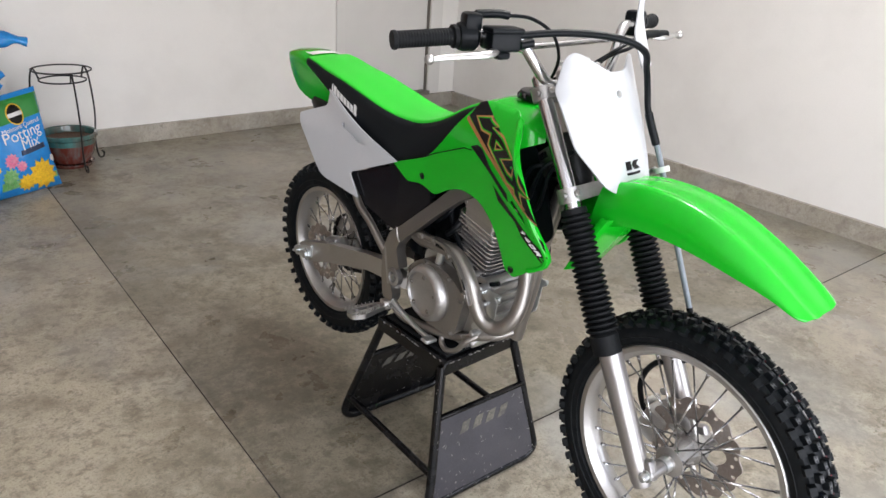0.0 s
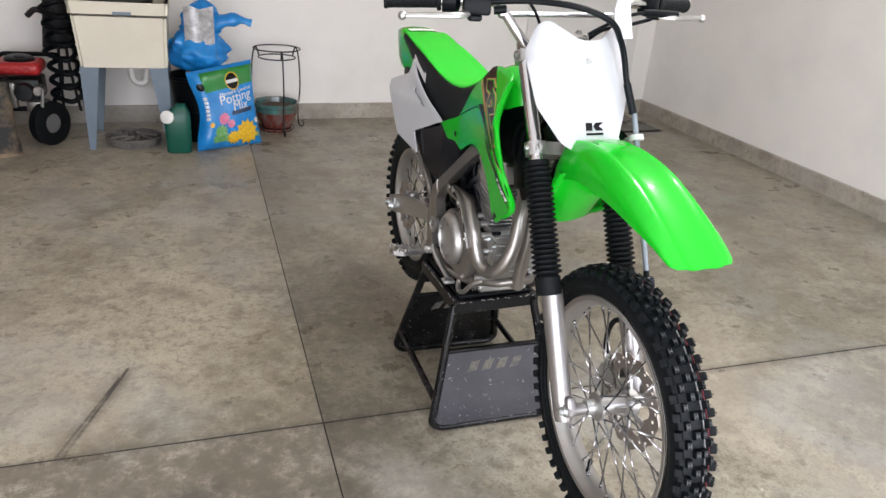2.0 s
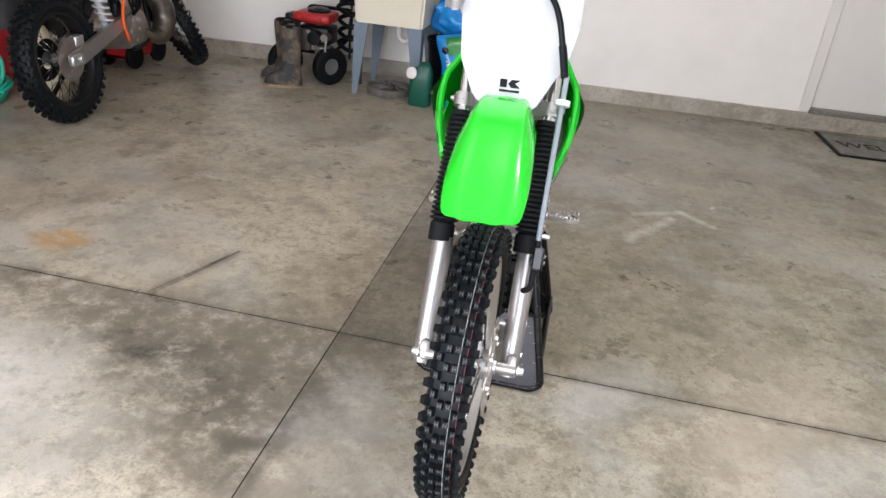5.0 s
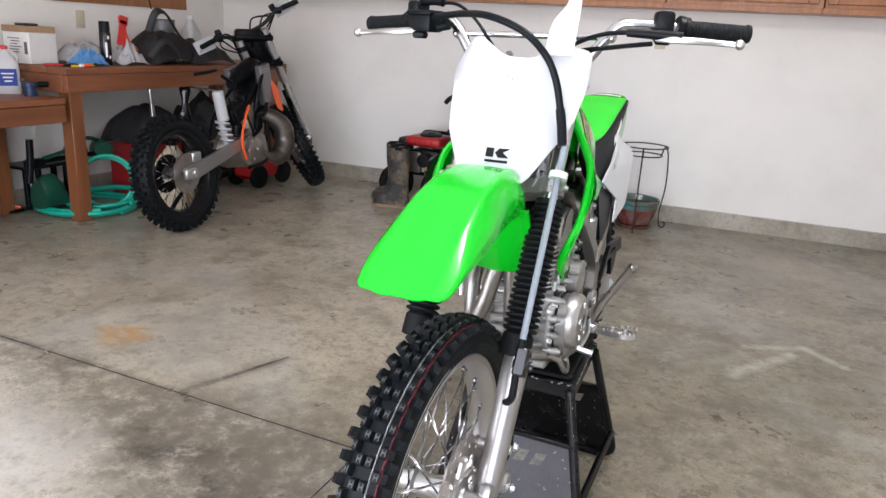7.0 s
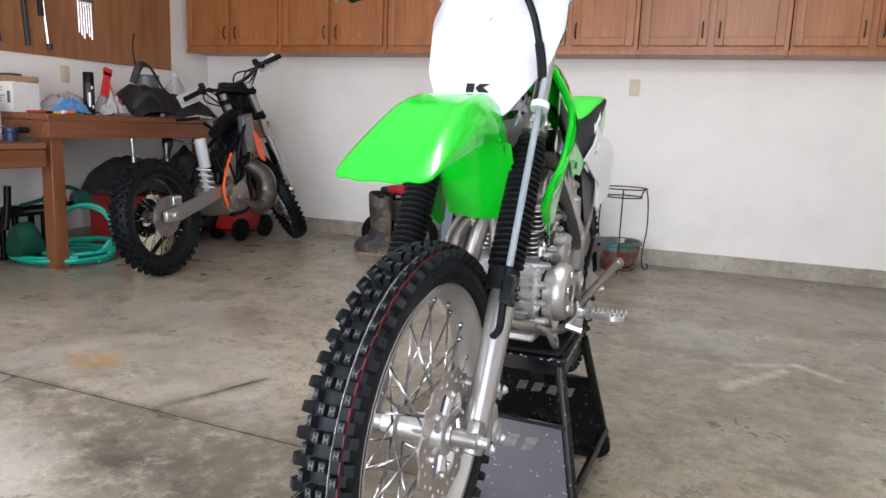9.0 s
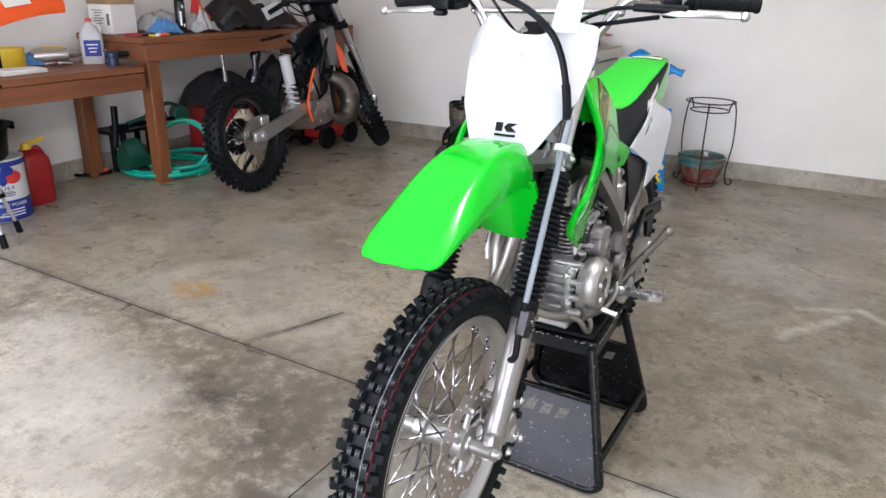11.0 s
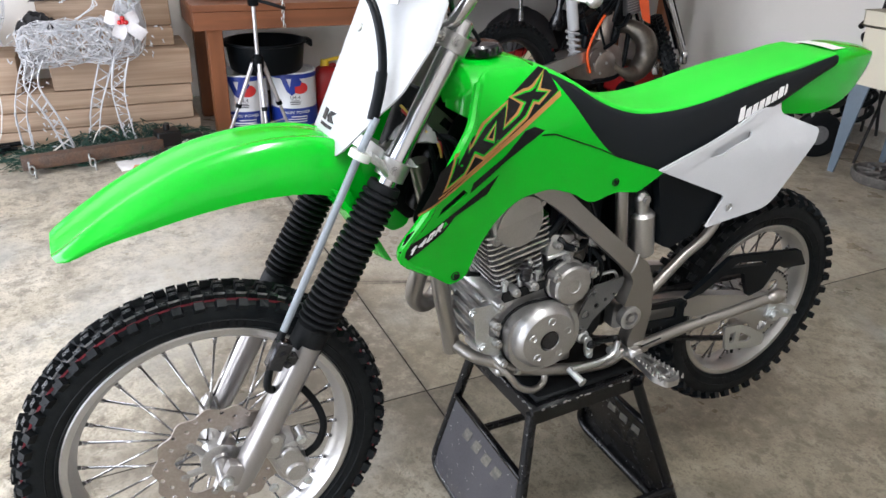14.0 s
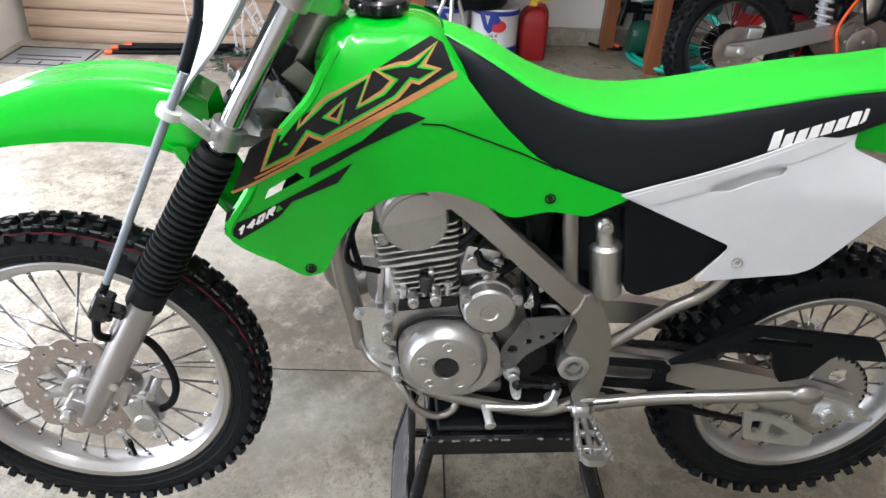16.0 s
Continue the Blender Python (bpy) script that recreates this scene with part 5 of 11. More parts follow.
bm = bmesh.new()
sheet(bm, [rounded([(-0.05, 0.715), (0.05, 0.715), (0.044, 0.785), (-0.044, 0.785)], 0.006)], lambda a, b, d: P(a, b, 1.0722 - d - 1.1 * a * a), 0.0006, 0.02, 2)
part("warning_sticker", bm, DECAL_WHITE, seat, "pale warning sticker")

# white side covers with the black airbox panel under them
def side_skin(y, z):
    return 0.106 + 0.020 * max(0.0, min(1.0, (y - 0.20) / 0.42)) + 0.10 * max(0, 0.90 - z) - 0.055 * max(0.0, min(1.0, (z - 0.895) / 0.11)) * max(0.0, min(1.0, (y - 0.30) / 0.25))


COVER = rounded([(0.203, 0.881), (0.40, 0.948), (0.565, 1.006), (0.548, 0.985), (0.538, 0.958), (0.648, 0.918), (0.575, 0.835), (0.512, 0.766), (0.338, 0.744), (0.384, 0.806)], [0.004, 0.05, 0.004, 0.01, 0.012, 0.012, 0.03, 0.03, 0.006, 0.012])
POCKET = rounded([(0.330, 0.892), (0.342, 0.906), (0.420, 0.933), (0.443, 0.932), (0.438, 0.920), (0.398, 0.909), (0.362, 0.894)], 0.004, 3)
for sg in (1, -1):
    def on_side(a, b, d, sg=sg, lift=0.0):
        # the right cover is flared further to fit the camera's view
        flare = 0.020 * max(0.0, min(1.0, (a - 0.20) / 0.42)) if sg < 0 else 0.0
        return P(sg * (side_skin(a, b) + flare + lift - d), a, b)
    bm = bmesh.new()
    sheet(bm, [COVER, POCKET], on_side, 0.004, 0.03, 5)
    sc = part("side_cover", bm, WHITE, bike, "white plastic side cover", sharp=60)
    bm = bmesh.new()
    sheet(bm, [grow(POCKET, 0.004)], lambda a, b, d, f=on_side: f(a, b, d, lift=-0.009), 0.002, 0.02, 3)
    part("cover_pocket", bm, WHITE, sc, "recessed pocket in the cover")
    bm = bmesh.new()
    sheet(bm, [[(0.212, 0.8795), (0.40, 0.9435), (0.548, 0.995), (0.535, 0.968), (0.500, 0.957), (0.446, 0.937), (0.420, 0.9365), (0.338, 0.909), (0.322, 0.892), (0.250, 0.868)]], lambda a, b, d, f=on_side: f(a, b, d, lift=0.0014), 0.0016, 0.03, 4)
    part("cover_ledge", bm, WHITE, sc)
    bm = bmesh.new()
    s = side_skin(0.398, 0.780)
    lathe(bm, [(0, 0.009), (0.0015, 0.009), (0.0015, 0.007), (-0.001, 0.006), (0.001, 0.004), (0.001, 0)], P(sg * s, 0.398, 0.780), (sg, 0, 0), 14)
    part("cover_bolt", bm, ZINC, sc)
    bm = bmesh.new()
    right_side = [(0.400, 0.800), (0.212, 0.868), (0.170, 0.862), (0.080, 0.842), (0.066, 0.812), (0.186, 0.692), (0.300, 0.722), (0.345, 0.745)]
    sheet(bm, [rounded(right_side, 0.008) if sg < 0 else rounded([(0.215, 0.872), (0.39, 0.815), (0.392, 0.80), (0.335, 0.735), (0.262, 0.706), (0.238, 0.715), (0.222, 0.83)], 0.008)], lambda a, b, d, f=on_side: f(a, b, d, lift=-0.014), 0.02, 0.04, 4)
    part("airbox_panel", bm, BLACK if sg > 0 else GLOSS_BLACK, bike, "black airbox side panel", sharp=60)


def seat_side(y, z):
    """Half width of the seat's flank."""
    for a, b in zip(SEAT, SEAT[1:]):
        if a[0] <= y <= b[0]:
            t = (y - a[0]) / (b[0] - a[0])
            zb, zm, sb, sm = (a[i] + (b[i] - a[i]) * t for i in (1, 2, 4, 5))
            v = max(0, min(1, (z - zb) / (zm - zb)))
            return sb + (sm - sb) * v + 0.016 * v * (1 - v) + 0.001
    return 0.09


for sg in (1, -1):
    for k in range(8):
        y0 = 0.410 + k * 0.0182
        tall = 0.028 if k in (0, 6) else 0.024 if k == 7 else 0.019
        zc = 0.951 + (y0 - 0.410) * 0.335
        bm = bmesh.new()
        sheet(bm, [[(y0, zc), (y0 + (0.0150 if k < 7 else 0.007), zc + 0.005), (y0 + (0.0165 if k < 7 else 0.009), zc + 0.005 + tall), (y0 + 0.003, zc + tall)]], lambda a, b, d, sg=sg: P(sg * (seat_side(a, b) + 0.0018 - d), a, b), 0.0006, 0.02, 1)
        part("seat_mark", bm, DECAL_WHITE, seat)

# --- frame ---
for sg in (1, -1):
    bm = bmesh.new()
    out = rounded([(-0.105, 0.912), (-0.055, 0.905), (-0.020, 0.884), (0.045, 0.822), (0.105, 0.769), (0.164, 0.717), (0.206, 0.688), (0.230, 0.636), (0.238, 0.563), (0.229, 0.484), (0.198, 0.470), (0.180, 0.500), (0.196, 0.540), (0.194, 0.572), (0.176, 0.590), (0.158, 0.592),
                   (0.166, 0.622), (0.174, 0.650), (0.160, 0.672), (0.098, 0.728), (0.030, 0.790), (-0.037, 0.846), (-0.085, 0.876)], 0.018)
    sheet(bm, [out], lambda a, b, d, sg=sg: P(sg * (0.120 - d - 0.14 * max(0, b - 0.72)), a, b), 0.030, 0.06, 3)
    part("main_spar", bm, SILVER, bike, "silver painted frame spar")
    bm = bmesh.new()
    tube(bm, [P(sg * 0.119, 0.176, 0.712), P(sg * 0.1215, 0.170, 0.690), P(sg * 0.1215, 0.160, 0.674)], 0.0030, 8, 8)
    part("weld_seam", bm, SILVER, bike)
    bm = bmesh.new()
    lathe(bm, [(-0.006, 0.026), (0.010, 0.026), (0.012, 0.022), (0.012, 0.016), (0.004, 0.014), (0.004, 0.009), (0.012, 0.008), (0.012, 0)], P(sg * 0.116, 0.177, 0.565), (sg, 0, 0), 20)
    part("swingarm_pivot", bm, ALLOY, bike)
    bm = bmesh.new()
    tube(bm, [P(sg * 0.085, 0.160, 0.70), P(sg * 0.082, 0.143, 0.82), P(sg * 0.07, 0.14, 0.90)], 0.0125, 12)
    part("seat_post", bm, SILVER, bike)
    bm = bmesh.new()
    tube(bm, [P(sg * 0.096, 0.218, 0.578), P(sg * 0.098, 0.260, 0.612), P(sg * 0.098, 0.323, 0.666), P(sg * 0.098, 0.40, 0.728), P(sg * 0.085, 0.47, 0.90)], 0.011, 12)
    part("subframe_strut", bm, SILVER, bike)
    bm = bmesh.new()
    tube(bm, [P(sg * 0.012, -0.176, 0.530), P(sg * 0.046, -0.155, 0.518), P(sg * 0.072, -0.116, 0.506), P(sg * 0.086, -0.072, 0.487), P(sg * 0.096, 0.0, 0.470), P(sg * 0.102, 0.08, 0.454), P(sg * 0.104, 0.15, 0.450), P(sg * 0.104, 0.195, 0.468)], 0.0125, 12)
    part("cradle_tube", bm, SILVER, bike, "silver frame cradle tube")
    bm = bmesh.new()
    sheet(bm, [rounded([(-0.190, 0.652), (-0.128, 0.652), (-0.118, 0.636), (-0.142, 0.618), (-0.144, 0.584), (-0.116, 0.562), (-0.094, 0.532), (-0.100, 0.520), (-0.152, 0.543), (-0.170, 0.572), (-0.177, 0.630)], 0.006)], lambda a, b, d, sg=sg: P(sg * (0.080 - d), a, b), 0.004, 1.0, 0)
    for y, z in ((-0.180, 0.642), (-0.128, 0.642), (-0.155, 0.560)):
        bolt(bm, P(sg * 0.080, y, z), (sg, 0, 0), 0.0065, 0.010)
    part("engine_mount", bm, ZINC, bike)
bm = bmesh.new()
tube(bm, [P(0, -0.262, 0.93), P(0, -0.224, 0.771), P(0, -0.216, 0.717), P(0, -0.206, 0.649), P(0, -0.190, 0.576), P(0, -0.178, 0.512)], 0.0175, 14)
part("down_tube", bm, SILVER, bike, "single silver frame down tube")
# skid hoops low at the front
bm = bmesh.new()
tube(bm, [P(0.078, -0.122, 0.512), P(0.102, -0.105, 0.494), P(0.112, -0.082, 0.462), P(0.112, -0.046, 0.444), P(0.106, -0.018, 0.452), P(0.096, -0.010, 0.472)], 0.0072, 10, 6)
part("skid_hoop", bm, SILVER, bike)
bm = bmesh.new()
tube(bm, [P(-0.078, -0.122, 0.512), P(-0.102, -0.105, 0.494), P(-0.112, -0.082, 0.462), P(-0.112, -0.046, 0.444), P(-0.106, -0.018, 0.452), P(-0.096, -0.010, 0.472)], 0.0072, 10, 6)
part("skid_hoop", bm, SILVER, bike)

# --- engine ---
bm = bmesh.new()
sheet(bm, [rounded([(-0.125, 0.660), (-0.010, 0.668), (0.075, 0.700), (0.125, 0.650), (0.120, 0.555), (0.085, 0.490), (0.02, 0.462), (-0.065, 0.472), (-0.115, 0.52)], 0.025)], lambda a, b, d: E(0.076 - d, a, b), 0.152, 1.0, 0)
for sg, s0 in ((1, 0.076), (-1, -0.076)):
    for y, z in ((-0.11, 0.64), (-0.105, 0.575), (-0.085, 0.49), (-0.02, 0.475), (0.05, 0.487), (0.1, 0.53), (0.112, 0.6), (0.085, 0.67)):
        bolt(bm, E(s0, y, z), (sg, 0, 0), 0.006, 0.008)
crank = part("crankcase", bm, ALLOY, bike, "cast alloy engine crankcase")
bm = bmesh.new()
sheet(bm, [rounded([(-0.100, 0.600), (-0.055, 0.628), (0.03, 0.625), (0.072, 0.585), (0.075, 0.52), (0.03, 0.480), (-0.05, 0.480), (-0.092, 0.52)], 0.03)], lambda a, b, d: E(0.108 - d, a, b), 0.034, 1.0, 0)
lathe(bm, [(0, 0), (0, 0.070), (0.010, 0.070), (0.024, 0.066), (0.032, 0.058), (0.035, 0.030), (0.035, 0.022), (0.030, 0.020), (0.030, 0)], E(0.104, -0.020, 0.568), (1, 0, 0), 40)
for k in range(5):
    a = 2 * math.pi * k / 5 + 0.3
    lathe(bm, [(-0.001, 0.0095), (0.0022, 0.0085), (0.0022, 0.0062), (-0.0012, 0.0045), (-0.0012, 0)], E(0.1378, -0.020 + 0.042 * math.cos(a), 0.568 + 0.042 * math.sin(a)), (1, 0, 0), 12)
mag = part("generator_cover", bm, ALLOY, crank, "round cast alloy generator cover")
# dark sheets behind both covers, put in for the shade along their edges
bm = bmesh.new()
sheet(bm, [rounded([(-0.104, 0.602), (-0.057, 0.632), (0.032, 0.629), (0.076, 0.587), (0.079, 0.518), (0.032, 0.476), (-0.052, 0.476), (-0.096, 0.518)], 0.03)], lambda a, b, d: E(0.086 - d, a, b), 0.005, 1.0, 0)
part("gasket", bm, DARK_METAL, crank, "dark gasket line")
bm = bmesh.new()
lathe(bm, [(0, 0), (0, 0.050), (0.004, 0.050), (0.004, 0)], E(0.0765, 0.047, 0.659), (1, 0, 0), 36)
part("gasket", bm, DARK_METAL, crank, "dark gasket line")
# dark sheet for the shade between the cylinder foot and covers, with studs
bm = bmesh.new()
sheet(bm, [rounded([(-0.100, 0.640), (-0.004, 0.652), (0.000, 0.668), (-0.098, 0.662)], 0.004)], lambda a, b, d: E(0.082 - d, a, b), 0.006, 1.0, 0)
part("base_gasket", bm, DARK_METAL, crank)
for y, z in ((-0.092, 0.672), (-0.058, 0.678), (-0.020, 0.682)):
    bm = bmesh.new()
    cyl(bm, E(0.074, y, z - 0.012), E(0.074, y, z + 0.006), 0.005, n=10), bolt(bm, E(0.074, y, z + 0.006), (0, 0, 1), 0.0055, 0.006)
    part("stud", bm, ZINC, crank)
bm = bmesh.new()
lathe(bm, [(0, 0), (0, 0.020), (0.003, 0.019), (0.003, 0.010), (0.002, 0)], E(0.1355, -0.020, 0.568), (1, 0, 0), 20)
part("inspection_plug", bm, GLOSS_BLACK, mag)
bm = bmesh.new()
lathe(bm, [(0, 0), (0, 0.046), (0.016, 0.046), (0.018, 0.043), (0.037, 0.042), (0.041, 0.038), (0.042, 0.015), (0.040, 0.013), (0.040, 0)], E(0.070, 0.047, 0.659), (1, 0, 0), 36)
for k in range(3):
    a = 2 * math.pi * k / 3 + 0.5
    cyl(bm, E(0.085, 0.047 + 0.047 * math.cos(a), 0.659 + 0.047 * math.sin(a)), E(0.106, 0.047 + 0.047 * math.cos(a), 0.659 + 0.047 * math.sin(a)), 0.010, n=12)
    bolt(bm, E(0.106, 0.047 + 0.047 * math.cos(a), 0.659 + 0.047 * math.sin(a)), (1, 0, 0), 0.006, 0.006)
part("starter_cover", bm, ALLOY, crank, "small round alloy starter cover")
# cylinder with fins
AX = Vector((0, -0.19, 0.982)).normalized()
C0 = E(0, -0.044, 0.645)


def fin_at(h, a, b, d):
    f = Vector((0, 0.976, 0.215))
    return C0 + AX * (h + d) + Vector((a, 0, 0)) + f * b


# core coloured dark to put shade into the gaps between fins
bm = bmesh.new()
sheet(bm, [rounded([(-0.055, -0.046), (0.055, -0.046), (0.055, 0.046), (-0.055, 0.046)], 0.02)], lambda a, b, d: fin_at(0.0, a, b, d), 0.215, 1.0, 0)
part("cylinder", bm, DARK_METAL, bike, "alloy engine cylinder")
for k in range(13):
    h = 0.014 + k * 0.0115
    g = 0.0 if k < 7 else 0.014
    bm = bmesh.new()
    sheet(bm, [rounded([(-0.072 - g, -0.055 - g), (0.072 + g, -0.055 - g), (0.072 + g, 0.056 + g), (-0.072 - g, 0.056 + g)], 0.016)], lambda a, b, d, h=h: fin_at(h, a, b, d), 0.0032, 1.0, 0)
    part("cooling_fin", bm, FINS, bike, sharp=30)
bm = bmesh.new()
sheet(bm, [rounded([(-0.072, -0.062), (0.072, -0.062), (0.072, 0.060), (-0.072, 0.060)], 0.022)], lambda a, b, d: fin_at(0.166, a, b, d), 0.052, 1.0, 0)
for a, b in ((0.06, 0.05), (0.06, -0.05), (-0.06, 0.05), (-0.06, -0.05)):
    bolt(bm, fin_at(0.166, a, b, 0.052), AX, 0.008, 0.01)
head = part("cylinder_head", bm, ALLOY, bike)
for sg in (1, -1):
    bm = bmesh.new()
    lathe(bm, [(0, 0), (0, 0.053), (0.012, 0.053), (0.016, 0.049), (0.017, 0.0)], E(sg * 0.070, -0.078, 0.808), (sg, 0, 0), 36)
    for k in (0, 1):
        a = 0.6 + math.pi * k
        cyl(bm, E(sg * 0.068, -0.078 + 0.056 * math.cos(a), 0.808 + 0.056 * math.sin(a)), E(sg * 0.084, -0.078 + 0.056 * math.cos(a), 0.808 + 0.056 * math.sin(a)), 0.009, n=12)
        bolt(bm, E(sg * 0.084, -0.078 + 0.056 * math.cos(a), 0.808 + 0.056 * math.sin(a)), (sg, 0, 0), 0.006, 0.006)
    cov = part("head_cover", bm, ALLOY, head, "round brushed cam cover")
    bm = bmesh.new()
    sheet(bm, [[(0.0475 * math.cos(q), 0.0475 * math.sin(q)) for q in [math.pi * (0.04 + 0.92 * i / 18) for i in range(19)]]], lambda a, b, d, sg=sg: E(sg * (0.0885 - d), -0.078 + a, 0.808 + b + 0.25 * a), 0.003, 1.0, 0)
    part("cover_step", bm, POLISHED, cov, "bright flat upper half")
# carburettor, intake and black plumbing behind the cylinder
bm = bmesh.new()
cyl(bm, E(0.0, -0.02, 0.80), E(0.0, 0.07, 0.80), 0.028, n=18), box(bm, E(0.0, 0.07, 0.795), (0.06, 0.06, 0.09), 0.012, None, 2), cyl(bm, E(0, 0.07, 0.73), E(0, 0.07, 0.76), 0.03, n=18), cyl(bm, E(0.01, 0.07, 0.83), E(0.01, 0.07, 0.875), 0.022, n=16)
part("carburettor", bm, DARK_METAL, bike)
bm = bmesh.new()
cyl(bm, E(0.0, 0.10, 0.80), E(0.0, 0.20, 0.80), 0.032, n=18), box(bm, E(0, 0.26, 0.79), (0.155, 0.19, 0.17), 0.02, None, 2)
part("airbox", bm, BLACK, bike)
bm = bmesh.new()
tube(bm, [E(0.05, 0.06, 0.86), E(0.075, 0.04, 0.80), E(0.07, 0.02, 0.74), E(0.06, 0.03, 0.70)], 0.005, 8)
part("hose", bm, BLACK, bike)
bm = bmesh.new()
tube(bm, [E(0.06, 0.09, 0.83), E(0.085, 0.10, 0.78), E(0.08, 0.10, 0.70), E(0.075, 0.12, 0.62)], 0.004, 8)
part("hose", bm, BLACK, bike)
bm = bmesh.new()
tube(bm, [E(-0.05, 0.05, 0.86), E(-0.075, 0.03, 0.78), E(-0.07, -0.01, 0.70), E(-0.08, -0.07, 0.64), E(-0.06, -0.14, 0.66)], 0.006, 8)
part("hose", bm, BLACK, bike)
bm = bmesh.new()
tube(bm, [E(0.02, -0.13, 0.85), E(0.05, -0.17, 0.78), E(0.055, -0.18, 0.72), E(0.04, -0.13, 0.69)], 0.005, 8)
part("hose", bm, BLACK, bike)
# black boxes added to darken the shaded gaps round the engine
for nm, c, sz, lab in (("intake_boot", (0.0, 0.080, 0.765), (0.11, 0.13, 0.12), ""), ("battery_box", (0.0, 0.19, 0.675), (0.13, 0.09, 0.12), "black plastic box low in the frame"), ("starter_motor", (0.0, 0.085, 0.700), (0.11, 0.07, 0.06), ""), ("rear_engine_bracket", (0.0, 0.160, 0.575), (0.12, 0.07, 0.15), "")):
    bm = bmesh.new()
    box(bm, E(*c), sz, 0.014, None, 2)
    part(nm, bm, BLACK, bike, lab)
for k, pts in enumerate(([(0.06, 0.02, 0.76), (0.09, 0.03, 0.74), (0.085, 0.07, 0.73), (0.07, 0.10, 0.75)], [(0.075, 0.10, 0.72), (0.095, 0.12, 0.69), (0.085, 0.125, 0.64)], [(0.06, 0.05, 0.84), (0.082, 0.02, 0.80), (0.08, -0.01, 0.765)],
                         [(-0.05, 0.02, 0.84), (-0.085, 0.03, 0.79), (-0.08, 0.08, 0.75)], [(-0.06, -0.01, 0.80), (-0.09, 0.0, 0.76), (-0.085, 0.03, 0.735)], [(0.02, -0.155, 0.84), (0.045, -0.175, 0.77), (0.05, -0.16, 0.70)])):
    bm = bmesh.new()
    tube(bm, [E(*q) for q in pts], 0.0055 if k % 2 else 0.008, 8)
    part("hose", bm, BLACK, bike)
for y, z, m in ((0.055, 0.735, ALLOY), (0.075, 0.775, ZINC), (0.10, 0.735, ALLOY), (0.12, 0.665, ZINC)):
    bm = bmesh.new()
    cyl(bm, E(0.055, y, z), E(0.088, y, z), 0.011, n=12, chamfer=0.002), bolt(bm, E(0.088, y, z), (1, 0, 0), 0.006, 0.006)
    part("fitting", bm, m, bike)
bm = bmesh.new()
tube(bm, [P(0.088, -0.068, 0.738), P(0.088, -0.059, 0.668)], 0.0034, 8)
for k in range(5):
    sphere(bm, P(0.089, -0.067 + 0.002 * k, 0.730 - 0.0145 * k), 0.0048, 8)
part("fin_post", bm, POLISHED, bike)
bm = bmesh.new()
box(bm, P(0.052, 0.012, 0.745), (0.056, 0.060, 0.052), 0.010, rotx(-10), 2), box(bm, P(0.066, 0.028, 0.715), (0.03, 0.03, 0.04), 0.006, rotx(-10), 2)
for y, z in ((-0.004, 0.752), (0.030, 0.742), (0.024, 0.720)):
    cyl(bm, P(0.070, y, z), P(0.092, y, z), 0.008, n=12, chamfer=0.002), bolt(bm, P(0.092, y, z), (1, 0, 0), 0.005, 0.006)
part("chain_tunnel", bm, ALLOY, bike, "cast alloy block beside the cylinder")
# bosses and ribs of the cases
for k, (y, z) in enumerate(((-0.112, 0.645), (-0.116, 0.600), (-0.108, 0.555), (-0.098, 0.512), (-0.06, 0.480), (-0.075, 0.662), (-0.04, 0.672))):
    bm = bmesh.new()
    cyl(bm, E(0.060, y, z), E(0.100 - 0.004 * (k % 3), y, z), 0.0105, 0.009, n=12, chamfer=0.002)
    bolt(bm, E(0.100 - 0.004 * (k % 3), y, z), (1, 0, 0), 0.0055, 0.006)
    part("case_boss", bm, ALLOY, crank)
    bm = bmesh.new()
    cyl(bm, E(-0.060, y, z), E(-0.100 + 0.004 * (k % 3), y, z), 0.0105, 0.009, n=12, chamfer=0.002)
    part("case_boss", bm, ALLOY, crank)
for k in range(5):
    bm = bmesh.new()
    box(bm, E(0, -0.128, 0.535 + 0.027 * k), (0.13, 0.012, 0.006), 0.002)
    part("case_rib", bm, ALLOY, crank)
bm = bmesh.new()
cyl(bm, E(0.085, -0.055, 0.685), E(0.085, -0.055, 0.705), 0.011, n=14), cyl(bm, E(0.085, -0.055, 0.700), E(0.085, -0.055, 0.715), 0.013, n=14, chamfer=0.002)
part("oil_cap", bm, GLOSS_BLACK, crank)
# headstock and filler boxes, dark for the shaded fork-to-tank cavity, and wiring
bm = bmesh.new()
cyl(bm, P(0, -0.262, 1.06), P(0, -0.318, 0.925), 0.030, n=18, chamfer=0.004)
part("steering_head", bm, DARK_METAL, bike, "dark steering head tube")
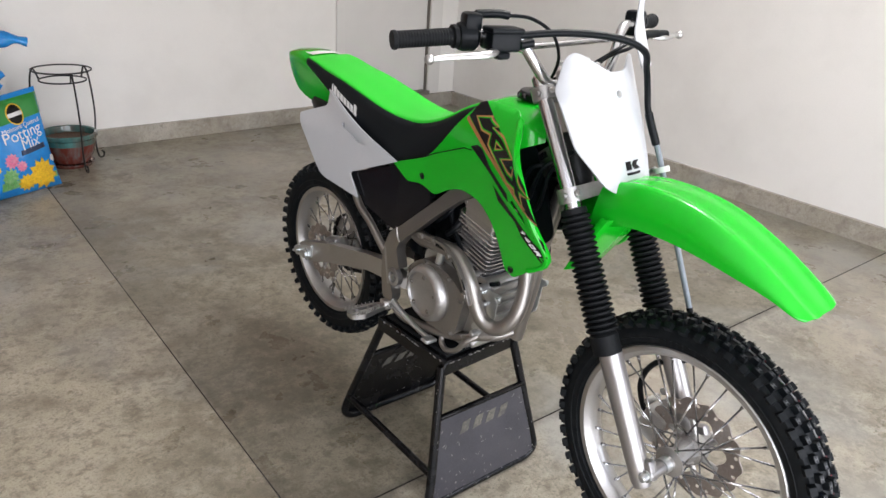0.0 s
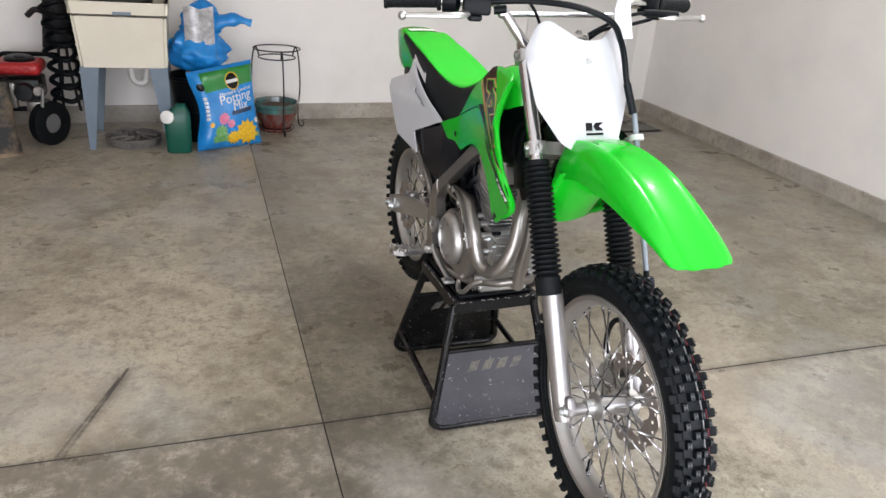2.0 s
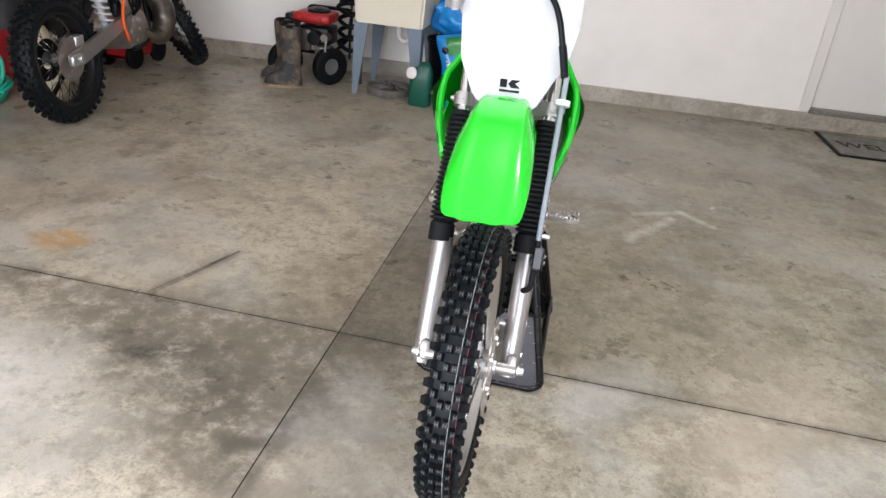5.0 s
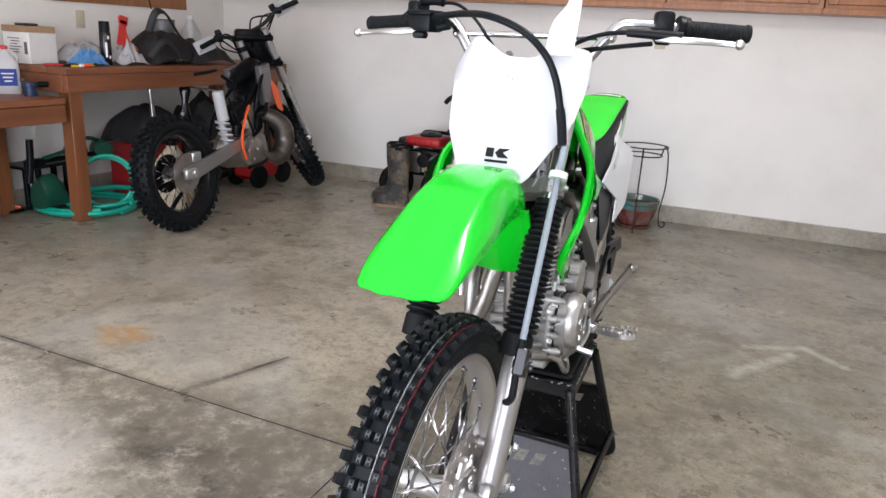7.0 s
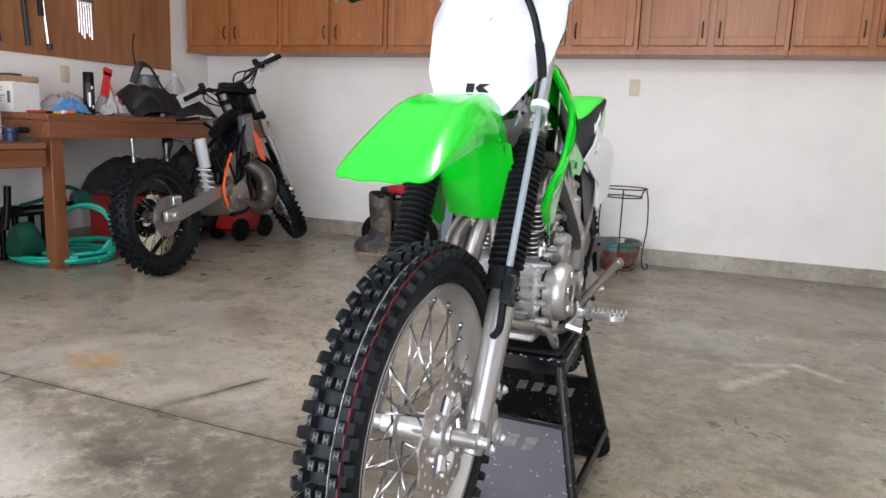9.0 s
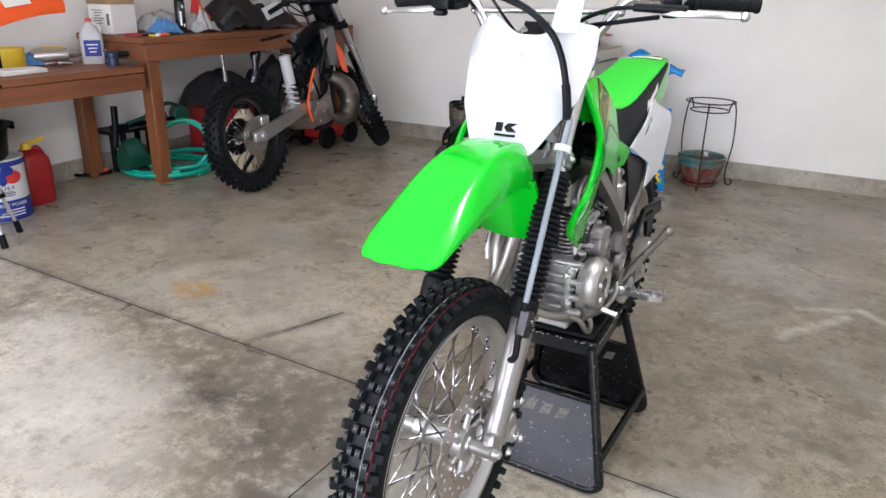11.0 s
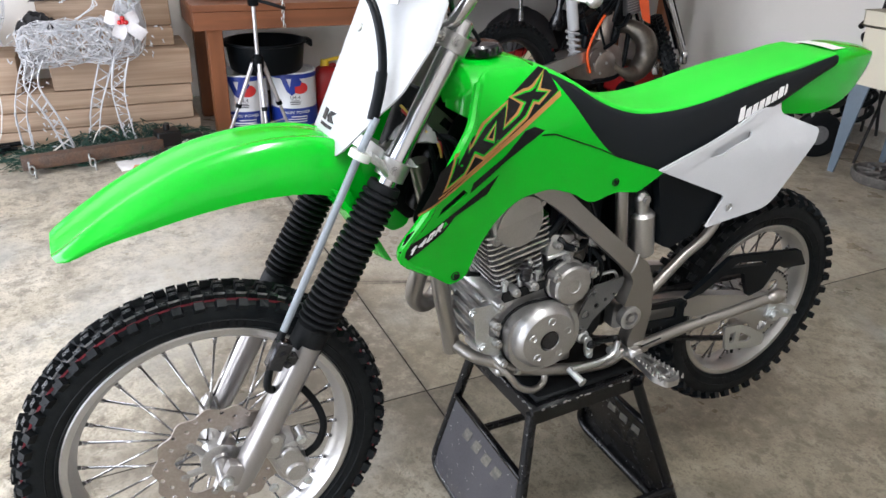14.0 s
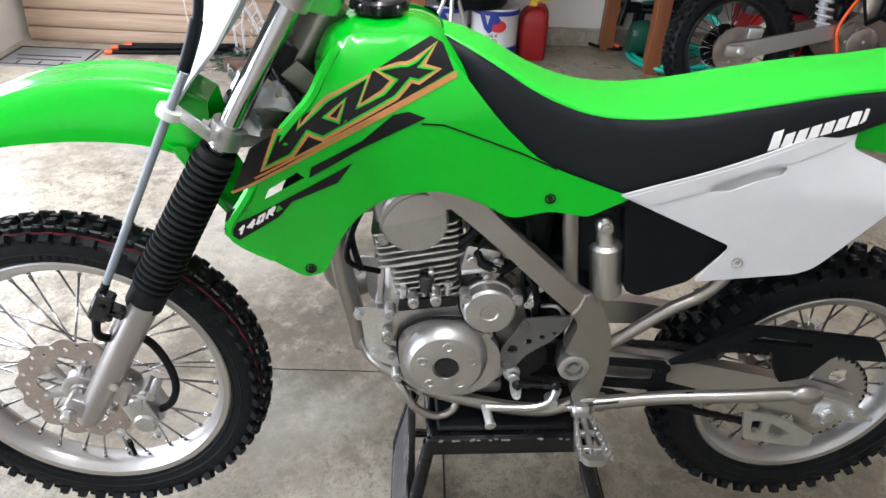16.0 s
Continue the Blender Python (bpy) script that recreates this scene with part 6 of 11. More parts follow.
for sg in (1, -1):
    bm = bmesh.new()
    sheet(bm, [[(-0.285, 1.025), (-0.262, 1.045), (-0.150, 0.950), (-0.172, 0.925)]], lambda a, b, d, sg=sg: P(sg * (0.045 - d), a, b), 0.012, 1.0, 0)
    rail = part("head_rail", bm, SILVER, bike, "silver frame rail behind the steering head")
    bm = bmesh.new()
    sheet(bm, [[(-0.246, 1.006), (-0.236, 1.016), (-0.186, 0.974), (-0.196, 0.964)]], lambda a, b, d, sg=sg: P(sg * (0.0465 - d), a, b), 0.001, 1.0, 0)
    part("data_label", bm, DECAL_BLACK, rail)
    bm = bmesh.new()
    box(bm, P(sg * 0.035, -0.215, 0.875), (0.05, 0.07, 0.12), 0.012, rotx(-18), 2)
    part("wiring_box", bm, BLACK, bike)
    for k in range(3):
        bm = bmesh.new()
        tube(bm, [P(sg * (0.03 + 0.012 * k), -0.30 + 0.02 * k, 1.03 - 0.02 * k), P(sg * (0.06 + 0.008 * k), -0.27 + 0.02 * k, 0.98), P(sg * 0.06, -0.25 + 0.03 * k, 0.90), P(sg * 0.04, -0.20, 0.84)], 0.005, 8)
        part("cable", bm, BLACK, bike)
# clear shipping film left round the yoke, and a coloured loom
for c_, sz, sd in ((P(0.060, -0.300, 0.985), (0.05, 0.07, 0.035), 71), (P(0.075, -0.335, 0.955), (0.05, 0.05, 0.03), 72)):
    bm = bmesh.new()
    crumple(bm, c_, sz, sd, n=9, rough=0.8, freq=4.0)
    part("shipping_film", bm, SHRINK, bike, "crinkled clear plastic film")
for k, m in enumerate((YELLOW_WIRE, RED, BLACK)):
    bm = bmesh.new()
    tube(bm, [P(0.050 + 0.004 * k, -0.318, 1.045 - 0.006 * k), P(0.072, -0.290, 1.010 - 0.008 * k), P(0.070, -0.262 + 0.004 * k, 0.985), P(0.066, -0.250, 0.955)], 0.0024, 6, 5)
    part("wire", bm, m, bike)
# gear side details
bm = bmesh.new()
sheet(bm, [rounded([(0.050, 0.562), (0.064, 0.604), (0.090, 0.648), (0.166, 0.655), (0.162, 0.634), (0.138, 0.603), (0.098, 0.572), (0.082, 0.545), (0.062, 0.540)], 0.007), circle(0.075, 0.585, 0.0090, 14), circle(0.100, 0.601, 0.0066, 12), circle(0.122, 0.611, 0.0048, 10), circle(0.141, 0.619, 0.0036, 10)],
      lambda a, b, d: P(0.101 - d, a, b), 0.005, 1.0, 0)
for y, z in ((0.090, 0.634), (0.066, 0.553)):
    bolt(bm, P(0.101, y, z), (1, 0, 0), 0.0055, 0.006)
part("sprocket_guard", bm, GUARD_GREY, bike, "drilled grey sprocket guard")
bm = bmesh.new()
cyl(bm, P(-0.02, 0.064, 0.696), P(0.060, 0.062, 0.700), 0.031, n=24, chamfer=0.006), cyl(bm, P(0.058, 0.062, 0.700), P(0.068, 0.062, 0.700), 0.014, n=16, chamfer=0.002)
tube(bm, [P(0.040, 0.050, 0.726), P(0.062, 0.058, 0.742), P(0.070, 0.076, 0.738), P(0.064, 0.092, 0.712)], 0.0075, 10, 5)
for y, z in ((0.036, 0.712), (0.082, 0.678)):
    bolt(bm, P(0.060, y, z), (1, 0, 0), 0.0055, 0.006)
part("starter_body", bm, CASE_GREY, bike, "grey cast starter body behind the cylinder")
bm = bmesh.new()
cyl(bm, P(0.074, -0.018, 0.722), P(0.080, 0.026, 0.733), 0.0050, n=12, chamfer=0.001), cyl(bm, P(0.079, 0.020, 0.7315), P(0.080, 0.030, 0.734), 0.0075, n=6)
part("oil_union", bm, ZINC, bike)
# bracket, clips and loom in the gap before the spar
bm = bmesh.new()
sheet(bm, [rounded([(0.088, 0.660), (0.096, 0.694), (0.128, 0.716), (0.135, 0.708), (0.108, 0.688), (0.102, 0.658)], 0.004)], lambda a, b, d: P(0.086 - d, a, b), 0.004, 1.0, 0)
bolt(bm, P(0.086, 0.095, 0.668), (1, 0, 0), 0.005, 0.006), bolt(bm, P(0.086, 0.128, 0.710), (1, 0, 0), 0.005, 0.006)
part("loom_bracket", bm, ZINC, bike)
for pts, r, m in (([(0.078, 0.020, 0.790), (0.088, 0.050, 0.766), (0.086, 0.086, 0.750), (0.080, 0.120, 0.700)], 0.0042, BLACK), ([(0.074, 0.060, 0.770), (0.086, 0.092, 0.742), (0.088, 0.128, 0.690), (0.080, 0.140, 0.640)], 0.0034, BLACK),
                  ([(0.070, 0.046, 0.772), (0.082, 0.064, 0.758), (0.080, 0.090, 0.764)], 0.0062, CASE_GREY), ([(0.080, 0.118, 0.660), (0.092, 0.140, 0.668), (0.090, 0.155, 0.650)], 0.0034, ZINC)):
    bm = bmesh.new()
    tube(bm, [P(*q) for q in pts], r, 8, 5)
    part("cable", bm, m, bike)
for y, z, r in ((0.052, 0.764, 0.011), (0.088, 0.738, 0.008), (0.112, 0.722, 0.007)):
    bm = bmesh.new()
    cyl(bm, P(0.060, y, z), P(0.084, y, z), r, n=14, chamfer=0.002), bolt(bm, P(0.084, y, z), (1, 0, 0), 0.005, 0.006)
    part("fitting", bm, CASE_GREY, bike)
bm = bmesh.new()
cyl(bm, E(0.06, 0.122, 0.531), E(0.070, 0.122, 0.531), 0.040, n=24), cyl(bm, E(0.08, 0.108, 0.535), E(0.09, 0.108, 0.535), 0.014, n=14)
part("front_sprocket", bm, DARK_METAL, bike)
bm = bmesh.new()
cyl(bm, P(0.060, 0.080, 0.526), P(0.100, 0.080, 0.528), 0.0145, n=16, chamfer=0.003), cyl(bm, P(0.098, 0.080, 0.528), P(0.112, 0.080, 0.529), 0.009, n=14, chamfer=0.002)
sheet(bm, [rounded([(0.074, 0.534), (0.090, 0.534), (0.098, 0.498), (0.096, 0.484), (0.084, 0.484), (0.078, 0.500)], 0.004)], lambda a, b, d: P(0.112 - d, a, b), 0.007, 1.0, 0)
for y, z in ((0.089, 0.508), (0.090, 0.490)):
    bolt(bm, P(0.112, y, z), (1, 0, 0), 0.005, 0.005)
part("shift_arm", bm, ZINC, bike, "zinc-plated clamp arm on the gear shaft")
bm = bmesh.new()
cyl(bm, P(0.114, 0.092, 0.518), P(0.114, 0.150, 0.514), 0.0040, n=10)
for y, z in ((0.088, 0.518), (0.154, 0.514)):
    sphere(bm, P(0.114, y, z), 0.0095, 12, (0.8, 1, 1)), cyl(bm, P(0.104, y, z), P(0.124, y, z), 0.0045, n=10)
for y in (0.104, 0.138):
    cyl(bm, P(0.114, y - 0.005, 0.517), P(0.114, y + 0.005, 0.516), 0.0062, n=6)
part("gear_linkage", bm, DARK_METAL, bike)
bm = bmesh.new()
tube(bm, [P(0.118, 0.158, 0.512), P(0.122, 0.150, 0.490), P(0.124, 0.132, 0.478), P(0.124, 0.098, 0.473), P(0.124, 0.034, 0.476)], 0.0070, 10, 5, flat=1.5)
cyl(bm, P(0.116, 0.036, 0.474), P(0.158, 0.042, 0.464), 0.0080, n=14, chamfer=0.002), cyl(bm, P(0.154, 0.0415, 0.465), P(0.158, 0.042, 0.464), 0.0100, n=14, chamfer=0.001), cyl(bm, P(0.104, 0.150, 0.484), P(0.130, 0.150, 0.484), 0.0105, n=14, chamfer=0.002)
part("gear_lever", bm, ZINC, bike, "zinc-plated gear lever")
for sg in (1, -1):
    bm = bmesh.new()
    y0, z0 = (0.195, 0.468)
    sheet(bm, [rounded([(0.135, 0.190), (0.215, 0.172), (0.248, 0.185), (0.248, 0.218), (0.215, 0.232), (0.135, 0.214)], 0.010), rounded([(0.15, 0.192), (0.23, 0.183), (0.238, 0.20), (0.23, 0.218), (0.15, 0.21)], 0.006)],
          lambda a, b, d, sg=sg: P(sg * a, b, z0 + 0.03 * (a - 0.13) - d + 0.008), 0.014, 1.0, 0)
    for a in (0.16, 0.172, 0.184, 0.196, 0.208, 0.220, 0.232, 0.244):
        for b0 in (0.186 - (a - 0.16) * 0.12, 0.216 + (a - 0.16) * 0.12):
            cyl(bm, P(sg * a, b0, z0 + 0.03 * (a - 0.13) + 0.006), P(sg * a, b0, z0 + 0.03 * (a - 0.13) + 0.0165), 0.0032, 0.0012, 6)
    box(bm, P(sg * 0.185, y0 + 0.006, z0 + 0.002), (0.11, 0.010, 0.010), 0.002), box(bm, P(sg * 0.215, y0 + 0.006, z0 + 0.003), (0.010, 0.040, 0.009), 0.002), box(bm, P(sg * 0.180, y0 + 0.006, z0 + 0.002), (0.010, 0.030, 0.009), 0.002)
    box(bm, P(sg * 0.120, y0 + 0.006, z0 + 0.004), (0.04, 0.03, 0.026), 0.005)
    cyl(bm, P(sg * 0.125, y0 - 0.018, z0 + 0.006), P(sg * 0.125, y0 + 0.03, z0 + 0.006), 0.006, n=10)
    part("footpeg", bm, POLISHED, bike, "serrated metal footpeg")
# --- right side: clutch cover, kick-start boss, exhaust ---
bm = bmesh.new()
sheet(bm, [rounded([(-0.095, 0.610), (-0.030, 0.654), (0.070, 0.662), (0.140, 0.610), (0.132, 0.530), (0.070, 0.482), (-0.060, 0.482)], 0.03)], lambda a, b, d: P(-0.108 + d, a, b), 0.036, 1.0, 0)
lathe(bm, [(0, 0.078), (0.008, 0.077), (0.012, 0.070), (0.012, 0)], P(-0.106, 0.040, 0.574), (-1, 0, 0), 40)
for k in range(5):
    q = 2 * math.pi * k / 5 + 0.4
    bolt(bm, P(-0.128, 0.046 + 0.048 * math.cos(q), 0.572 + 0.048 * math.sin(q)), (-1, 0, 0), 0.0045, 0.004)
for y, z in ((-0.078, 0.60), (-0.03, 0.640), (0.06, 0.648), (0.122, 0.605), (0.118, 0.54), (0.06, 0.494), (-0.05, 0.494)):
    bolt(bm, P(-0.108, y, z), (-1, 0, 0), 0.006, 0.008)
clutch = part("clutch_cover", bm, CASE_GREY, crank, "grey-brown cast clutch cover")
bm = bmesh.new()
lathe(bm, [(0.006, 0.0775), (0.020, 0.0735), (0.027, 0.066), (0.029, 0.060), (0.020, 0.058)], P(-0.106, 0.040, 0.574), (-1, 0, 0), 48)
lathe(bm, [(0.022, 0.0), (0.022, 0.060), (0.020, 0.062)], P(-0.106, 0.040, 0.574), (-1, 0, 0), 40)
part("cover_rim", bm, ALLOY, clutch, "bright bevelled rim")
bm = bmesh.new()
cyl(bm, P(-0.092, 0.030, 0.655), P(-0.092, 0.018, 0.700), 0.011, n=14, chamfer=0.002), cyl(bm, P(-0.092, 0.018, 0.700), P(-0.092, 0.014, 0.714), 0.007, n=12)
part("clutch_arm_boss", bm, ZINC, clutch)
bm = bmesh.new()
for k in range(6):
    box(bm, E(-0.09 + 0.008 * k, 0.0, 0.468), (0.003, 0.16, 0.016), 0.001)
box(bm, E(0, 0.0, 0.466), (0.15, 0.18, 0.024), 0.006)
part("sump_ribs", bm, ALLOY, crank)
bm = bmesh.new()
tube(bm, [P(-0.01, -0.150, 0.805), P(-0.020, -0.196, 0.788), P(-0.038, -0.220, 0.735), P(-0.052, -0.232, 0.670), P(-0.070, -0.232, 0.622), P(-0.086, -0.216, 0.588), P(-0.097, -0.190, 0.574), P(-0.109, -0.162, 0.585), P(-0.116, -0.143, 0.617), P(-0.121, -0.126, 0.666), P(-0.121, -0.098, 0.701), P(-0.115, -0.050, 0.722), P(-0.105, 0.026, 0.714), P(-0.093, 0.110, 0.702), P(-0.078, 0.185, 0.720)], 0.0185, 16, 6)
part("exhaust_header", bm, SILVER, bike, "silver looped exhaust header pipe")
bm = bmesh.new()
tube(bm, [P(-0.137, -0.140, 0.628), P(-0.143, -0.124, 0.674), P(-0.141, -0.092, 0.712), P(-0.134, -0.040, 0.736), P(-0.123, 0.026, 0.729), P(-0.113, 0.085, 0.718)], 0.014, 10, 6, flat=0.5)
for p in ((-0.150, -0.134, 0.650), (-0.148, -0.066, 0.727), (-0.134, 0.010, 0.737), (-0.128, 0.060, 0.728)):
    bolt(bm, P(*p), (-1, 0, 0), 0.007, 0.005)
shield = part("exhaust_heat_shield", bm, SILVER, bike, "slotted silver heat shield")
for (y0, z0), (y1, z1), so in (((-0.136, 0.668), (-0.122, 0.690), 0.151), ((-0.112, 0.700), (-0.085, 0.720), 0.1495), ((-0.045, 0.735), (-0.012, 0.736), 0.141)):
    bm = bmesh.new()
    tube(bm, [P(-so, y0, z0), P(-so, y1, z1)], 0.0042, 8, flat=0.6)
    part("shield_slot", bm, DARK_METAL, shield)
bm = bmesh.new()
lathe(bm, [(0, 0), (0, 0.030), (0.02, 0.040), (0.30, 0.040), (0.40, 0.036), (0.44, 0.025), (0.47, 0.016), (0.47, 0)], P(-0.058, 0.22, 0.80), (-0.06, 1, 0.32), 24)
part("silencer", bm, DARK_METAL, bike, "dark exhaust silencer under the tail")
bm = bmesh.new()
tube(bm, [P(-0.112, 0.19, 0.485), P(-0.118, 0.14, 0.472), P(-0.12, 0.08, 0.458), P(-0.122, 0.02, 0.452)], 0.007, 10, 5), box(bm, P(-0.126, 0.01, 0.452), (0.035, 0.03, 0.01), 0.003)
part("brake_pedal", bm, ZINC, bike, "zinc-plated rear brake pedal")
bm = bmesh.new()
cyl(bm, P(-0.108, 0.205, 0.53), P(-0.108, 0.225, 0.64), 0.013, n=14, chamfer=0.003), box(bm, P(-0.108, 0.215, 0.58), (0.02, 0.03, 0.03), 0.004)
part("rear_master_cylinder", bm, ALLOY, bike)
bm = bmesh.new()
box(bm, RW + D(-0.062, -0.088, 0.055), (0.042, 0.065, 0.06), 0.012, rotx(-15), 2), cyl(bm, RW + D(-0.08, -0.095, 0.06), RW + D(-0.098, -0.095, 0.06), 0.018, n=16, chamfer=0.003), box(bm, RW + D(-0.062, -0.05, 0.02), (0.014, 0.09, 0.035), 0.005, rotx(-20))
part("rear_caliper", bm, ALLOY, bike, "rear brake caliper")

# --- shock, swingarm, chain ---
bm = bmesh.new()
cyl(bm, P(0.078, 0.205, 0.785), P(0.078, 0.222, 0.686), 0.0265, n=24, chamfer=0.006), cyl(bm, P(0.078, 0.206, 0.782), P(0.078, 0.198, 0.815), 0.015, n=16), sphere(bm, P(0.078, 0.198, 0.815), 0.016, 14)
bolt(bm, P(0.092, 0.198, 0.815), (1, 0, 0), 0.007, 0.006)
part("shock_reservoir", bm, POLISHED, bike, "bright alloy shock reservoir")
bm = bmesh.new()
tube(bm, [P(0.0 + 0.036 * math.cos(k * 0.8), 0.185 + 0.036 * math.sin(k * 0.8), 0.83 - k * 0.0042) for k in range(48)], 0.0055, 8, 1)
part("shock_spring", bm, DARK_METAL, bike)
bm = bmesh.new()
cyl(bm, P(0, 0.18, 0.87), P(0, 0.19, 0.60), 0.016, n=14)
part("shock_body", bm, DARK_METAL, bike)
SW = rounded([(0.165, 0.580), (0.33, 0.566), (0.50, 0.534), (0.63, 0.496), (0.672, 0.480), (0.672, 0.440), (0.62, 0.430), (0.50, 0.470), (0.33, 0.515), (0.165, 0.520)], 0.012)
for sg in (1, -1):
    bm = bmesh.new()
    sheet(bm, [SW], lambda a, b, d, sg=sg: P(sg * (0.088 + 0.012 * min(1, max(0, (a - 0.2) / 0.3)) - d), *back(a, b)), 0.026, 0.1, 2)
    part("swingarm", bm, POLISHED, bike, "satin alloy swingarm")
    bm = bmesh.new()
    sheet(bm, [rounded([(0.600, 0.492), (0.690, 0.462), (0.700, 0.445), (0.685, 0.43), (0.600, 0.448)], 0.006)], lambda a, b, d, sg=sg: P(sg * (0.106 - d), *back(a, b)), 0.006, 1.0, 0)
    bolt(bm, P(sg * 0.106, *back(0.622, 0.455)), (sg, 0, 0), 0.014, 0.014), bolt(bm, P(sg * 0.106, *back(0.668, 0.452)), (sg, 0, 0), 0.006, 0.012), tube(bm, [P(sg * 0.098, *back(0.64, 0.448)), P(sg * 0.098, *back(0.715, 0.432))], 0.004, 8)
    part("chain_adjuster", bm, ZINC, bike)
bm = bmesh.new()
cyl(bm, RW + D(-0.118, 0, 0), RW + D(0.118, 0, 0), 0.008, n=12)
part("rear_axle", bm, ZINC, bike)
bm = bmesh.new()
sheet(bm, [rounded([(0.345, 0.560), (0.400, 0.596), (0.466, 0.640), (0.520, 0.636), (0.705, 0.612), (0.738, 0.566), (0.660, 0.572), (0.637, 0.584), (0.600, 0.530), (0.553, 0.520), (0.532, 0.560), (0.520, 0.590), (0.450, 0.598), (0.395, 0.566)], 0.006),
           [(0.470, 0.612), (0.492, 0.622), (0.588, 0.607), (0.588, 0.599)]], lambda a, b, d: P(0.112 - d, a, b), 0.012, 0.08, 2)
part("chain_guard", bm, BLACK, bike, "black plastic chain guard")
bm = bmesh.new()
sheet(bm, [rounded([(0.195, 0.576), (0.33, 0.568), (0.335, 0.506), (0.195, 0.516)], 0.008), rounded([(0.232, 0.561), (0.312, 0.555), (0.312, 0.524), (0.232, 0.530)], 0.006)], lambda a, b, d: P(0.112 - d, *back(a, b)), 0.008, 0.08, 2)
bolt(bm, P(0.112, *back(0.325, 0.556)), (1, 0, 0), 0.008, 0.004)
part("chain_slider", bm, BLACK, bike)
bm = bmesh.new()
teeth = [((0.100 + 0.004 * math.cos(44 * a)) * math.cos(a), (0.100 + 0.004 * math.cos(44 * a)) * math.sin(a)) for a in [2 * math.pi * i / 176 for i in range(176)]]
slots = [circle(0.066 * math.cos(2 * math.pi * k / 6), 0.066 * math.sin(2 * math.pi * k / 6), 0.018, 12) for k in range(6)]
sheet(bm, [teeth, circle(0, 0, 0.034, 20)] + slots, lambda a, b, d: RW + D(0.064 - d, a, b), 0.005, 1.0, 0)
part("rear_sprocket", bm, POLISHED, bike, "bright alloy rear sprocket")
# chain, link by link along both runs and round the sprocket
path = [(0.108 + 0.042 * math.cos(a), 0.540 + 0.042 * math.sin(a)) for a in [math.radians(255 - 15 * k) for k in range(11)]]
path += [(0.662 + 0.102 * math.cos(a), 0.440 + 0.102 * math.sin(a)) for a in [math.radians(80 - 10 * k) for k in range(17)]]
bm = bmesh.new()
pts = [Vector(p) for p in path] + [Vector(path[0])]
dist, k = 0.0, 0
for a, b in zip(pts, pts[1:]):
    d, ln = (b - a).normalized(), (b - a).length
    while dist <= ln:
        p = a + d * dist
        ang = math.degrees(math.atan2(d.y, d.x))
        box(bm, P(0.0615, p.x, p.y), (0.010 if k % 2 else 0.0135, 0.0135, 0.0085), 0.0, rotx(ang))
        dist += 0.0127
        k += 1
    dist -= ln
part("chain", bm, DARK_METAL, bike, "dark steel drive chain", kind="stuff")
bm = bmesh.new()
sheet(bm, [rounded([(0.455, 0.478), (0.50, 0.474), (0.545, 0.452), (0.595, 0.420), (0.595, 0.392), (0.56, 0.392), (0.47, 0.408)], 0.008), rounded([(0.475, 0.455), (0.495, 0.455), (0.495, 0.425), (0.48, 0.425)], 0.005), rounded([(0.51, 0.45), (0.55, 0.425), (0.54, 0.415), (0.51, 0.42)], 0.004)], lambda a, b, d: P(0.094 - d, *back(a + 0.035, b - 0.036)), 0.006, 1.0, 0)
part("chain_guide", bm, ZINC, bike, "pale metal chain guide")
# side stand folded up along the swingarm
bm = bmesh.new()
tube(bm, [P(0.118, 0.225, 0.478), P(0.128, 0.34, 0.500), P(0.152, 0.45, 0.526), P(0.170, 0.545, 0.548)], 0.0120, 12, 4)
sphere(bm, P(0.176, 0.562, 0.552), 0.020, 14, (0.8, 1.4, 0.9)), box(bm, P(0.112, 0.225, 0.476), (0.026, 0.05, 0.034), 0.006), bolt(bm, P(0.126, 0.215, 0.474), (1, 0, 0), 0.009, 0.008)
part("side_stand", bm, SILVER, bike, "silver side stand folded up")
bm = bmesh.new()
tube(bm, [P(0.124 + 0.0045 * math.cos(k * 1.3), 0.262 + k * 0.0019, 0.476 + k * 0.00036 + 0.0045 * math.sin(k * 1.3)) for k in range(60)], 0.0013, 6, 1), tube(bm, [P(0.138, 0.262, 0.5), P(0.13, 0.215, 0.486)], 0.002, 6), tube(bm, [P(0.138, 0.376, 0.521), P(0.138, 0.41, 0.523)], 0.002, 6)
part("stand_spring", bm, DARK_METAL, bike)

# ---- work stand ----
stand = thing("work_stand", (0.50, 0.14, 0.0), "scuffed black steel motorcycle work stand with pressed end plates", "stand")
TOP = 0.418
bm = bmesh.new()
yawm = rotz(3.0)
box(bm, (0.498, 0.085, TOP - 0.012), (0.262, 0.29, 0.022), 0.004, yawm)
box(bm, (0.498, -0.056, TOP - 0.022), (0.262, 0.012, 0.040), 0.003, yawm), box(bm, (0.498, 0.226, TOP - 0.022), (0.262, 0.012, 0.040), 0.003, yawm)
for sg in (1, -1):
    box(bm, (0.498 + sg * 0.128, 0.085, TOP - 0.022), (0.012, 0.29, 0.040), 0.003, yawm)
part("platform", bm, STAND_BLACK, stand, "black steel platform with a rubber pad")
bm = bmesh.new()
box(bm, (0.498, 0.085, TOP + 0.004), (0.235, 0.262, 0.012), 0.004, yawm)
part("pad", bm, RUBBER, stand)
ends = ((-0.052, -0.112, 0.305, 0.706, 1), (0.218, 0.338, 0.312, 0.698, -1))
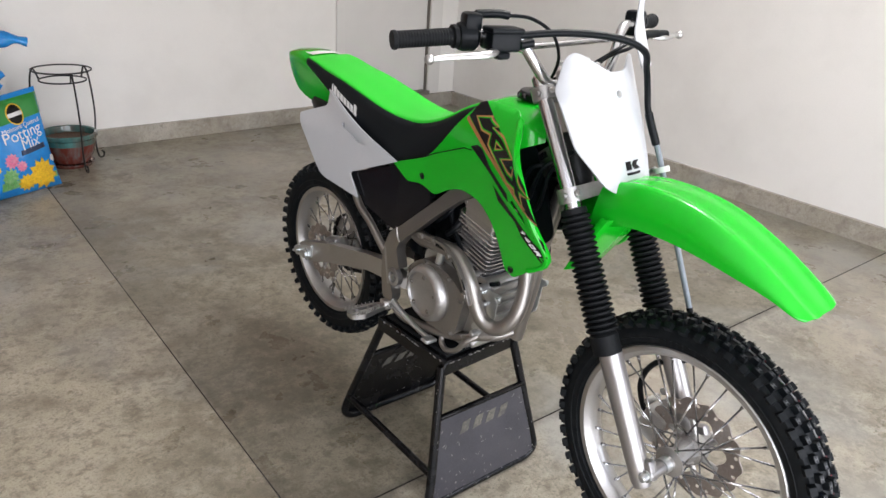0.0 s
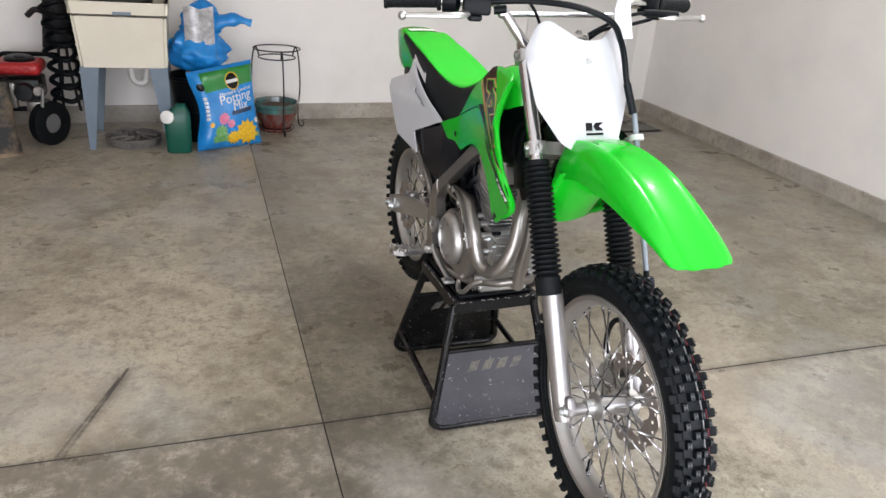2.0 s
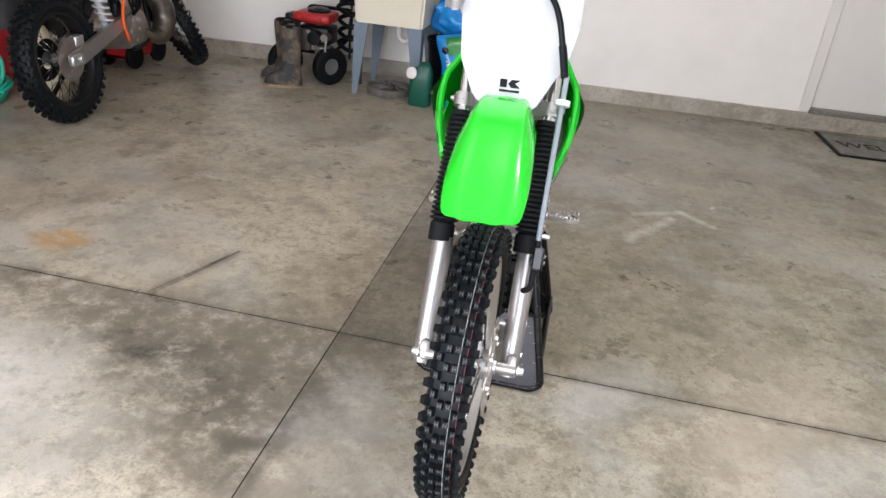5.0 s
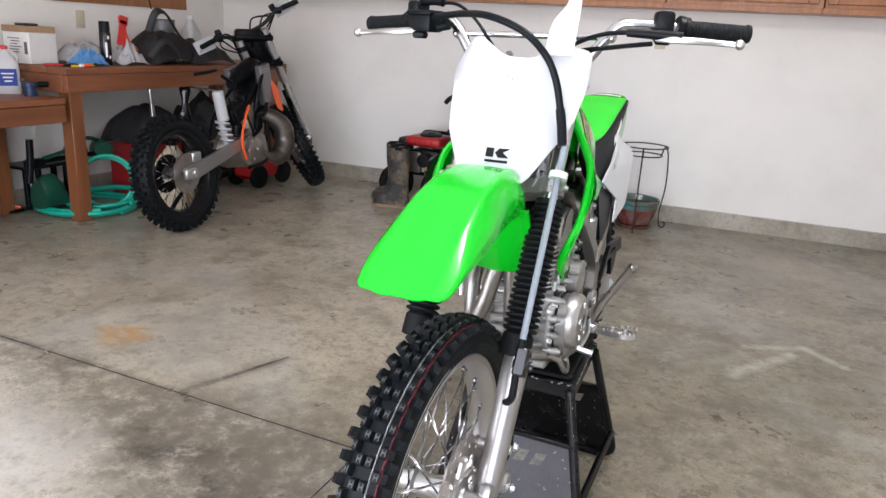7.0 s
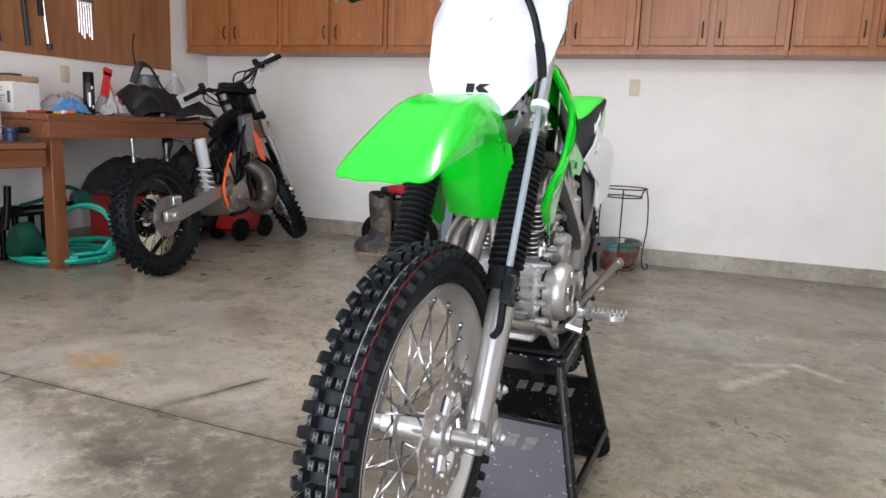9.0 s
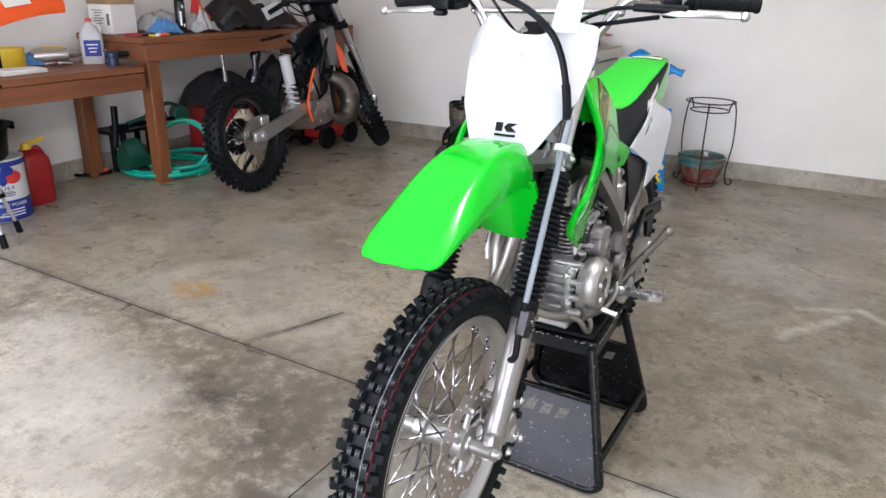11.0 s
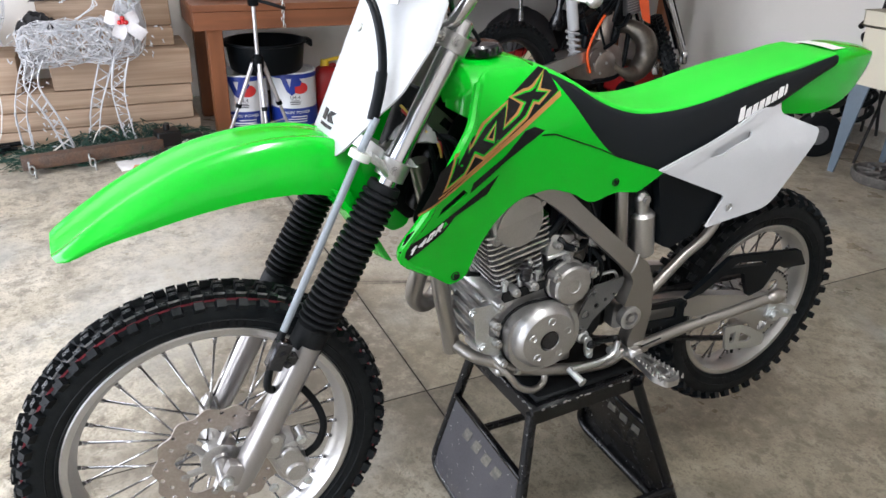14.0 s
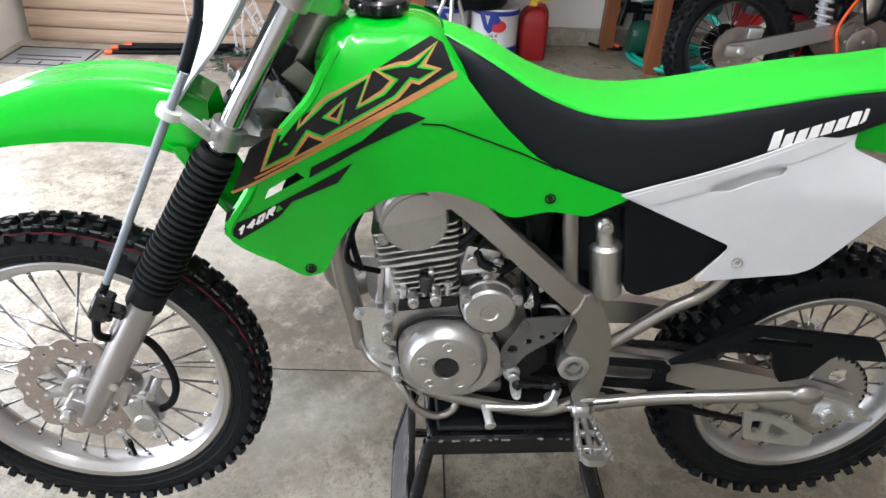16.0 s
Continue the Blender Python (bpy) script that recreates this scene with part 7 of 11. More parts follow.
for yt, yb, x0, x1, sg in ends:
    lo, hi = 0.013, TOP - 0.02
    bm = bmesh.new()
    bars(bm, [(0.372, yt, hi), (x0 + 0.008, yb, 0.06), (x0 + 0.004, yb - 0.0 * sg, lo + 0.02), (x0 + 0.03, yb, lo), (x1 - 0.03, yb, lo), (x1 - 0.004, yb, lo + 0.02), (x1 - 0.008, yb, 0.06), (0.626, yt, hi)], 0.0125, 12)
    tube_ = part("end_frame", bm, STAND_BLACK, stand, "bent black steel tube end frame")
    # chips along the tubes show bare metal
    bm = bmesh.new()
    rnd = random.Random(21 + sg)
    line = [Vector(q) for q in ((0.372, yt, hi), (x0 + 0.008, yb, 0.06), (x0 + 0.03, yb, lo), (x1 - 0.03, yb, lo), (x1 - 0.008, yb, 0.06), (0.626, yt, hi))]
    for k in range(70):
        j = rnd.randrange(5)
        p0, p1 = line[j], line[j + 1]
        d = (p1 - p0).normalized()
        side = (d.cross(Vector((0, 1, 0))) * rnd.uniform(-1, 1) + Vector((0, -sg, 0)) * rnd.uniform(0.2, 1)).normalized()
        c, across = p0.lerp(p1, rnd.uniform(0.03, 0.97)) + side * 0.0128, d.cross(side).normalized()
        ln, w = rnd.uniform(0.001, 0.005), rnd.uniform(0.0006, 0.0016)
        bm.faces.new([bm.verts.new(c + e) for e in (d * ln, across * w, -d * ln * 0.8, -across * w * 0.7)])
    part("chipped_edge", bm, SCRATCH, tube_, kind="stuff")
    slope = (yt - yb) / (hi - 0.06)
    zt = 0.258

    def at(a, b, d, yb=yb, slope=slope, sg=sg):
        return Vector((a, yb + max(0, b - 0.06) * slope - sg * (d - 0.003) - sg * 0.006, b))
    w0 = 0.064 * (zt - 0.06) / (hi - 0.06)
    out = rounded([(x0 + 0.008, 0.03), (x0 + 0.03, lo + 0.004), (x1 - 0.03, lo + 0.004), (x1 - 0.008, 0.03), (x1 - 0.008 - w0, zt), (x0 + 0.008 + w0, zt)], [0.02, 0.02, 0.02, 0.02, 0.008, 0.008])
    bm = bmesh.new()
    sheet(bm, [out], at, 0.004, 0.08, 3)
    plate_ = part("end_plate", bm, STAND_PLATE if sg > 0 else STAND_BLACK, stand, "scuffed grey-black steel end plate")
    bm = bmesh.new()
    box(bm, ((x0 + x1) / 2, at(0, zt, 0.003).y, zt + 0.004), (x1 - x0 - 2 * w0 - 0.02, 0.016, 0.012), 0.003)
    part("folded_lip", bm, STAND_BLACK, plate_)
    rnd = random.Random(7 if sg > 0 else 9)
    # worn lettering becomes slanted bars; chips and scratches show bare metal
    for k in range(4):
        a0 = (0.415 if sg > 0 else 0.42) + 0.046 * k
        bm = bmesh.new()
        sheet(bm, [[(a0, 0.190), (a0 + 0.030, 0.194), (a0 + 0.042, 0.226), (a0 + 0.014, 0.222)]], lambda a, b, d, f=at, o=(0.0046 if sg > 0 else -0.0014): f(a, b, d + o), 0.0006, 0.05, 1)
        part("worn_mark", bm, mat("faded_print", (0.125, 0.118, 0.098), 0.5, 0, 0.3, 120, 0, (0.05, 0.05, 0.054), 45, 0.95) if k == 0 and sg > 0 else bpy.data.materials["faded_print"], plate_)
    bm = bmesh.new()
    for k in range(60):
        a0, b0, an, ln = rnd.uniform(x0 + 0.03, x1 - 0.03), rnd.uniform(0.03, zt - 0.02) ** 1.0, rnd.uniform(-1.2, 1.2), rnd.uniform(0.002, 0.012)
        w = rnd.uniform(0.0004, 0.0009)
        d, n = Vector((math.cos(an), math.sin(an))) * ln, Vector((-math.sin(an), math.cos(an))) * w
        q = Vector((a0, b0))
        f = [bm.verts.new(at(*(q + e), 0.0052 if sg > 0 else -0.0012)) for e in (n, d * 0.5 + n * 1.4, d, d * 0.5 - n, -n)]
        bm.faces.new(f)
    part("scratch_wear", bm, SCRATCH, plate_, kind="stuff")
for x in (0.322, 0.688):
    bm = bmesh.new()
    tube(bm, [(x, -0.100, 0.10), (x, 0.322, 0.10)], 0.0105, 12)
    part("side_tube", bm, STAND_BLACK, stand)
bm = bmesh.new()
rnd = random.Random(3)
for k in range(60):
    e = rnd.choice(("f", "l", "r"))
    t, z = rnd.uniform(-0.13, 0.13), TOP - 0.002 - rnd.uniform(0, 0.004)
    c = Vector((0.498, 0.085, 0)) + yawm @ (Vector((t, -0.1475, 0)) if e == "f" else Vector((0.1345 if e == "r" else -0.1345, t, 0)))
    box(bm, (c.x, c.y, z), (0.006 if e == "f" else 0.0012, 0.0012 if e == "f" else 0.006, 0.0025))
part("chipped_edge", bm, SCRATCH, stand, kind="stuff")

# ---- left side: benches, tools, second motorcycle ----
def leftp(out, y, z):
    """A point in front of the left wall's face by out."""
    return Vector((left_x(y) - 0.03 + out, y, z))


LROT = rotz(2.86)


def bench(label, x1, y0, y1, top, legs, deep=0.10):
    b = thing("workbench", ((left_x(y0) + x1) / 2, (y0 + y1) / 2, 0), label, "workbench")
    x0 = left_x((y0 + y1) / 2) + 0.03
    n = 4
    w = (x1 - x0) / n
    for i in range(n):
        bm = bmesh.new()
        box(bm, (x0 + w * (i + 0.5), (y0 + y1) / 2, top - 0.019), (w - 0.003, y1 - y0, 0.038), 0.004)
        part("top_board", bm, BENCH, b)
    for x in (x1 - 0.02, x0 + 0.03):
        bm = bmesh.new()
        box(bm, (x, (y0 + y1) / 2, top - 0.040 - deep / 2), (0.038, y1 - y0 - 0.01, deep), 0.003)
        part("apron", bm, BENCH, b)
    for y in (y0 + 0.02, y1 - 0.02):
        bm = bmesh.new()
        box(bm, ((x0 + x1) / 2, y, top - 0.040 - deep / 2), (x1 - x0 - 0.08, 0.038, deep), 0.003)
        part("end_apron", bm, BENCH, b)
    for x, y in legs:
        bm = bmesh.new()
        box(bm, (x, y, (top - 0.04) / 2), (0.088, 0.088, top - 0.042), 0.004)
        part("leg", bm, BENCH_LEG, b)
    return b


bench("tall brown-stained timber workbench cluttered with gear", -2.74, 1.27, 3.36, 0.930, [(-2.83, 1.36), (-3.36, 3.2), (-2.83, 3.25)])
bench("lower brown-stained timber workbench with papers and tools on it", -2.75, -0.22, 1.262, 0.765, [(-2.84, -0.10), (-3.28, -0.12), (-3.30, 1.18)])

# hardboard tool panel and switch plates
bm = bmesh.new()
y0, y1 = 1.16, 3.03
box(bm, leftp(0.011, (y0 + y1) / 2, 1.86), (0.018, y1 - y0, 1.10), 0.002, LROT)
panel = solo("tool_panel", bm, PEG, "brown hardboard tool panel on the wall", "pegboard")
bm = bmesh.new()
box(bm, leftp(0.011, 0.40, 1.86), (0.018, 1.30, 1.10), 0.002, LROT)
solo("tool_panel", bm, PEG, "brown hardboard tool panel on the wall", "pegboard")


def hung(name, label, category, pieces):
    """A tool hanging flat on the panel: pieces of (name, material, pts, radius)."""
    t = thing(name, leftp(0.03, pieces[0][2][0][0], pieces[0][2][0][1]), label, category)
    for nm, m, pts, r in pieces:
        bm = bmesh.new()
        tube(bm, [leftp(0.020 + r, y, z) for y, z in pts], r, 8, 4, flat=0.6)
        part(nm, bm, m, t)


YELLOW = mat("yellow_plastic", (0.75, 0.52, 0.03), 0.45, 0, 0.06, 90, 0.0001)
NAVY = mat("navy_grip", (0.02, 0.04, 0.09), 0.5, 0, 0.1, 90, 0.0001)
hung("hammer", "hammer with a yellow and navy handle", "hammer", [("shaft", YELLOW, [(1.42, 1.86), (1.44, 1.58)], 0.016), ("grip", NAVY, [(1.44, 1.58), (1.47, 1.36)], 0.018), ("head", DARK_METAL, [(1.36, 1.87), (1.50, 1.88)], 0.018)])
hung("adjustable_wrench", "black adjustable wrench hanging on the panel", "wrench", [("handle", DARK_METAL, [(1.66, 1.64), (1.67, 1.50), (1.68, 1.36)], 0.016), ("jaw", ZINC, [(1.62, 1.70), (1.69, 1.66)], 0.022)])
hung("ratchet", "long chrome ratchet with a black handle", "wrench", [("bar", CHROME, [(1.80, 1.80), (1.84, 1.38)], 0.008), ("head", DARK_METAL, [(1.84, 1.39), (1.845, 1.35)], 0.018)])
hung("torque_wrench", "black torque wrench hanging on the panel", "wrench", [("body", BLACK, [(1.775, 1.90), (1.785, 1.56)], 0.016)])
for k in range(6):
    hung("spanner", "chrome combination spanner on a hook", "spanner", [("shank", CHROME, [(2.10 + 0.022 * k, 1.72), (2.105 + 0.022 * k, 1.50 - 0.02 * (k % 3))], 0.006), ("ring", CHROME, [(2.095 + 0.022 * k, 1.735), (2.115 + 0.022 * k, 1.715)], 0.011)])
hung("wire_hook", "thin bent wire hanging on the panel", "hook", [("wire", ZINC, [(1.25, 1.50), (1.23, 1.44), (1.27, 1.42), (1.26, 1.30)], 0.003)])
hung("rod", "thin dark rod leaning on the panel", "rod", [("wire", DARK_METAL, [(2.62, 1.56), (2.60, 1.44), (2.63, 1.30)], 0.005)])


def wall_plate(name, at, rot, label):
    t = thing(name, at, label, "outlet")
    bm = bmesh.new()
    box(bm, at, (0.075, 0.007, 0.118), 0.003, rot, 2)
    part("cover_plate", bm, mat("ivory_plate_" + name, (0.62, 0.56, 0.43), 0.4, 0, 0.02, 90), t)
    for dzz in (0.022, -0.022):
        bm = bmesh.new()
        c = Vector(at) + rot @ Vector((0, -0.0045, dzz))
        box(bm, c, (0.034, 0.004, 0.030), 0.002, rot)
        for dx in (-0.007, 0.007):
            box(bm, c + rot @ Vector((dx, -0.002, 0.003)), (0.003, 0.003, 0.010), 0, rot)
        part("socket", bm, bpy.data.materials["ivory_plate_" + name], t)


wall_plate("outlet", on_back(0.19, 0.004, 1.275), BACK_ROT, "ivory double outlet on the white wall")
wall_plate("wall_switch", leftp(0.004, 1.98, 1.20), LROT @ rotz(90), "ivory switch plate below the tool panel")

# oak wall cabinets
CAB_Z0, CAB_Z1, CAB_D = 1.475, 2.25, 0.32
BRONZE = mat("aged_bronze", (0.07, 0.045, 0.025), 0.4, 0.8, 0.1, 200)


def cabinet(x0, x1):
    c = thing("wall_cabinet", on_back((x0 + x1) / 2, 0, CAB_Z0), "honey oak wall cabinet with two framed doors", "cabinet", "oak wall cabinets")
    bm = bmesh.new()
    box(bm, on_back((x0 + x1) / 2, CAB_D / 2, (CAB_Z0 + CAB_Z1) / 2), (x1 - x0 - 0.002, CAB_D - 0.002, CAB_Z1 - CAB_Z0), 0.002, BACK_ROT)
    part("body", bm, OAK, c)
    bm = bmesh.new()
    box(bm, on_back((x0 + x1) / 2, CAB_D + 0.004, CAB_Z0 + 0.015), (x1 - x0 - 0.004, 0.012, 0.034), 0.002, BACK_ROT)
    part("bottom_rail", bm, OAK, c)
    w = (x1 - x0) / 2
    for k in (0, 1):
        a, b = x0 + w * k + 0.022, x0 + w * (k + 1) - 0.022
        z0, z1 = CAB_Z0 + 0.055, CAB_Z1 - 0.03
        bm = bmesh.new()
        box(bm, on_back((a + b) / 2, CAB_D + 0.008, (z0 + z1) / 2), (b - a, 0.012, z1 - z0), 0.002, BACK_ROT)
        for x, wd, zc, h in ((a + 0.028, 0.056, (z0 + z1) / 2, z1 - z0), (b - 0.028, 0.056, (z0 + z1) / 2, z1 - z0), ((a + b) / 2, b - a - 0.112, z0 + 0.028, 0.056), ((a + b) / 2, b - a - 0.112, z1 - 0.028, 0.056)):
            box(bm, on_back(x, CAB_D + 0.016, zc), (wd, 0.016, h), 0.003, BACK_ROT)
        d = part("cabinet_door", bm, OAK, c)
        bm = bmesh.new()
        hx = b - 0.03 if k == 0 else a + 0.03
        tube(bm, [on_back(hx, CAB_D + 0.024, z0 + 0.05), on_back(hx, CAB_D + 0.048, z0 + 0.075), on_back(hx, CAB_D + 0.048, z0 + 0.125), on_back(hx, CAB_D + 0.024, z0 + 0.15)], 0.005, 8, 4)
        part("handle", bm, BRONZE, d)


for k in range(6):
    cabinet(-3.47 + 0.925 * k, -3.47 + 0.925 * (k + 1) - 0.004)

# ---- second motorcycle, part stripped, against the bench ----
K0 = Vector((-2.155, 1.545, 0))
KU, KS = Vector((-0.0899, 0.996, 0)), Vector((0.996, 0.0899, 0))
KLEAN, KTURN, KLONG = radians(8.0), 50.0, 0.872
moto = thing("motocross_bike", K0, "orange and black motocross bike, partly stripped of its plastics", "motorcycle")
KSTEER = Matrix.Rotation(radians(KTURN), 3, Vector((0, -0.45, 0.89)))


def K(s, u, z):
    """A point of the second bike, which leans to its left on its side stand: s to its right, u ahead of the rear axle."""
    a, b = s * math.cos(KLEAN) - z * math.sin(KLEAN), z * math.cos(KLEAN) + s * math.sin(KLEAN)
    return K0 + KU * (u * KLONG) + KS * a + Vector((0, 0, b))


def KF(s, u, z):
    """Its steered front."""
    p = KSTEER @ Vector((s, u - 1.15, z - 1.20))
    return K(p.x, 1.15 + p.y, 1.20 + p.z)


def k_frame(f):
    """Axes at a hub: x along the axle."""
    o, x, y = f
    x = (x - o).normalized()
    y = ((y - o) - x * (y - o).dot(x)).normalized()
    return Matrix.Translation(o) @ Matrix((x, y, x.cross(y))).transposed().to_4x4()


BLACK_RIM = mat("black_anodised_rim", (0.015, 0.015, 0.016), 0.35, 0.5, 0.1, 200)
KROWS = [(0.0, 0, 0.030, 0.022, 0.0), (0.46, 14, 0.024, 0.022, 0.5), (-0.46, -14, 0.024, 0.022, 0.5), (0.82, 42, 0.022, 0.020, 0.0), (-0.82, -42, 0.022, 0.020, 0.0)]
kw = wheel(moto, "rear_wheel", None, 0.352, 0.248, 0.118, 32, 0.064, 0.110, KROWS, 38, 0.036, "rear wheel with a black rim", False, BLACK_RIM, ALLOY, k_frame((K(0, 0, 0.352), K(1, 0, 0.352), K(0, 1, 0.352))), knob=(0.018, 0.02))
wheel(moto, "front_wheel", None, 0.348, 0.275, 0.088, 32, -0.052, 0.125, KROWS, 44, 0.032, "front wheel with a black rim", False, BLACK_RIM, ALLOY, k_frame((KF(0, 1.57, 0.352), KF(1, 1.57, 0.352), KF(0, 2.0, 0.352))), knob=(0.015, 0.02))
for sg in (1, -1):
    bm = bmesh.new()
    sheet(bm, [rounded([(-0.06, 0.385), (0.05, 0.40), (0.35, 0.455), (0.62, 0.500), (0.62, 0.430), (0.35, 0.375), (0.05, 0.315), (-0.06, 0.325)], 0.02)], lambda a, b, d, sg=sg: K(sg * (0.118 - 0.01 * a - d), a, b), 0.03, 0.1, 2)
    part("swingarm", bm, POLISHED, moto, "bare alloy swingarm")
    bm = bmesh.new()
    tube(bm, [K(sg * 0.06, 1.08, 0.95), K(sg * 0.11, 0.90, 0.80), K(sg * 0.125, 0.74, 0.70)], 0.012, 10, 5)
    part("frame_spar", bm, BLACK, moto)
    bm = bmesh.new()
    tube(bm, [K(sg * 0.125, 0.74, 0.70), K(sg * 0.13, 0.66, 0.62), K(sg * 0.13, 0.58, 0.48), K(sg * 0.12, 0.62, 0.36)], 0.009, 10, 5, flat=1.4)
    part("pivot_spar", bm, ORANGE if sg > 0 else BLACK, moto, "orange painted frame spar" if sg > 0 else "")
    bm = bmesh.new()
    tube(bm, [K(sg * 0.03, 1.10, 0.85), K(sg * 0.08, 1.02, 0.55), K(sg * 0.10, 0.92, 0.33), K(sg * 0.11, 0.66, 0.30)], 0.016, 10, 5)
    part("down_tube", bm, BLACK, moto)
    bm = bmesh.new()
    box(bm, K(sg * 0.125, 0.99, 0.83), (0.045, 0.12, 0.27), 0.006, rotz(5) @ rotx(12))
    rad = part("radiator", bm, mat("radiator_core", (0.20, 0.20, 0.21), 0.4, 0.7, 0.4, 500, 0.0006) if sg > 0 else bpy.data.materials["radiator_core"], moto, "grey finned radiator")
    for k in range(14):
        bm = bmesh.new()
        box(bm, K(sg * 0.125, 0.99, 0.83) + (rotz(5) @ rotx(12)) @ Vector((sg * 0.0235, 0, -0.11 + k * 0.0165)), (0.004, 0.105, 0.004), 0, rotz(5) @ rotx(12))
        part("radiator_fin", bm, ALLOY, rad)
    bm = bmesh.new()
    sheet(bm, [rounded([(1.03, 0.88), (1.14, 0.78), (1.17, 0.63), (1.09, 0.66), (1.05, 0.76)], 0.02)], lambda a, b, d, sg=sg: K(sg * (0.15 - d), a, b), 0.004, 0.05, 2)
    part("shroud", bm, ORANGE, moto, "orange plastic shroud")
    bm = bmesh.new()
    cyl(bm, KF(sg * 0.105, 1.235, 1.19), KF(sg * 0.105, 1.40, 0.80), 0.028, n=16, chamfer=0.003)
    part("fork_upper", bm, ALLOY, moto)
    bm = bmesh.new()
    cyl(bm, KF(sg * 0.105, 1.40, 0.80), KF(sg * 0.105, 1.55, 0.36), 0.024, n=14), box(bm, KF(sg * 0.105, 1.565, 0.35), (0.05, 0.08, 0.09), 0.015, rotz(KTURN), 2)
    part("fork_lower", bm, CHROME, moto)
    bm = bmesh.new()
    loft(bm, [[KF(sg * 0.105 + a, u - 0.01, z) for a in (-0.04, -0.02, 0, 0.02, 0.04)] for u, z in ((1.45, 0.76), (1.52, 0.58), (1.60, 0.42))], 3, 4, thick=0.004)
    part("fork_guard", bm, BLACK, moto, "black fork guard")
    bm = bmesh.new()
    tube(bm, [KF(sg * 0.28, 1.17, 1.255), KF(sg * 0.40, 1.13, 1.245)], 0.017, 12)
    part("handgrip", bm, RUBBER, moto)
    bm = bmesh.new()
    loft(bm, [[KF(sg * s, 1.30 - 0.25 * (s - 0.27), z) for z in (1.31, 1.27, 1.22)] for s in (0.26, 0.33, 0.41)], 3, 4, thick=0.004)
    part("handguard", bm, WHITE, moto, "black and white handguard")
for d, z in ((1.225, 1.16), (1.30, 0.98)):
    bm = bmesh.new()
    box(bm, KF(0, d, z), (0.27, 0.07, 0.035), 0.01, rotz(KTURN + 5) @ rotx(-22), 2)
    part("fork_clamp", bm, BLACK, moto)
bm = bmesh.new()
tube(bm, [KF(-0.40, 1.13, 1.245), KF(-0.24, 1.18, 1.255), KF(-0.10, 1.22, 1.215), KF(0.10, 1.22, 1.215), KF(0.24, 1.18, 1.255), KF(0.40, 1.13, 1.245)], 0.013, 10)
part("handlebar", bm, DARK_METAL, moto)
bm = bmesh.new()
tube(bm, [KF(0.22, 1.28, 1.25), KF(0.10, 1.40, 1.30), KF(0.0, 1.36, 1.12)], 0.006, 8), tube(bm, [KF(-0.22, 1.26, 1.25), KF(-0.12, 1.36, 1.27), KF(-0.02, 1.33, 1.05), K(0, 1.1, 0.95)], 0.006, 8)
tube(bm, [K(0.05, 1.05, 0.95), K(0.12, 0.85, 0.82), K(0.10, 0.7, 0.68)], 0.009, 8), tube(bm, [K(0.09, 0.92, 0.62), K(0.13, 0.85, 0.55), K(0.12, 0.75, 0.5)], 0.012, 8)
part("cables", bm, BLACK, moto, kind="stuff")
for nm, st, lab in (("fuel_tank", [(1.14, 0.96, 0.04, 0.08), (1.04, 0.96, 0.06, 0.12), (0.90, 0.91, 0.06, 0.12), (0.76, 0.85, 0.045, 0.07)], "black fuel tank"),
                    ("head_casting", [(1.16, 0.86, 0.05, 0.12), (1.08, 0.80, 0.09, 0.26), (0.96, 0.74, 0.09, 0.26), (0.88, 0.66, 0.08, 0.16)], "black engine mounts and hoses")):
    bm = bmesh.new()
    loft(bm, [[K(w * math.cos(q), u, z + h * 0.5 * math.sin(q)) for q in [math.pi / 4 + k * math.pi / 4 for k in range(8)]] for u, z, w, h in st], 2, 4, cap=True, ring=True)
    part(nm, bm, BLACK, moto, lab)
bm = bmesh.new()
box(bm, KF(0, 1.27, 1.20), (0.20, 0.12, 0.07), 0.02, rotz(KTURN + 5), 2)
part("bar_mount", bm, BLACK, moto)
# levers, perches and the bundle of cables at its bars
for sg in (1, -1):
    bm = bmesh.new()
    box(bm, KF(sg * 0.245, 1.19, 1.255), (0.06, 0.045, 0.045), 0.010, rotz(KTURN), 2), cyl(bm, KF(sg * 0.225, 1.20, 1.265), KF(sg * 0.225, 1.20, 1.31), 0.022, n=14, chamfer=0.004)
    perch = part("lever_perch", bm, BLACK, moto)
    bm = bmesh.new()
    tube(bm, [KF(sg * 0.25, 1.22, 1.25), KF(sg * 0.30, 1.235, 1.245), KF(sg * 0.40, 1.205, 1.235)], 0.006, 8, 4)
    part("lever", bm, ZINC, perch)
    for k, (a, u, z) in enumerate(((0.16, 1.34, 1.27), (0.20, 1.37, 1.20), (0.12, 1.38, 1.16))):
        bm = bmesh.new()
        tube(bm, [KF(sg * 0.23, 1.21, 1.25), KF(sg * a, u, z), KF(sg * 0.05, 1.35, 1.10 - 0.03 * k), KF(sg * 0.06, 1.27, 0.98), K(sg * 0.06, 1.05, 0.84 - 0.03 * k)], 0.0055, 8, 5)
        part("cable", bm, BLACK, moto)
bm = bmesh.new()
loft(bm, [[KF(a, u + 0.02 * math.cos(a * 14), z) for a in (-0.12, -0.07, 0, 0.07, 0.12)] for u, z in ((1.335, 1.23), (1.37, 1.12), (1.42, 0.98))], 3, 4, thick=0.005)
part("number_plate", bm, BLACK, moto, "black front number plate")
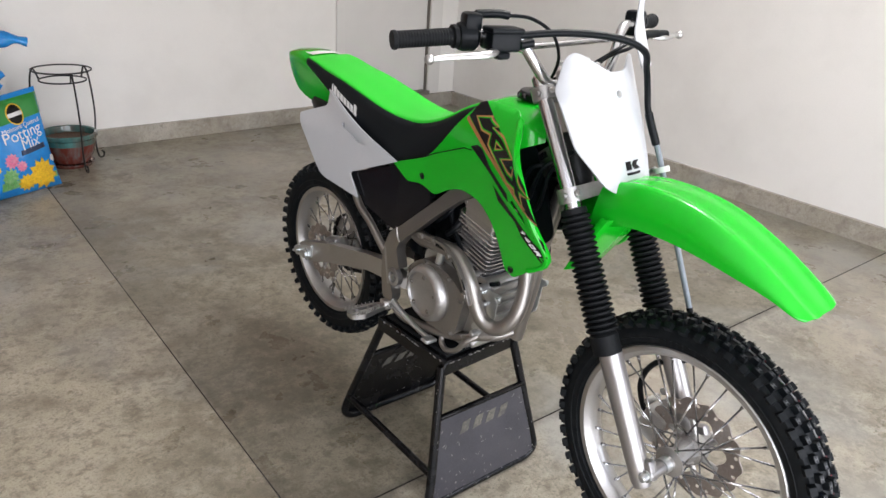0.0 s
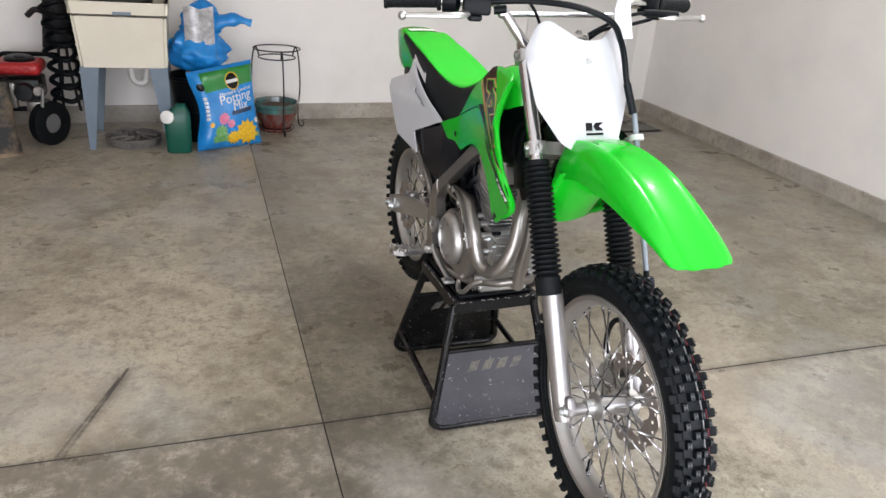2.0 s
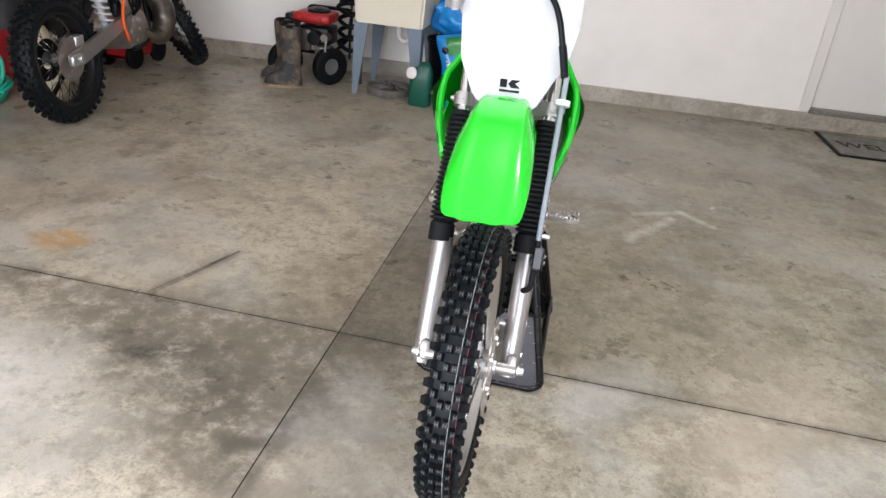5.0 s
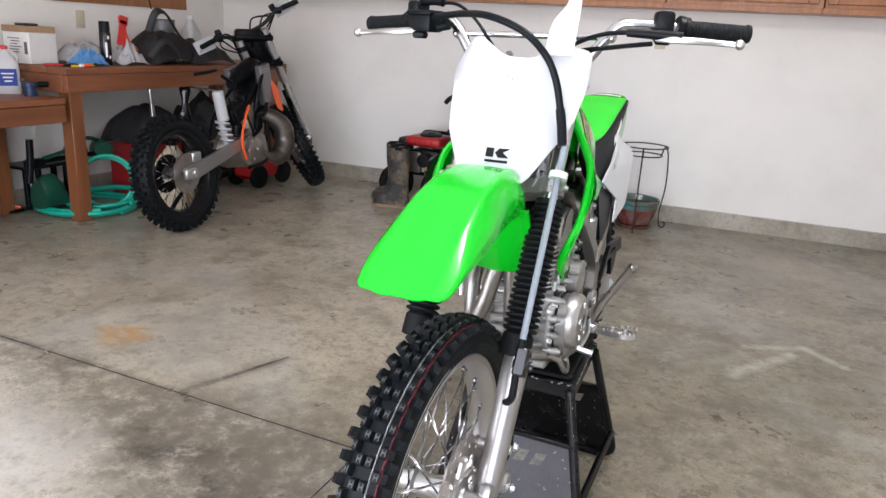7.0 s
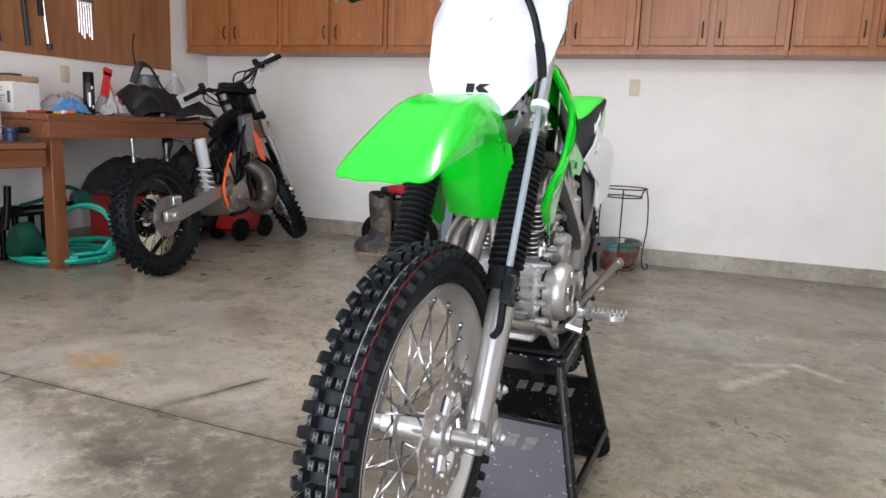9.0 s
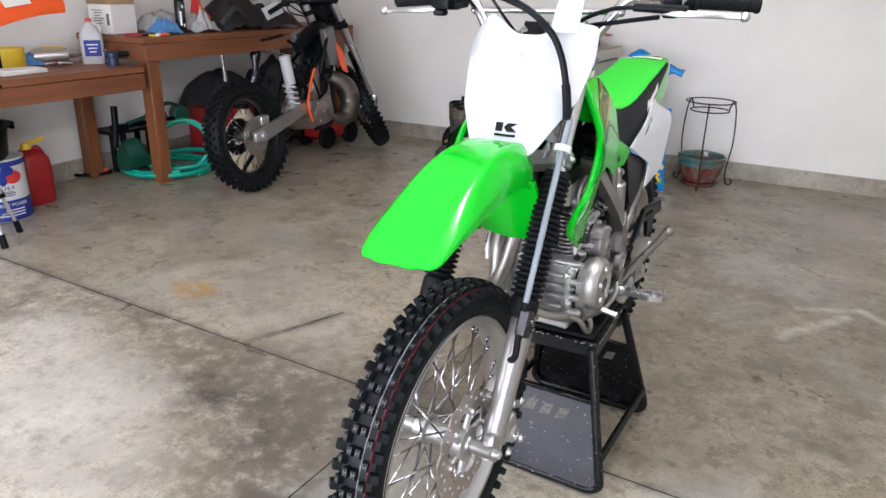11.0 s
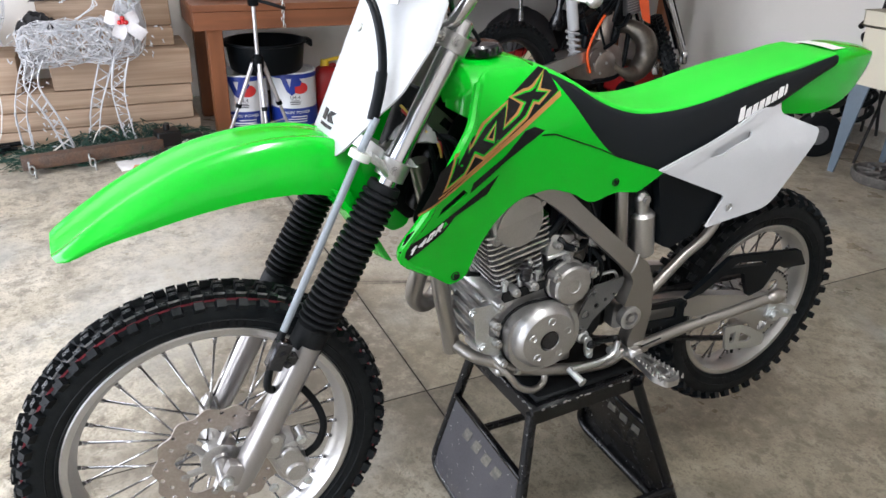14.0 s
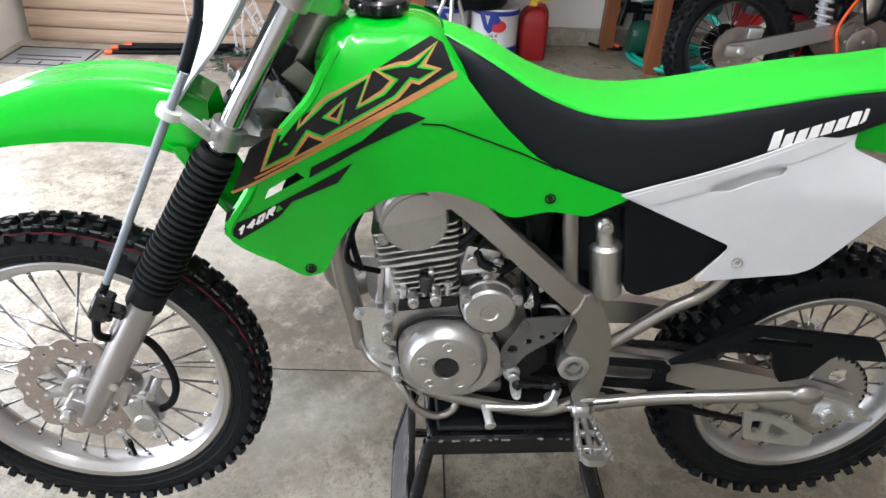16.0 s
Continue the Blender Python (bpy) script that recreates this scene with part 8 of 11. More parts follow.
for c, r in (((0.105, 1.262, 1.135), 0.036), ((-0.105, 1.262, 1.135), 0.036), ((0.105, 1.335, 0.965), 0.038), ((-0.105, 1.335, 0.965), 0.038)):
    bm = bmesh.new()
    lathe(bm, [(-0.018, r - 0.006), (-0.018, r), (0.018, r), (0.018, r - 0.006)], KF(*c), KF(0, 1.40, 0.80) - KF(0, 1.235, 1.19), 18, closed=True)
    part("clamp_ring", bm, BLACK, moto)
# frame head gusset, coil, hoses and air boot seen through its open side
for c, sz, rx in (((0.03, 1.06, 0.90), (0.09, 0.12, 0.10), 20), ((0.06, 0.80, 0.74), (0.07, 0.10, 0.09), 10), ((0.05, 0.66, 0.66), (0.09, 0.14, 0.12), 25), ((0.08, 0.62, 0.55), (0.05, 0.07, 0.09), 0), ((0.07, 0.90, 0.58), (0.06, 0.05, 0.12), -15)):
    bm = bmesh.new()
    box(bm, K(*c), sz, 0.018, rotz(5) @ rotx(rx), 3)
    part("frame_bracket", bm, BLACK, moto)
for pts, r in ((((0.10, 1.00, 0.97), (0.15, 0.93, 0.90), (0.14, 0.86, 0.78), (0.11, 0.84, 0.66)), 0.012), (((0.13, 0.97, 0.70), (0.15, 0.90, 0.64), (0.13, 0.84, 0.62)), 0.014), (((0.09, 0.72, 0.72), (0.13, 0.70, 0.62), (0.13, 0.74, 0.52)), 0.008), (((0.06, 0.60, 0.76), (0.11, 0.58, 0.66), (0.12, 0.62, 0.56)), 0.006)):
    bm = bmesh.new()
    tube(bm, [K(*q) for q in pts], r, 8, 5)
    part("hose", bm, BLACK, moto)
bm = bmesh.new()
lathe(bm, [(0, 0.03), (0, 0.118), (0.004, 0.120), (0.004, 0.03)], K(0.070, 0, 0.352), KS, 40, closed=True)
part("brake_disc", bm, STEEL, moto, "rear brake disc")
for k in range(4):
    bm = bmesh.new()
    bolt(bm, K(0.134, 0.70 + 0.06 * math.cos(k * 1.57), 0.41 + 0.06 * math.sin(k * 1.57)), KS, 0.007, 0.008)
    part("cover_bolt", bm, ZINC, moto)
bm = bmesh.new()
sheet(bm, [rounded([(0.60, 0.48), (0.72, 0.56), (0.92, 0.50), (0.95, 0.36), (0.85, 0.29), (0.66, 0.30), (0.58, 0.38)], 0.04)], lambda a, b, d: K(0.11 - d, a, b), 0.22, 0.2, 0)
lathe(bm, [(0, 0), (0, 0.085), (0.014, 0.085), (0.020, 0.075), (0.022, 0)], K(0.11, 0.76, 0.40), KS, 28), lathe(bm, [(0, 0), (0, 0.06), (0.016, 0.058), (0.02, 0.0)], K(0.11, 0.68, 0.45), KS, 24)
cyl(bm, K(0, 0.82, 0.52), K(0, 0.88, 0.72), 0.075, n=20)
part("engine", bm, STEEL, moto, "grey alloy two-stroke engine")
bm = bmesh.new()
tube(bm, [K(0.0, 0.93, 0.60), K(0.06, 1.04, 0.62), K(0.13, 1.14, 0.54), K(0.13, 1.16, 0.42), K(0.12, 1.07, 0.33), K(0.125, 0.97, 0.33), K(0.10, 0.88, 0.38), K(0.06, 0.80, 0.50)], lambda t: 0.022 + 0.052 * math.sin(min(1, t * 1.25) * math.pi) ** 1.0 * (1 if t < 0.8 else 0.2), 14, 6)
part("expansion_chamber", bm, mat("raw_steel_pipe", (0.11, 0.10, 0.088), 0.36, 0.8, 0.15, 40, 0.0002, (0.30, 0.26, 0.2), 6, 0.5), moto, "raw steel expansion chamber")
bm = bmesh.new()
cyl(bm, K(0.03, 0.50, 0.80), K(0.02, 0.56, 0.40), 0.022, n=14), cyl(bm, K(0.05, 0.50, 0.81), K(0.045, 0.53, 0.62), 0.036, n=18, chamfer=0.005)
shk = part("shock", bm, WHITE, moto, "white shock absorber with coil spring")
bm = bmesh.new()
tube(bm, [K(0.03 + 0.043 * math.cos(k * 0.7), 0.525 + k * 0.0009 + 0.043 * math.sin(k * 0.7), 0.64 - k * 0.0042) for k in range(58)], 0.0075, 8, 1)
part("shock_spring", bm, WHITE, shk)
bm = bmesh.new()
tube(bm, [K(0.05, 0.52, 0.94), K(0.06, 0.40, 0.93), K(0.06, 0.26, 0.92)], 0.010, 8), tube(bm, [K(0.10, 0.6, 0.86), K(0.10, 0.5, 0.9)], 0.012, 8)
part("subframe_stub", bm, BLACK, moto)
bm = bmesh.new()
lathe(bm, [(0, 0.05), (0.006, 0.11), (0.0, 0.118), (-0.006, 0.11)], K(-0.075, 0, 0.352), KS, 40)
part("rear_sprocket", bm, DARK_METAL, moto)
bm = bmesh.new()
tube(bm, [K(-0.12, 0.55, 0.34), K(-0.20, 0.30, 0.20), K(-0.26, 0.10, 0.01)], 0.014, 10), box(bm, K(-0.27, 0.08, 0.012), (0.07, 0.05, 0.022), 0.005)
part("side_stand", bm, BLACK, moto, "black side stand")
for nm, c, sz in (("axle_block", (0.118, -0.03, 0.352), (0.03, 0.10, 0.06)), ("rear_caliper", (0.07, 0.10, 0.44), (0.05, 0.08, 0.06))):
    bm = bmesh.new()
    box(bm, K(*c), sz, 0.010, rotz(5), 2)
    part(nm, bm, ZINC, moto)
bm = bmesh.new()
cyl(bm, K(0.10, 0, 0.352), K(0.145, 0, 0.352), 0.02, n=14, chamfer=0.003)
part("axle_nut", bm, ZINC, moto)

# ---- along the back wall ----
CREAM = mat("cream_plastic", (0.72, 0.68, 0.56), 0.45, 0, 0.015, 120, 0.0002, (0.58, 0.54, 0.44), 5, 0.25)
BLUE_GREY = mat("blue_grey_plastic", (0.16, 0.21, 0.27), 0.5, 0, 0.04, 120, 0.0002, (0.10, 0.13, 0.16), 7, 0.4)
PVC = mat("white_pvc", (0.78, 0.77, 0.74), 0.35, 0, 0.02, 90)
BAG_BLUE = mat("glossy_blue_film", (0.012, 0.22, 0.62), 0.24, 0, 0.10, 26, 0.004, (0.03, 0.34, 0.78), 9, 0.5, coat=0.2)
BAG_GREEN = mat("printed_green", (0.02, 0.22, 0.035), 0.28, 0, 0.08, 30, 0.002, coat=0.2)
BAG_WHITE = mat("printed_white", (0.72, 0.72, 0.72), 0.3, 0, 0.06, 30, 0.002)
BAG_GREY = mat("silver_grey_film", (0.50, 0.50, 0.51), 0.3, 0.2, 0.25, 40, 0.003, (0.16, 0.16, 0.17), 18, 0.8)
FLOWER_YELLOW = mat("printed_yellow", (0.80, 0.50, 0.02), 0.35, 0, 0.25, 160, 0.0005, (0.55, 0.25, 0.01), 50, 0.7)
FLOWER_PINK = mat("printed_pink", (0.66, 0.16, 0.30), 0.35, 0, 0.3, 160, 0.0005, (0.75, 0.45, 0.5), 50, 0.7)
FLOWER_GREEN = mat("printed_leaf", (0.12, 0.38, 0.10), 0.35, 0, 0.3, 160, 0.0005, (0.5, 0.6, 0.4), 60, 0.6)
JUG_GREEN = mat("dark_green_plastic", (0.004, 0.085, 0.055), 0.36, 0, 0.05, 90, 0.0002, (0.01, 0.12, 0.08), 6, 0.4)
TEAL_GLAZE = mat("teal_glaze", (0.055, 0.16, 0.15), 0.16, 0, 0.2, 30, 0.0003, (0.16, 0.05, 0.03), 10, 0.7, stretch=(1, 1, 0.25), coat=0.4)
BROWN_GLAZE = mat("brown_glaze", (0.15, 0.034, 0.024), 0.16, 0, 0.3, 30, 0.0004, (0.16, 0.17, 0.16), 26, 0.8, stretch=(1, 1, 0.12), coat=0.4)
CLAY = mat("terracotta", (0.33, 0.12, 0.06), 0.7, 0, 0.12, 60, 0.0004)
MUD = mat("mud_caked_rubber", (0.028, 0.028, 0.028), 0.6, 0, 0.3, 90, 0.0008, (0.26, 0.19, 0.12), 9, 1.0)
WIRE_BLACK = mat("black_wire", (0.012, 0.012, 0.012), 0.5, 0.2, 0.1, 90)
GREY_STONE = mat("grey_dish", (0.14, 0.13, 0.12), 0.75, 0, 0.25, 60, 0.001, (0.05, 0.05, 0.05), 20, 0.6)

# laundry sink
SX0, SX1, SY0, SY1 = -0.995, -0.445, 2.93, 3.50
sink = thing("utility_sink", ((SX0 + SX1) / 2, (SY0 + SY1) / 2, 0), "cream plastic laundry sink on blue-grey tapered legs", "sink")
bm = bmesh.new()
zt, zb, wl = 0.885, 0.505, 0.018
ring = [[(SX0, SY0, zt), (SX1, SY0, zt), (SX1, SY1, zt), (SX0, SY1, zt)], [(SX0 + 0.006, SY0 + 0.004, 0.815), (SX1 - 0.006, SY0 + 0.004, 0.815), (SX1 - 0.006, SY1, 0.815), (SX0 + 0.006, SY1, 0.815)],
        [(SX0 + 0.016, SY0 + 0.018, 0.80), (SX1 - 0.016, SY0 + 0.018, 0.80), (SX1 - 0.016, SY1, 0.80), (SX0 + 0.016, SY1, 0.80)], [(SX0 + 0.035, SY0 + 0.03, zb), (SX1 - 0.03, SY0 + 0.03, zb), (SX1 - 0.03, SY1 - 0.03, zb), (SX0 + 0.035, SY1 - 0.03, zb)]]
inner = [[(x + (wl if i in (0, 3) else -wl), y + (wl if i in (0, 1) else -wl), z + (0 if k == 0 else 0.02)) for i, (x, y, z) in enumerate(ring[k])] for k in (0, 3)]
vs = grid(bm, ring, close_cols=True)
vi = grid(bm, inner, close_cols=True)
bm.faces.new(vs[-1]), bm.faces.new(vi[-1])
for i in range(4):
    bm.faces.new((vs[0][i], vs[0][(i + 1) % 4], vi[0][(i + 1) % 4], vi[0][i]))
bmesh.ops.bevel(bm, geom=[e for e in bm.edges if abs(e.verts[0].co.z - e.verts[1].co.z) > 0.05], offset=0.02, segments=3, affect="EDGES")
part("tub", bm, CREAM, sink)
for x, y, sx in ((SX0 + 0.05, SY0 + 0.06, 1), (SX1 - 0.05, SY0 + 0.06, -1), (SX0 + 0.05, SY1 - 0.06, 1), (SX1 - 0.05, SY1 - 0.06, -1)):
    bm = bmesh.new()
    rows = []
    for z, w in ((zb, 0.105), (0.0, 0.034)):
        rows.append([(x - sx * 0.02 + sx * w, y - 0.03, z), (x - sx * 0.02, y - 0.03, z), (x - sx * 0.02, y - 0.03 + w, z), (x - sx * 0.02 + sx * 0.012, y - 0.03 + w, z), (x - sx * 0.02 + sx * 0.012, y - 0.018, z), (x - sx * 0.02 + sx * w, y - 0.018, z)])
    g = grid(bm, rows, close_cols=True)
    bm.faces.new(g[0]), bm.faces.new(g[1][::-1])
    part("leg", bm, BLUE_GREY, sink, "blue-grey tapered plastic leg")
bm = bmesh.new()
tube(bm, [(-0.70, 3.2, 0.51), (-0.70, 3.2, 0.43), (-0.69, 3.2, 0.385), (-0.655, 3.2, 0.365), (-0.62, 3.2, 0.385), (-0.61, 3.2, 0.44), (-0.60, 3.25, 0.46), (-0.60, 3.6, 0.46)], 0.022, 12)
part("drain_trap", bm, PVC, sink, "white plastic drain trap")
bm = bmesh.new()
box(bm, (-0.70, SY0 - 0.0005, 0.822), (0.10, 0.004, 0.018), 0.001)
part("badge", bm, BLUE_GREY, sink)
bm = bmesh.new()
tube(bm, [(-0.72, 3.47, 0.885), (-0.72, 3.47, 1.02), (-0.72, 3.42, 1.05), (-0.72, 3.33, 1.03)], 0.011, 10)
for dx in (-0.07, 0.07):
    cyl(bm, (-0.72 + dx, 3.47, 0.885), (-0.72 + dx, 3.47, 0.945), 0.018, n=14), lathe(bm, [(0, 0.02), (0.02, 0.024), (0.03, 0.02), (0.03, 0)], (-0.72 + dx, 3.47, 0.945), (0, 0, 1), 8)
box(bm, (-0.72, 3.47, 0.892), (0.22, 0.05, 0.016), 0.006)
part("faucet", bm, CHROME, sink, "chrome two-handle faucet")
bm = bmesh.new()
lathe(bm, [(0, 0), (0, 0.20), (0.05, 0.215), (0.055, 0.20), (0.02, 0.19), (0.02, 0)], (-0.74, 3.20, 0.86), (0, -0.25, 1), 28)
solo("plastic_basin", bm, BLACK, "round black plastic basin resting in the sink", "basin")


def cloth(name, c, r, m, label):
    bm = bmesh.new()
    rnd = random.Random(sum(map(ord, label)) % 97)
    rows = []
    for i in range(9):
        rows.append([Vector(c) + Vector((r * (i / 4 - 1), r * 0.8 * (j / 4 - 1), 0.0)) + Vector((rnd.uniform(-1, 1), rnd.uniform(-1, 1), 0)) * r * 0.15 + Vector((0, 0, rnd.uniform(0.0, 0.55) * r * (1.3 - abs(i / 4 - 1) - 0.3 * abs(j / 4 - 1)))) for j in range(9)])
    loft(bm, rows, 2, 2, thick=0.004)
    return solo(name, bm, m, label, "cloth", sharp=80)


RAG_BLUE = mat("blue_shop_rag", (0.13, 0.33, 0.58), 0.8, 0, 0.08, 90, 0.001, (0.2, 0.42, 0.66), 14, 0.5)
cloth("rag", (-0.90, 3.40, 0.905), 0.10, RAG_BLUE, "crumpled blue shop rag on the sink rim")
cloth("rag", (-0.60, 3.42, 0.955), 0.075, RED, "crumpled red cloth on the faucet")

# round dish under the sink
bm = bmesh.new()
lathe(bm, [(0, 0), (0, 0.155), (0.02, 0.165), (0.055, 0.168), (0.058, 0.160), (0.03, 0.150), (0.03, 0)], (-0.72, 3.10, 0.0), (0, 0, 1), 32)
dish = solo("stepping_dish", bm, GREY_STONE, "round grey patterned garden dish on the floor", "dish")
for k in range(9):
    bm = bmesh.new()
    tube(bm, [(-0.72 + 0.14 * math.cos(k * 0.7), 3.10 + 0.14 * math.sin(k * 0.7), 0.045), (-0.72 + 0.05 * math.cos(k * 0.7 + 0.6), 3.10 + 0.05 * math.sin(k * 0.7 + 0.6), 0.055)], 0.012, 6)
    part("petal", bm, GREY_STONE, dish)

# green jug with a white round cap
jug = thing("jug", (-0.44, 2.90, 0.0), "dark green plastic jug with a white round cap", "jug")
bm = bmesh.new()
rows = []
for z, w, d, dx in ((0.0, 0.068, 0.052, 0), (0.01, 0.076, 0.058, 0), (0.19, 0.078, 0.060, 0), (0.235, 0.072, 0.055, 0.005), (0.275, 0.045, 0.040, 0.018), (0.30, 0.028, 0.028, 0.022), (0.302, 0.01, 0.01, 0.022)):
    rows.append([Vector((-0.44 + dx + w * math.copysign(abs(math.cos(a)) ** 0.45, math.cos(a)), 2.90 + d * math.copysign(abs(math.sin(a)) ** 0.45, math.sin(a)), z)) for a in [2 * math.pi * i / 28 for i in range(28)]])
g = grid(bm, rows, close_cols=True)
bm.faces.new(g[0]), bm.faces.new(g[-1])
part("body", bm, JUG_GREEN, jug, sharp=60)
bm = bmesh.new()
lathe(bm, [(0, 0), (0, 0.040), (0.012, 0.040), (0.014, 0.037), (0.014, 0)], (-0.495, 2.842, 0.232), (-0.25, -0.93, 0.25), 28)
part("cap", bm, PVC, jug, "white round cap")

# black tub with a blue sack on it
bm = bmesh.new()
lathe(bm, [(0, 0), (0, 0.135), (0.20, 0.155), (0.205, 0.168), (0.235, 0.170), (0.30, 0.172), (0.40, 0.182), (0.405, 0.190), (0.425, 0.190), (0.425, 0.178), (0.10, 0.14), (0.10, 0)], (-0.30, 3.22, 0.0), (0, 0, 1), 32)
solo("plant_tub", bm, BLACK, "stack of black plastic plant tubs with a terracotta rim", "tub")
bm = bmesh.new()
lathe(bm, [(0, 0.10), (0, 0.13), (0.025, 0.135), (0.025, 0.11)], (-0.24, 3.16, 0.425), (0, 0, 1), 24, closed=True)
solo("clay_pot", bm, CLAY, "terracotta pot rim showing under the blue sack", "pot")


def sack(name, c, size, m, label, seed, twist=0.0):
    """A slumped film sack: a pillow with folds."""
    bm = bmesh.new()
    rnd = random.Random(seed)
    rows = []
    for i in range(15):
        v = i / 14
        prof = (math.sin(math.pi * min(1, max(0.03, v)) ** 0.8) ** 0.5) if 0 < i < 14 else 0.15
        row = []
        for j in range(24):
            a = 2 * math.pi * j / 24
            f = 1 + 0.10 * math.sin(3 * a + 5 * v + seed) + 0.06 * math.sin(7 * a - 9 * v) + rnd.uniform(-0.08, 0.08) + 0.05 * math.sin(11 * a + 13 * v)
            row.append(Vector(c) + Vector((size[0] * prof * f * math.cos(a) + twist * v, size[1] * prof * f * math.sin(a), size[2] * v)))
        rows.append(row)
    g = grid(bm, rows, close_cols=True)
    bm.faces.new(g[0]), bm.faces.new(g[-1])
    bmesh.ops.subdivide_edges(bm, edges=bm.edges[:], cuts=1, use_grid_fill=True, smooth=0.6)
    return bm


blue = thing("soil_sack", (-0.29, 3.24, 0.43), "half-empty crumpled blue plastic soil sack on plant tubs", "sack")
part("body", sack("body", (-0.28, 3.24, 0.43), (0.185, 0.14, 0.30), BAG_BLUE, "", 4, -0.02), BAG_BLUE, blue, sharp=70)
part("folded_top", sack("top", (-0.27, 3.25, 0.62), (0.12, 0.09, 0.27), BAG_BLUE, "", 9, 0.02), BAG_BLUE, blue, sharp=70)
bm = bmesh.new()
tube(bm, [(-0.20, 3.24, 0.74), (-0.12, 3.23, 0.765), (-0.03, 3.23, 0.775), (0.05, 3.23, 0.755)], lambda t: 0.066 - 0.045 * t + 0.008 * math.sin(14 * t), 12, 5, flat=0.7)
part("sack_neck", bm, BAG_BLUE, blue, sharp=70)
bm = bmesh.new()
loft(bm, [[Vector((-0.365 + 0.045 * j, 3.135 - 0.018 * math.sin(j * 1.1) + 0.03 * (z - 0.62), z + 0.01 * math.sin(j * 2))) for j in range(5)] for z in (0.60, 0.68, 0.76, 0.85)], 3, 3, thick=-0.004)
part("printed_panel", bm, BAG_GREY, blue, "silver-grey printed panel with black smudges")

# bag of potting mix leaning on the tubs
mix = thing("potting_mix_bag", (-0.16, 2.98, 0.0), "full blue plastic bag of potting mix with green top and flowers", "bag")
BO, BU, BV = Vector((-0.330, 2.870, 0.003)), Vector((0.405, 0.140, 0.012)), Vector((-0.042, 0.115, 0.500))
BN = BU.cross(BV).normalized()


def on_bag(u, v, d):
    """On the bag's front: u across, v up; d inwards."""
    e = (1 - (2 * u - 1) ** 6) * (1 - (2 * v - 1) ** 8)
    puff = 0.068 * max(0, e) ** 0.7 + 0.007 * math.sin(11 * u + 3 * v) * e + 0.006 * math.sin(9 * v - 4 * u) * e + 0.002 * math.sin(23 * u + 17 * v) * e
    slant = -0.10 * (v - 0.0) * (1 - u) * 0.4
    u += 0.11 * (1 - u) * math.sin(math.pi * min(1, max(0, v))) ** 2 - 0.03 * u * math.sin(math.pi * min(1, max(0, v)))
    return BO + BU * (u + slant * 0.2) + BV * (v * (1 + 0.10 * (u - 0.5) * v)) + BN * (puff - d)


bm = bmesh.new()
F1 = [[on_bag(i / 20, j / 20, 0) for i in range(21)] for j in range(21)]
F2 = [[on_bag(i / 20, j / 20, 0) - BN * (2 * (on_bag(i / 20, j / 20, 0) - (BO + BU * (i / 20) + BV * (j / 20))).dot(BN) + 0.002) for i in range(21)] for j in range(21)]
grid(bm, F1), grid(bm, F2)
part("sack", bm, BAG_BLUE, mix, sharp=80)


def print_on(outline, m, lift, label=""):
    bm = bmesh.new()
    sheet(bm, [outline], lambda a, b, d: on_bag(a, b, d - lift), 0.0008, 0.06, 4)
    part("print", bm, m, mix, label, sharp=80)


print_on([(0.14, 0.70), (0.98, 0.76), (0.99, 0.955), (0.14, 0.955)], BAG_GREEN, 0.0016, "green printed band")
print_on(circle(0.60, 0.80, 0.115, 24, 0.95), FLOWER_YELLOW, 0.0026)
print_on(circle(0.60, 0.80, 0.100, 24, 0.95), DECAL_BLACK, 0.0036, "black printed roundel")
print_on(circle(0.10, 0.78, 0.055, 18, 0.95), DECAL_BLACK, 0.0026)
print_on([(0.50, 0.815), (0.70, 0.825), (0.70, 0.785), (0.50, 0.775)], BAG_WHITE, 0.0046)
print_on([(0.20, 0.08), (0.95, 0.10), (0.95, 0.16), (0.20, 0.16)], FLOWER_GREEN, 0.0016)
for cx, cy, r, m in ((0.74, 0.17, 0.20, FLOWER_YELLOW), (0.52, 0.12, 0.11, FLOWER_YELLOW), (0.32, 0.20, 0.12, FLOWER_GREEN), (0.36, 0.36, 0.10, FLOWER_PINK), (0.48, 0.29, 0.07, FLOWER_PINK), (0.94, 0.30, 0.05, BAG_WHITE), (0.16, 0.30, 0.045, FLOWER_YELLOW)):
    star = [(cx + r * (1 if i % 2 else 0.72) * math.cos(2 * math.pi * i / 22), cy + 0.82 * r * (1 if i % 2 else 0.72) * math.sin(2 * math.pi * i / 22)) for i in range(22)]
    print_on(star, m, 0.0026, "printed flower")
print_on([(0.50, 0.44), (0.86, 0.475), (0.86, 0.425), (0.50, 0.39)], NAVY, 0.0026)
for body, u, v, size in (("Potting", 0.60, 0.60, 0.082), ("Mix", 0.66, 0.50, 0.078), ("Moisture Control", 0.62, 0.675, 0.032)):
    bm = bmesh.new()
    text_mesh(bm, body, size, Matrix())
    for vert in bm.verts:
        vert.co = on_bag(u + vert.co.x / BU.length, v + vert.co.y / BV.length + 0.1 * vert.co.x / BU.length, -0.0028 - vert.co.z)
    part("lettering", bm, BAG_WHITE, mix)
for k in range(6):
    print_on([(0.07, 0.36 + 0.05 * k), (0.13, 0.36 + 0.05 * k), (0.13, 0.395 + 0.05 * k), (0.07, 0.395 + 0.05 * k)], BAG_WHITE, 0.0026)

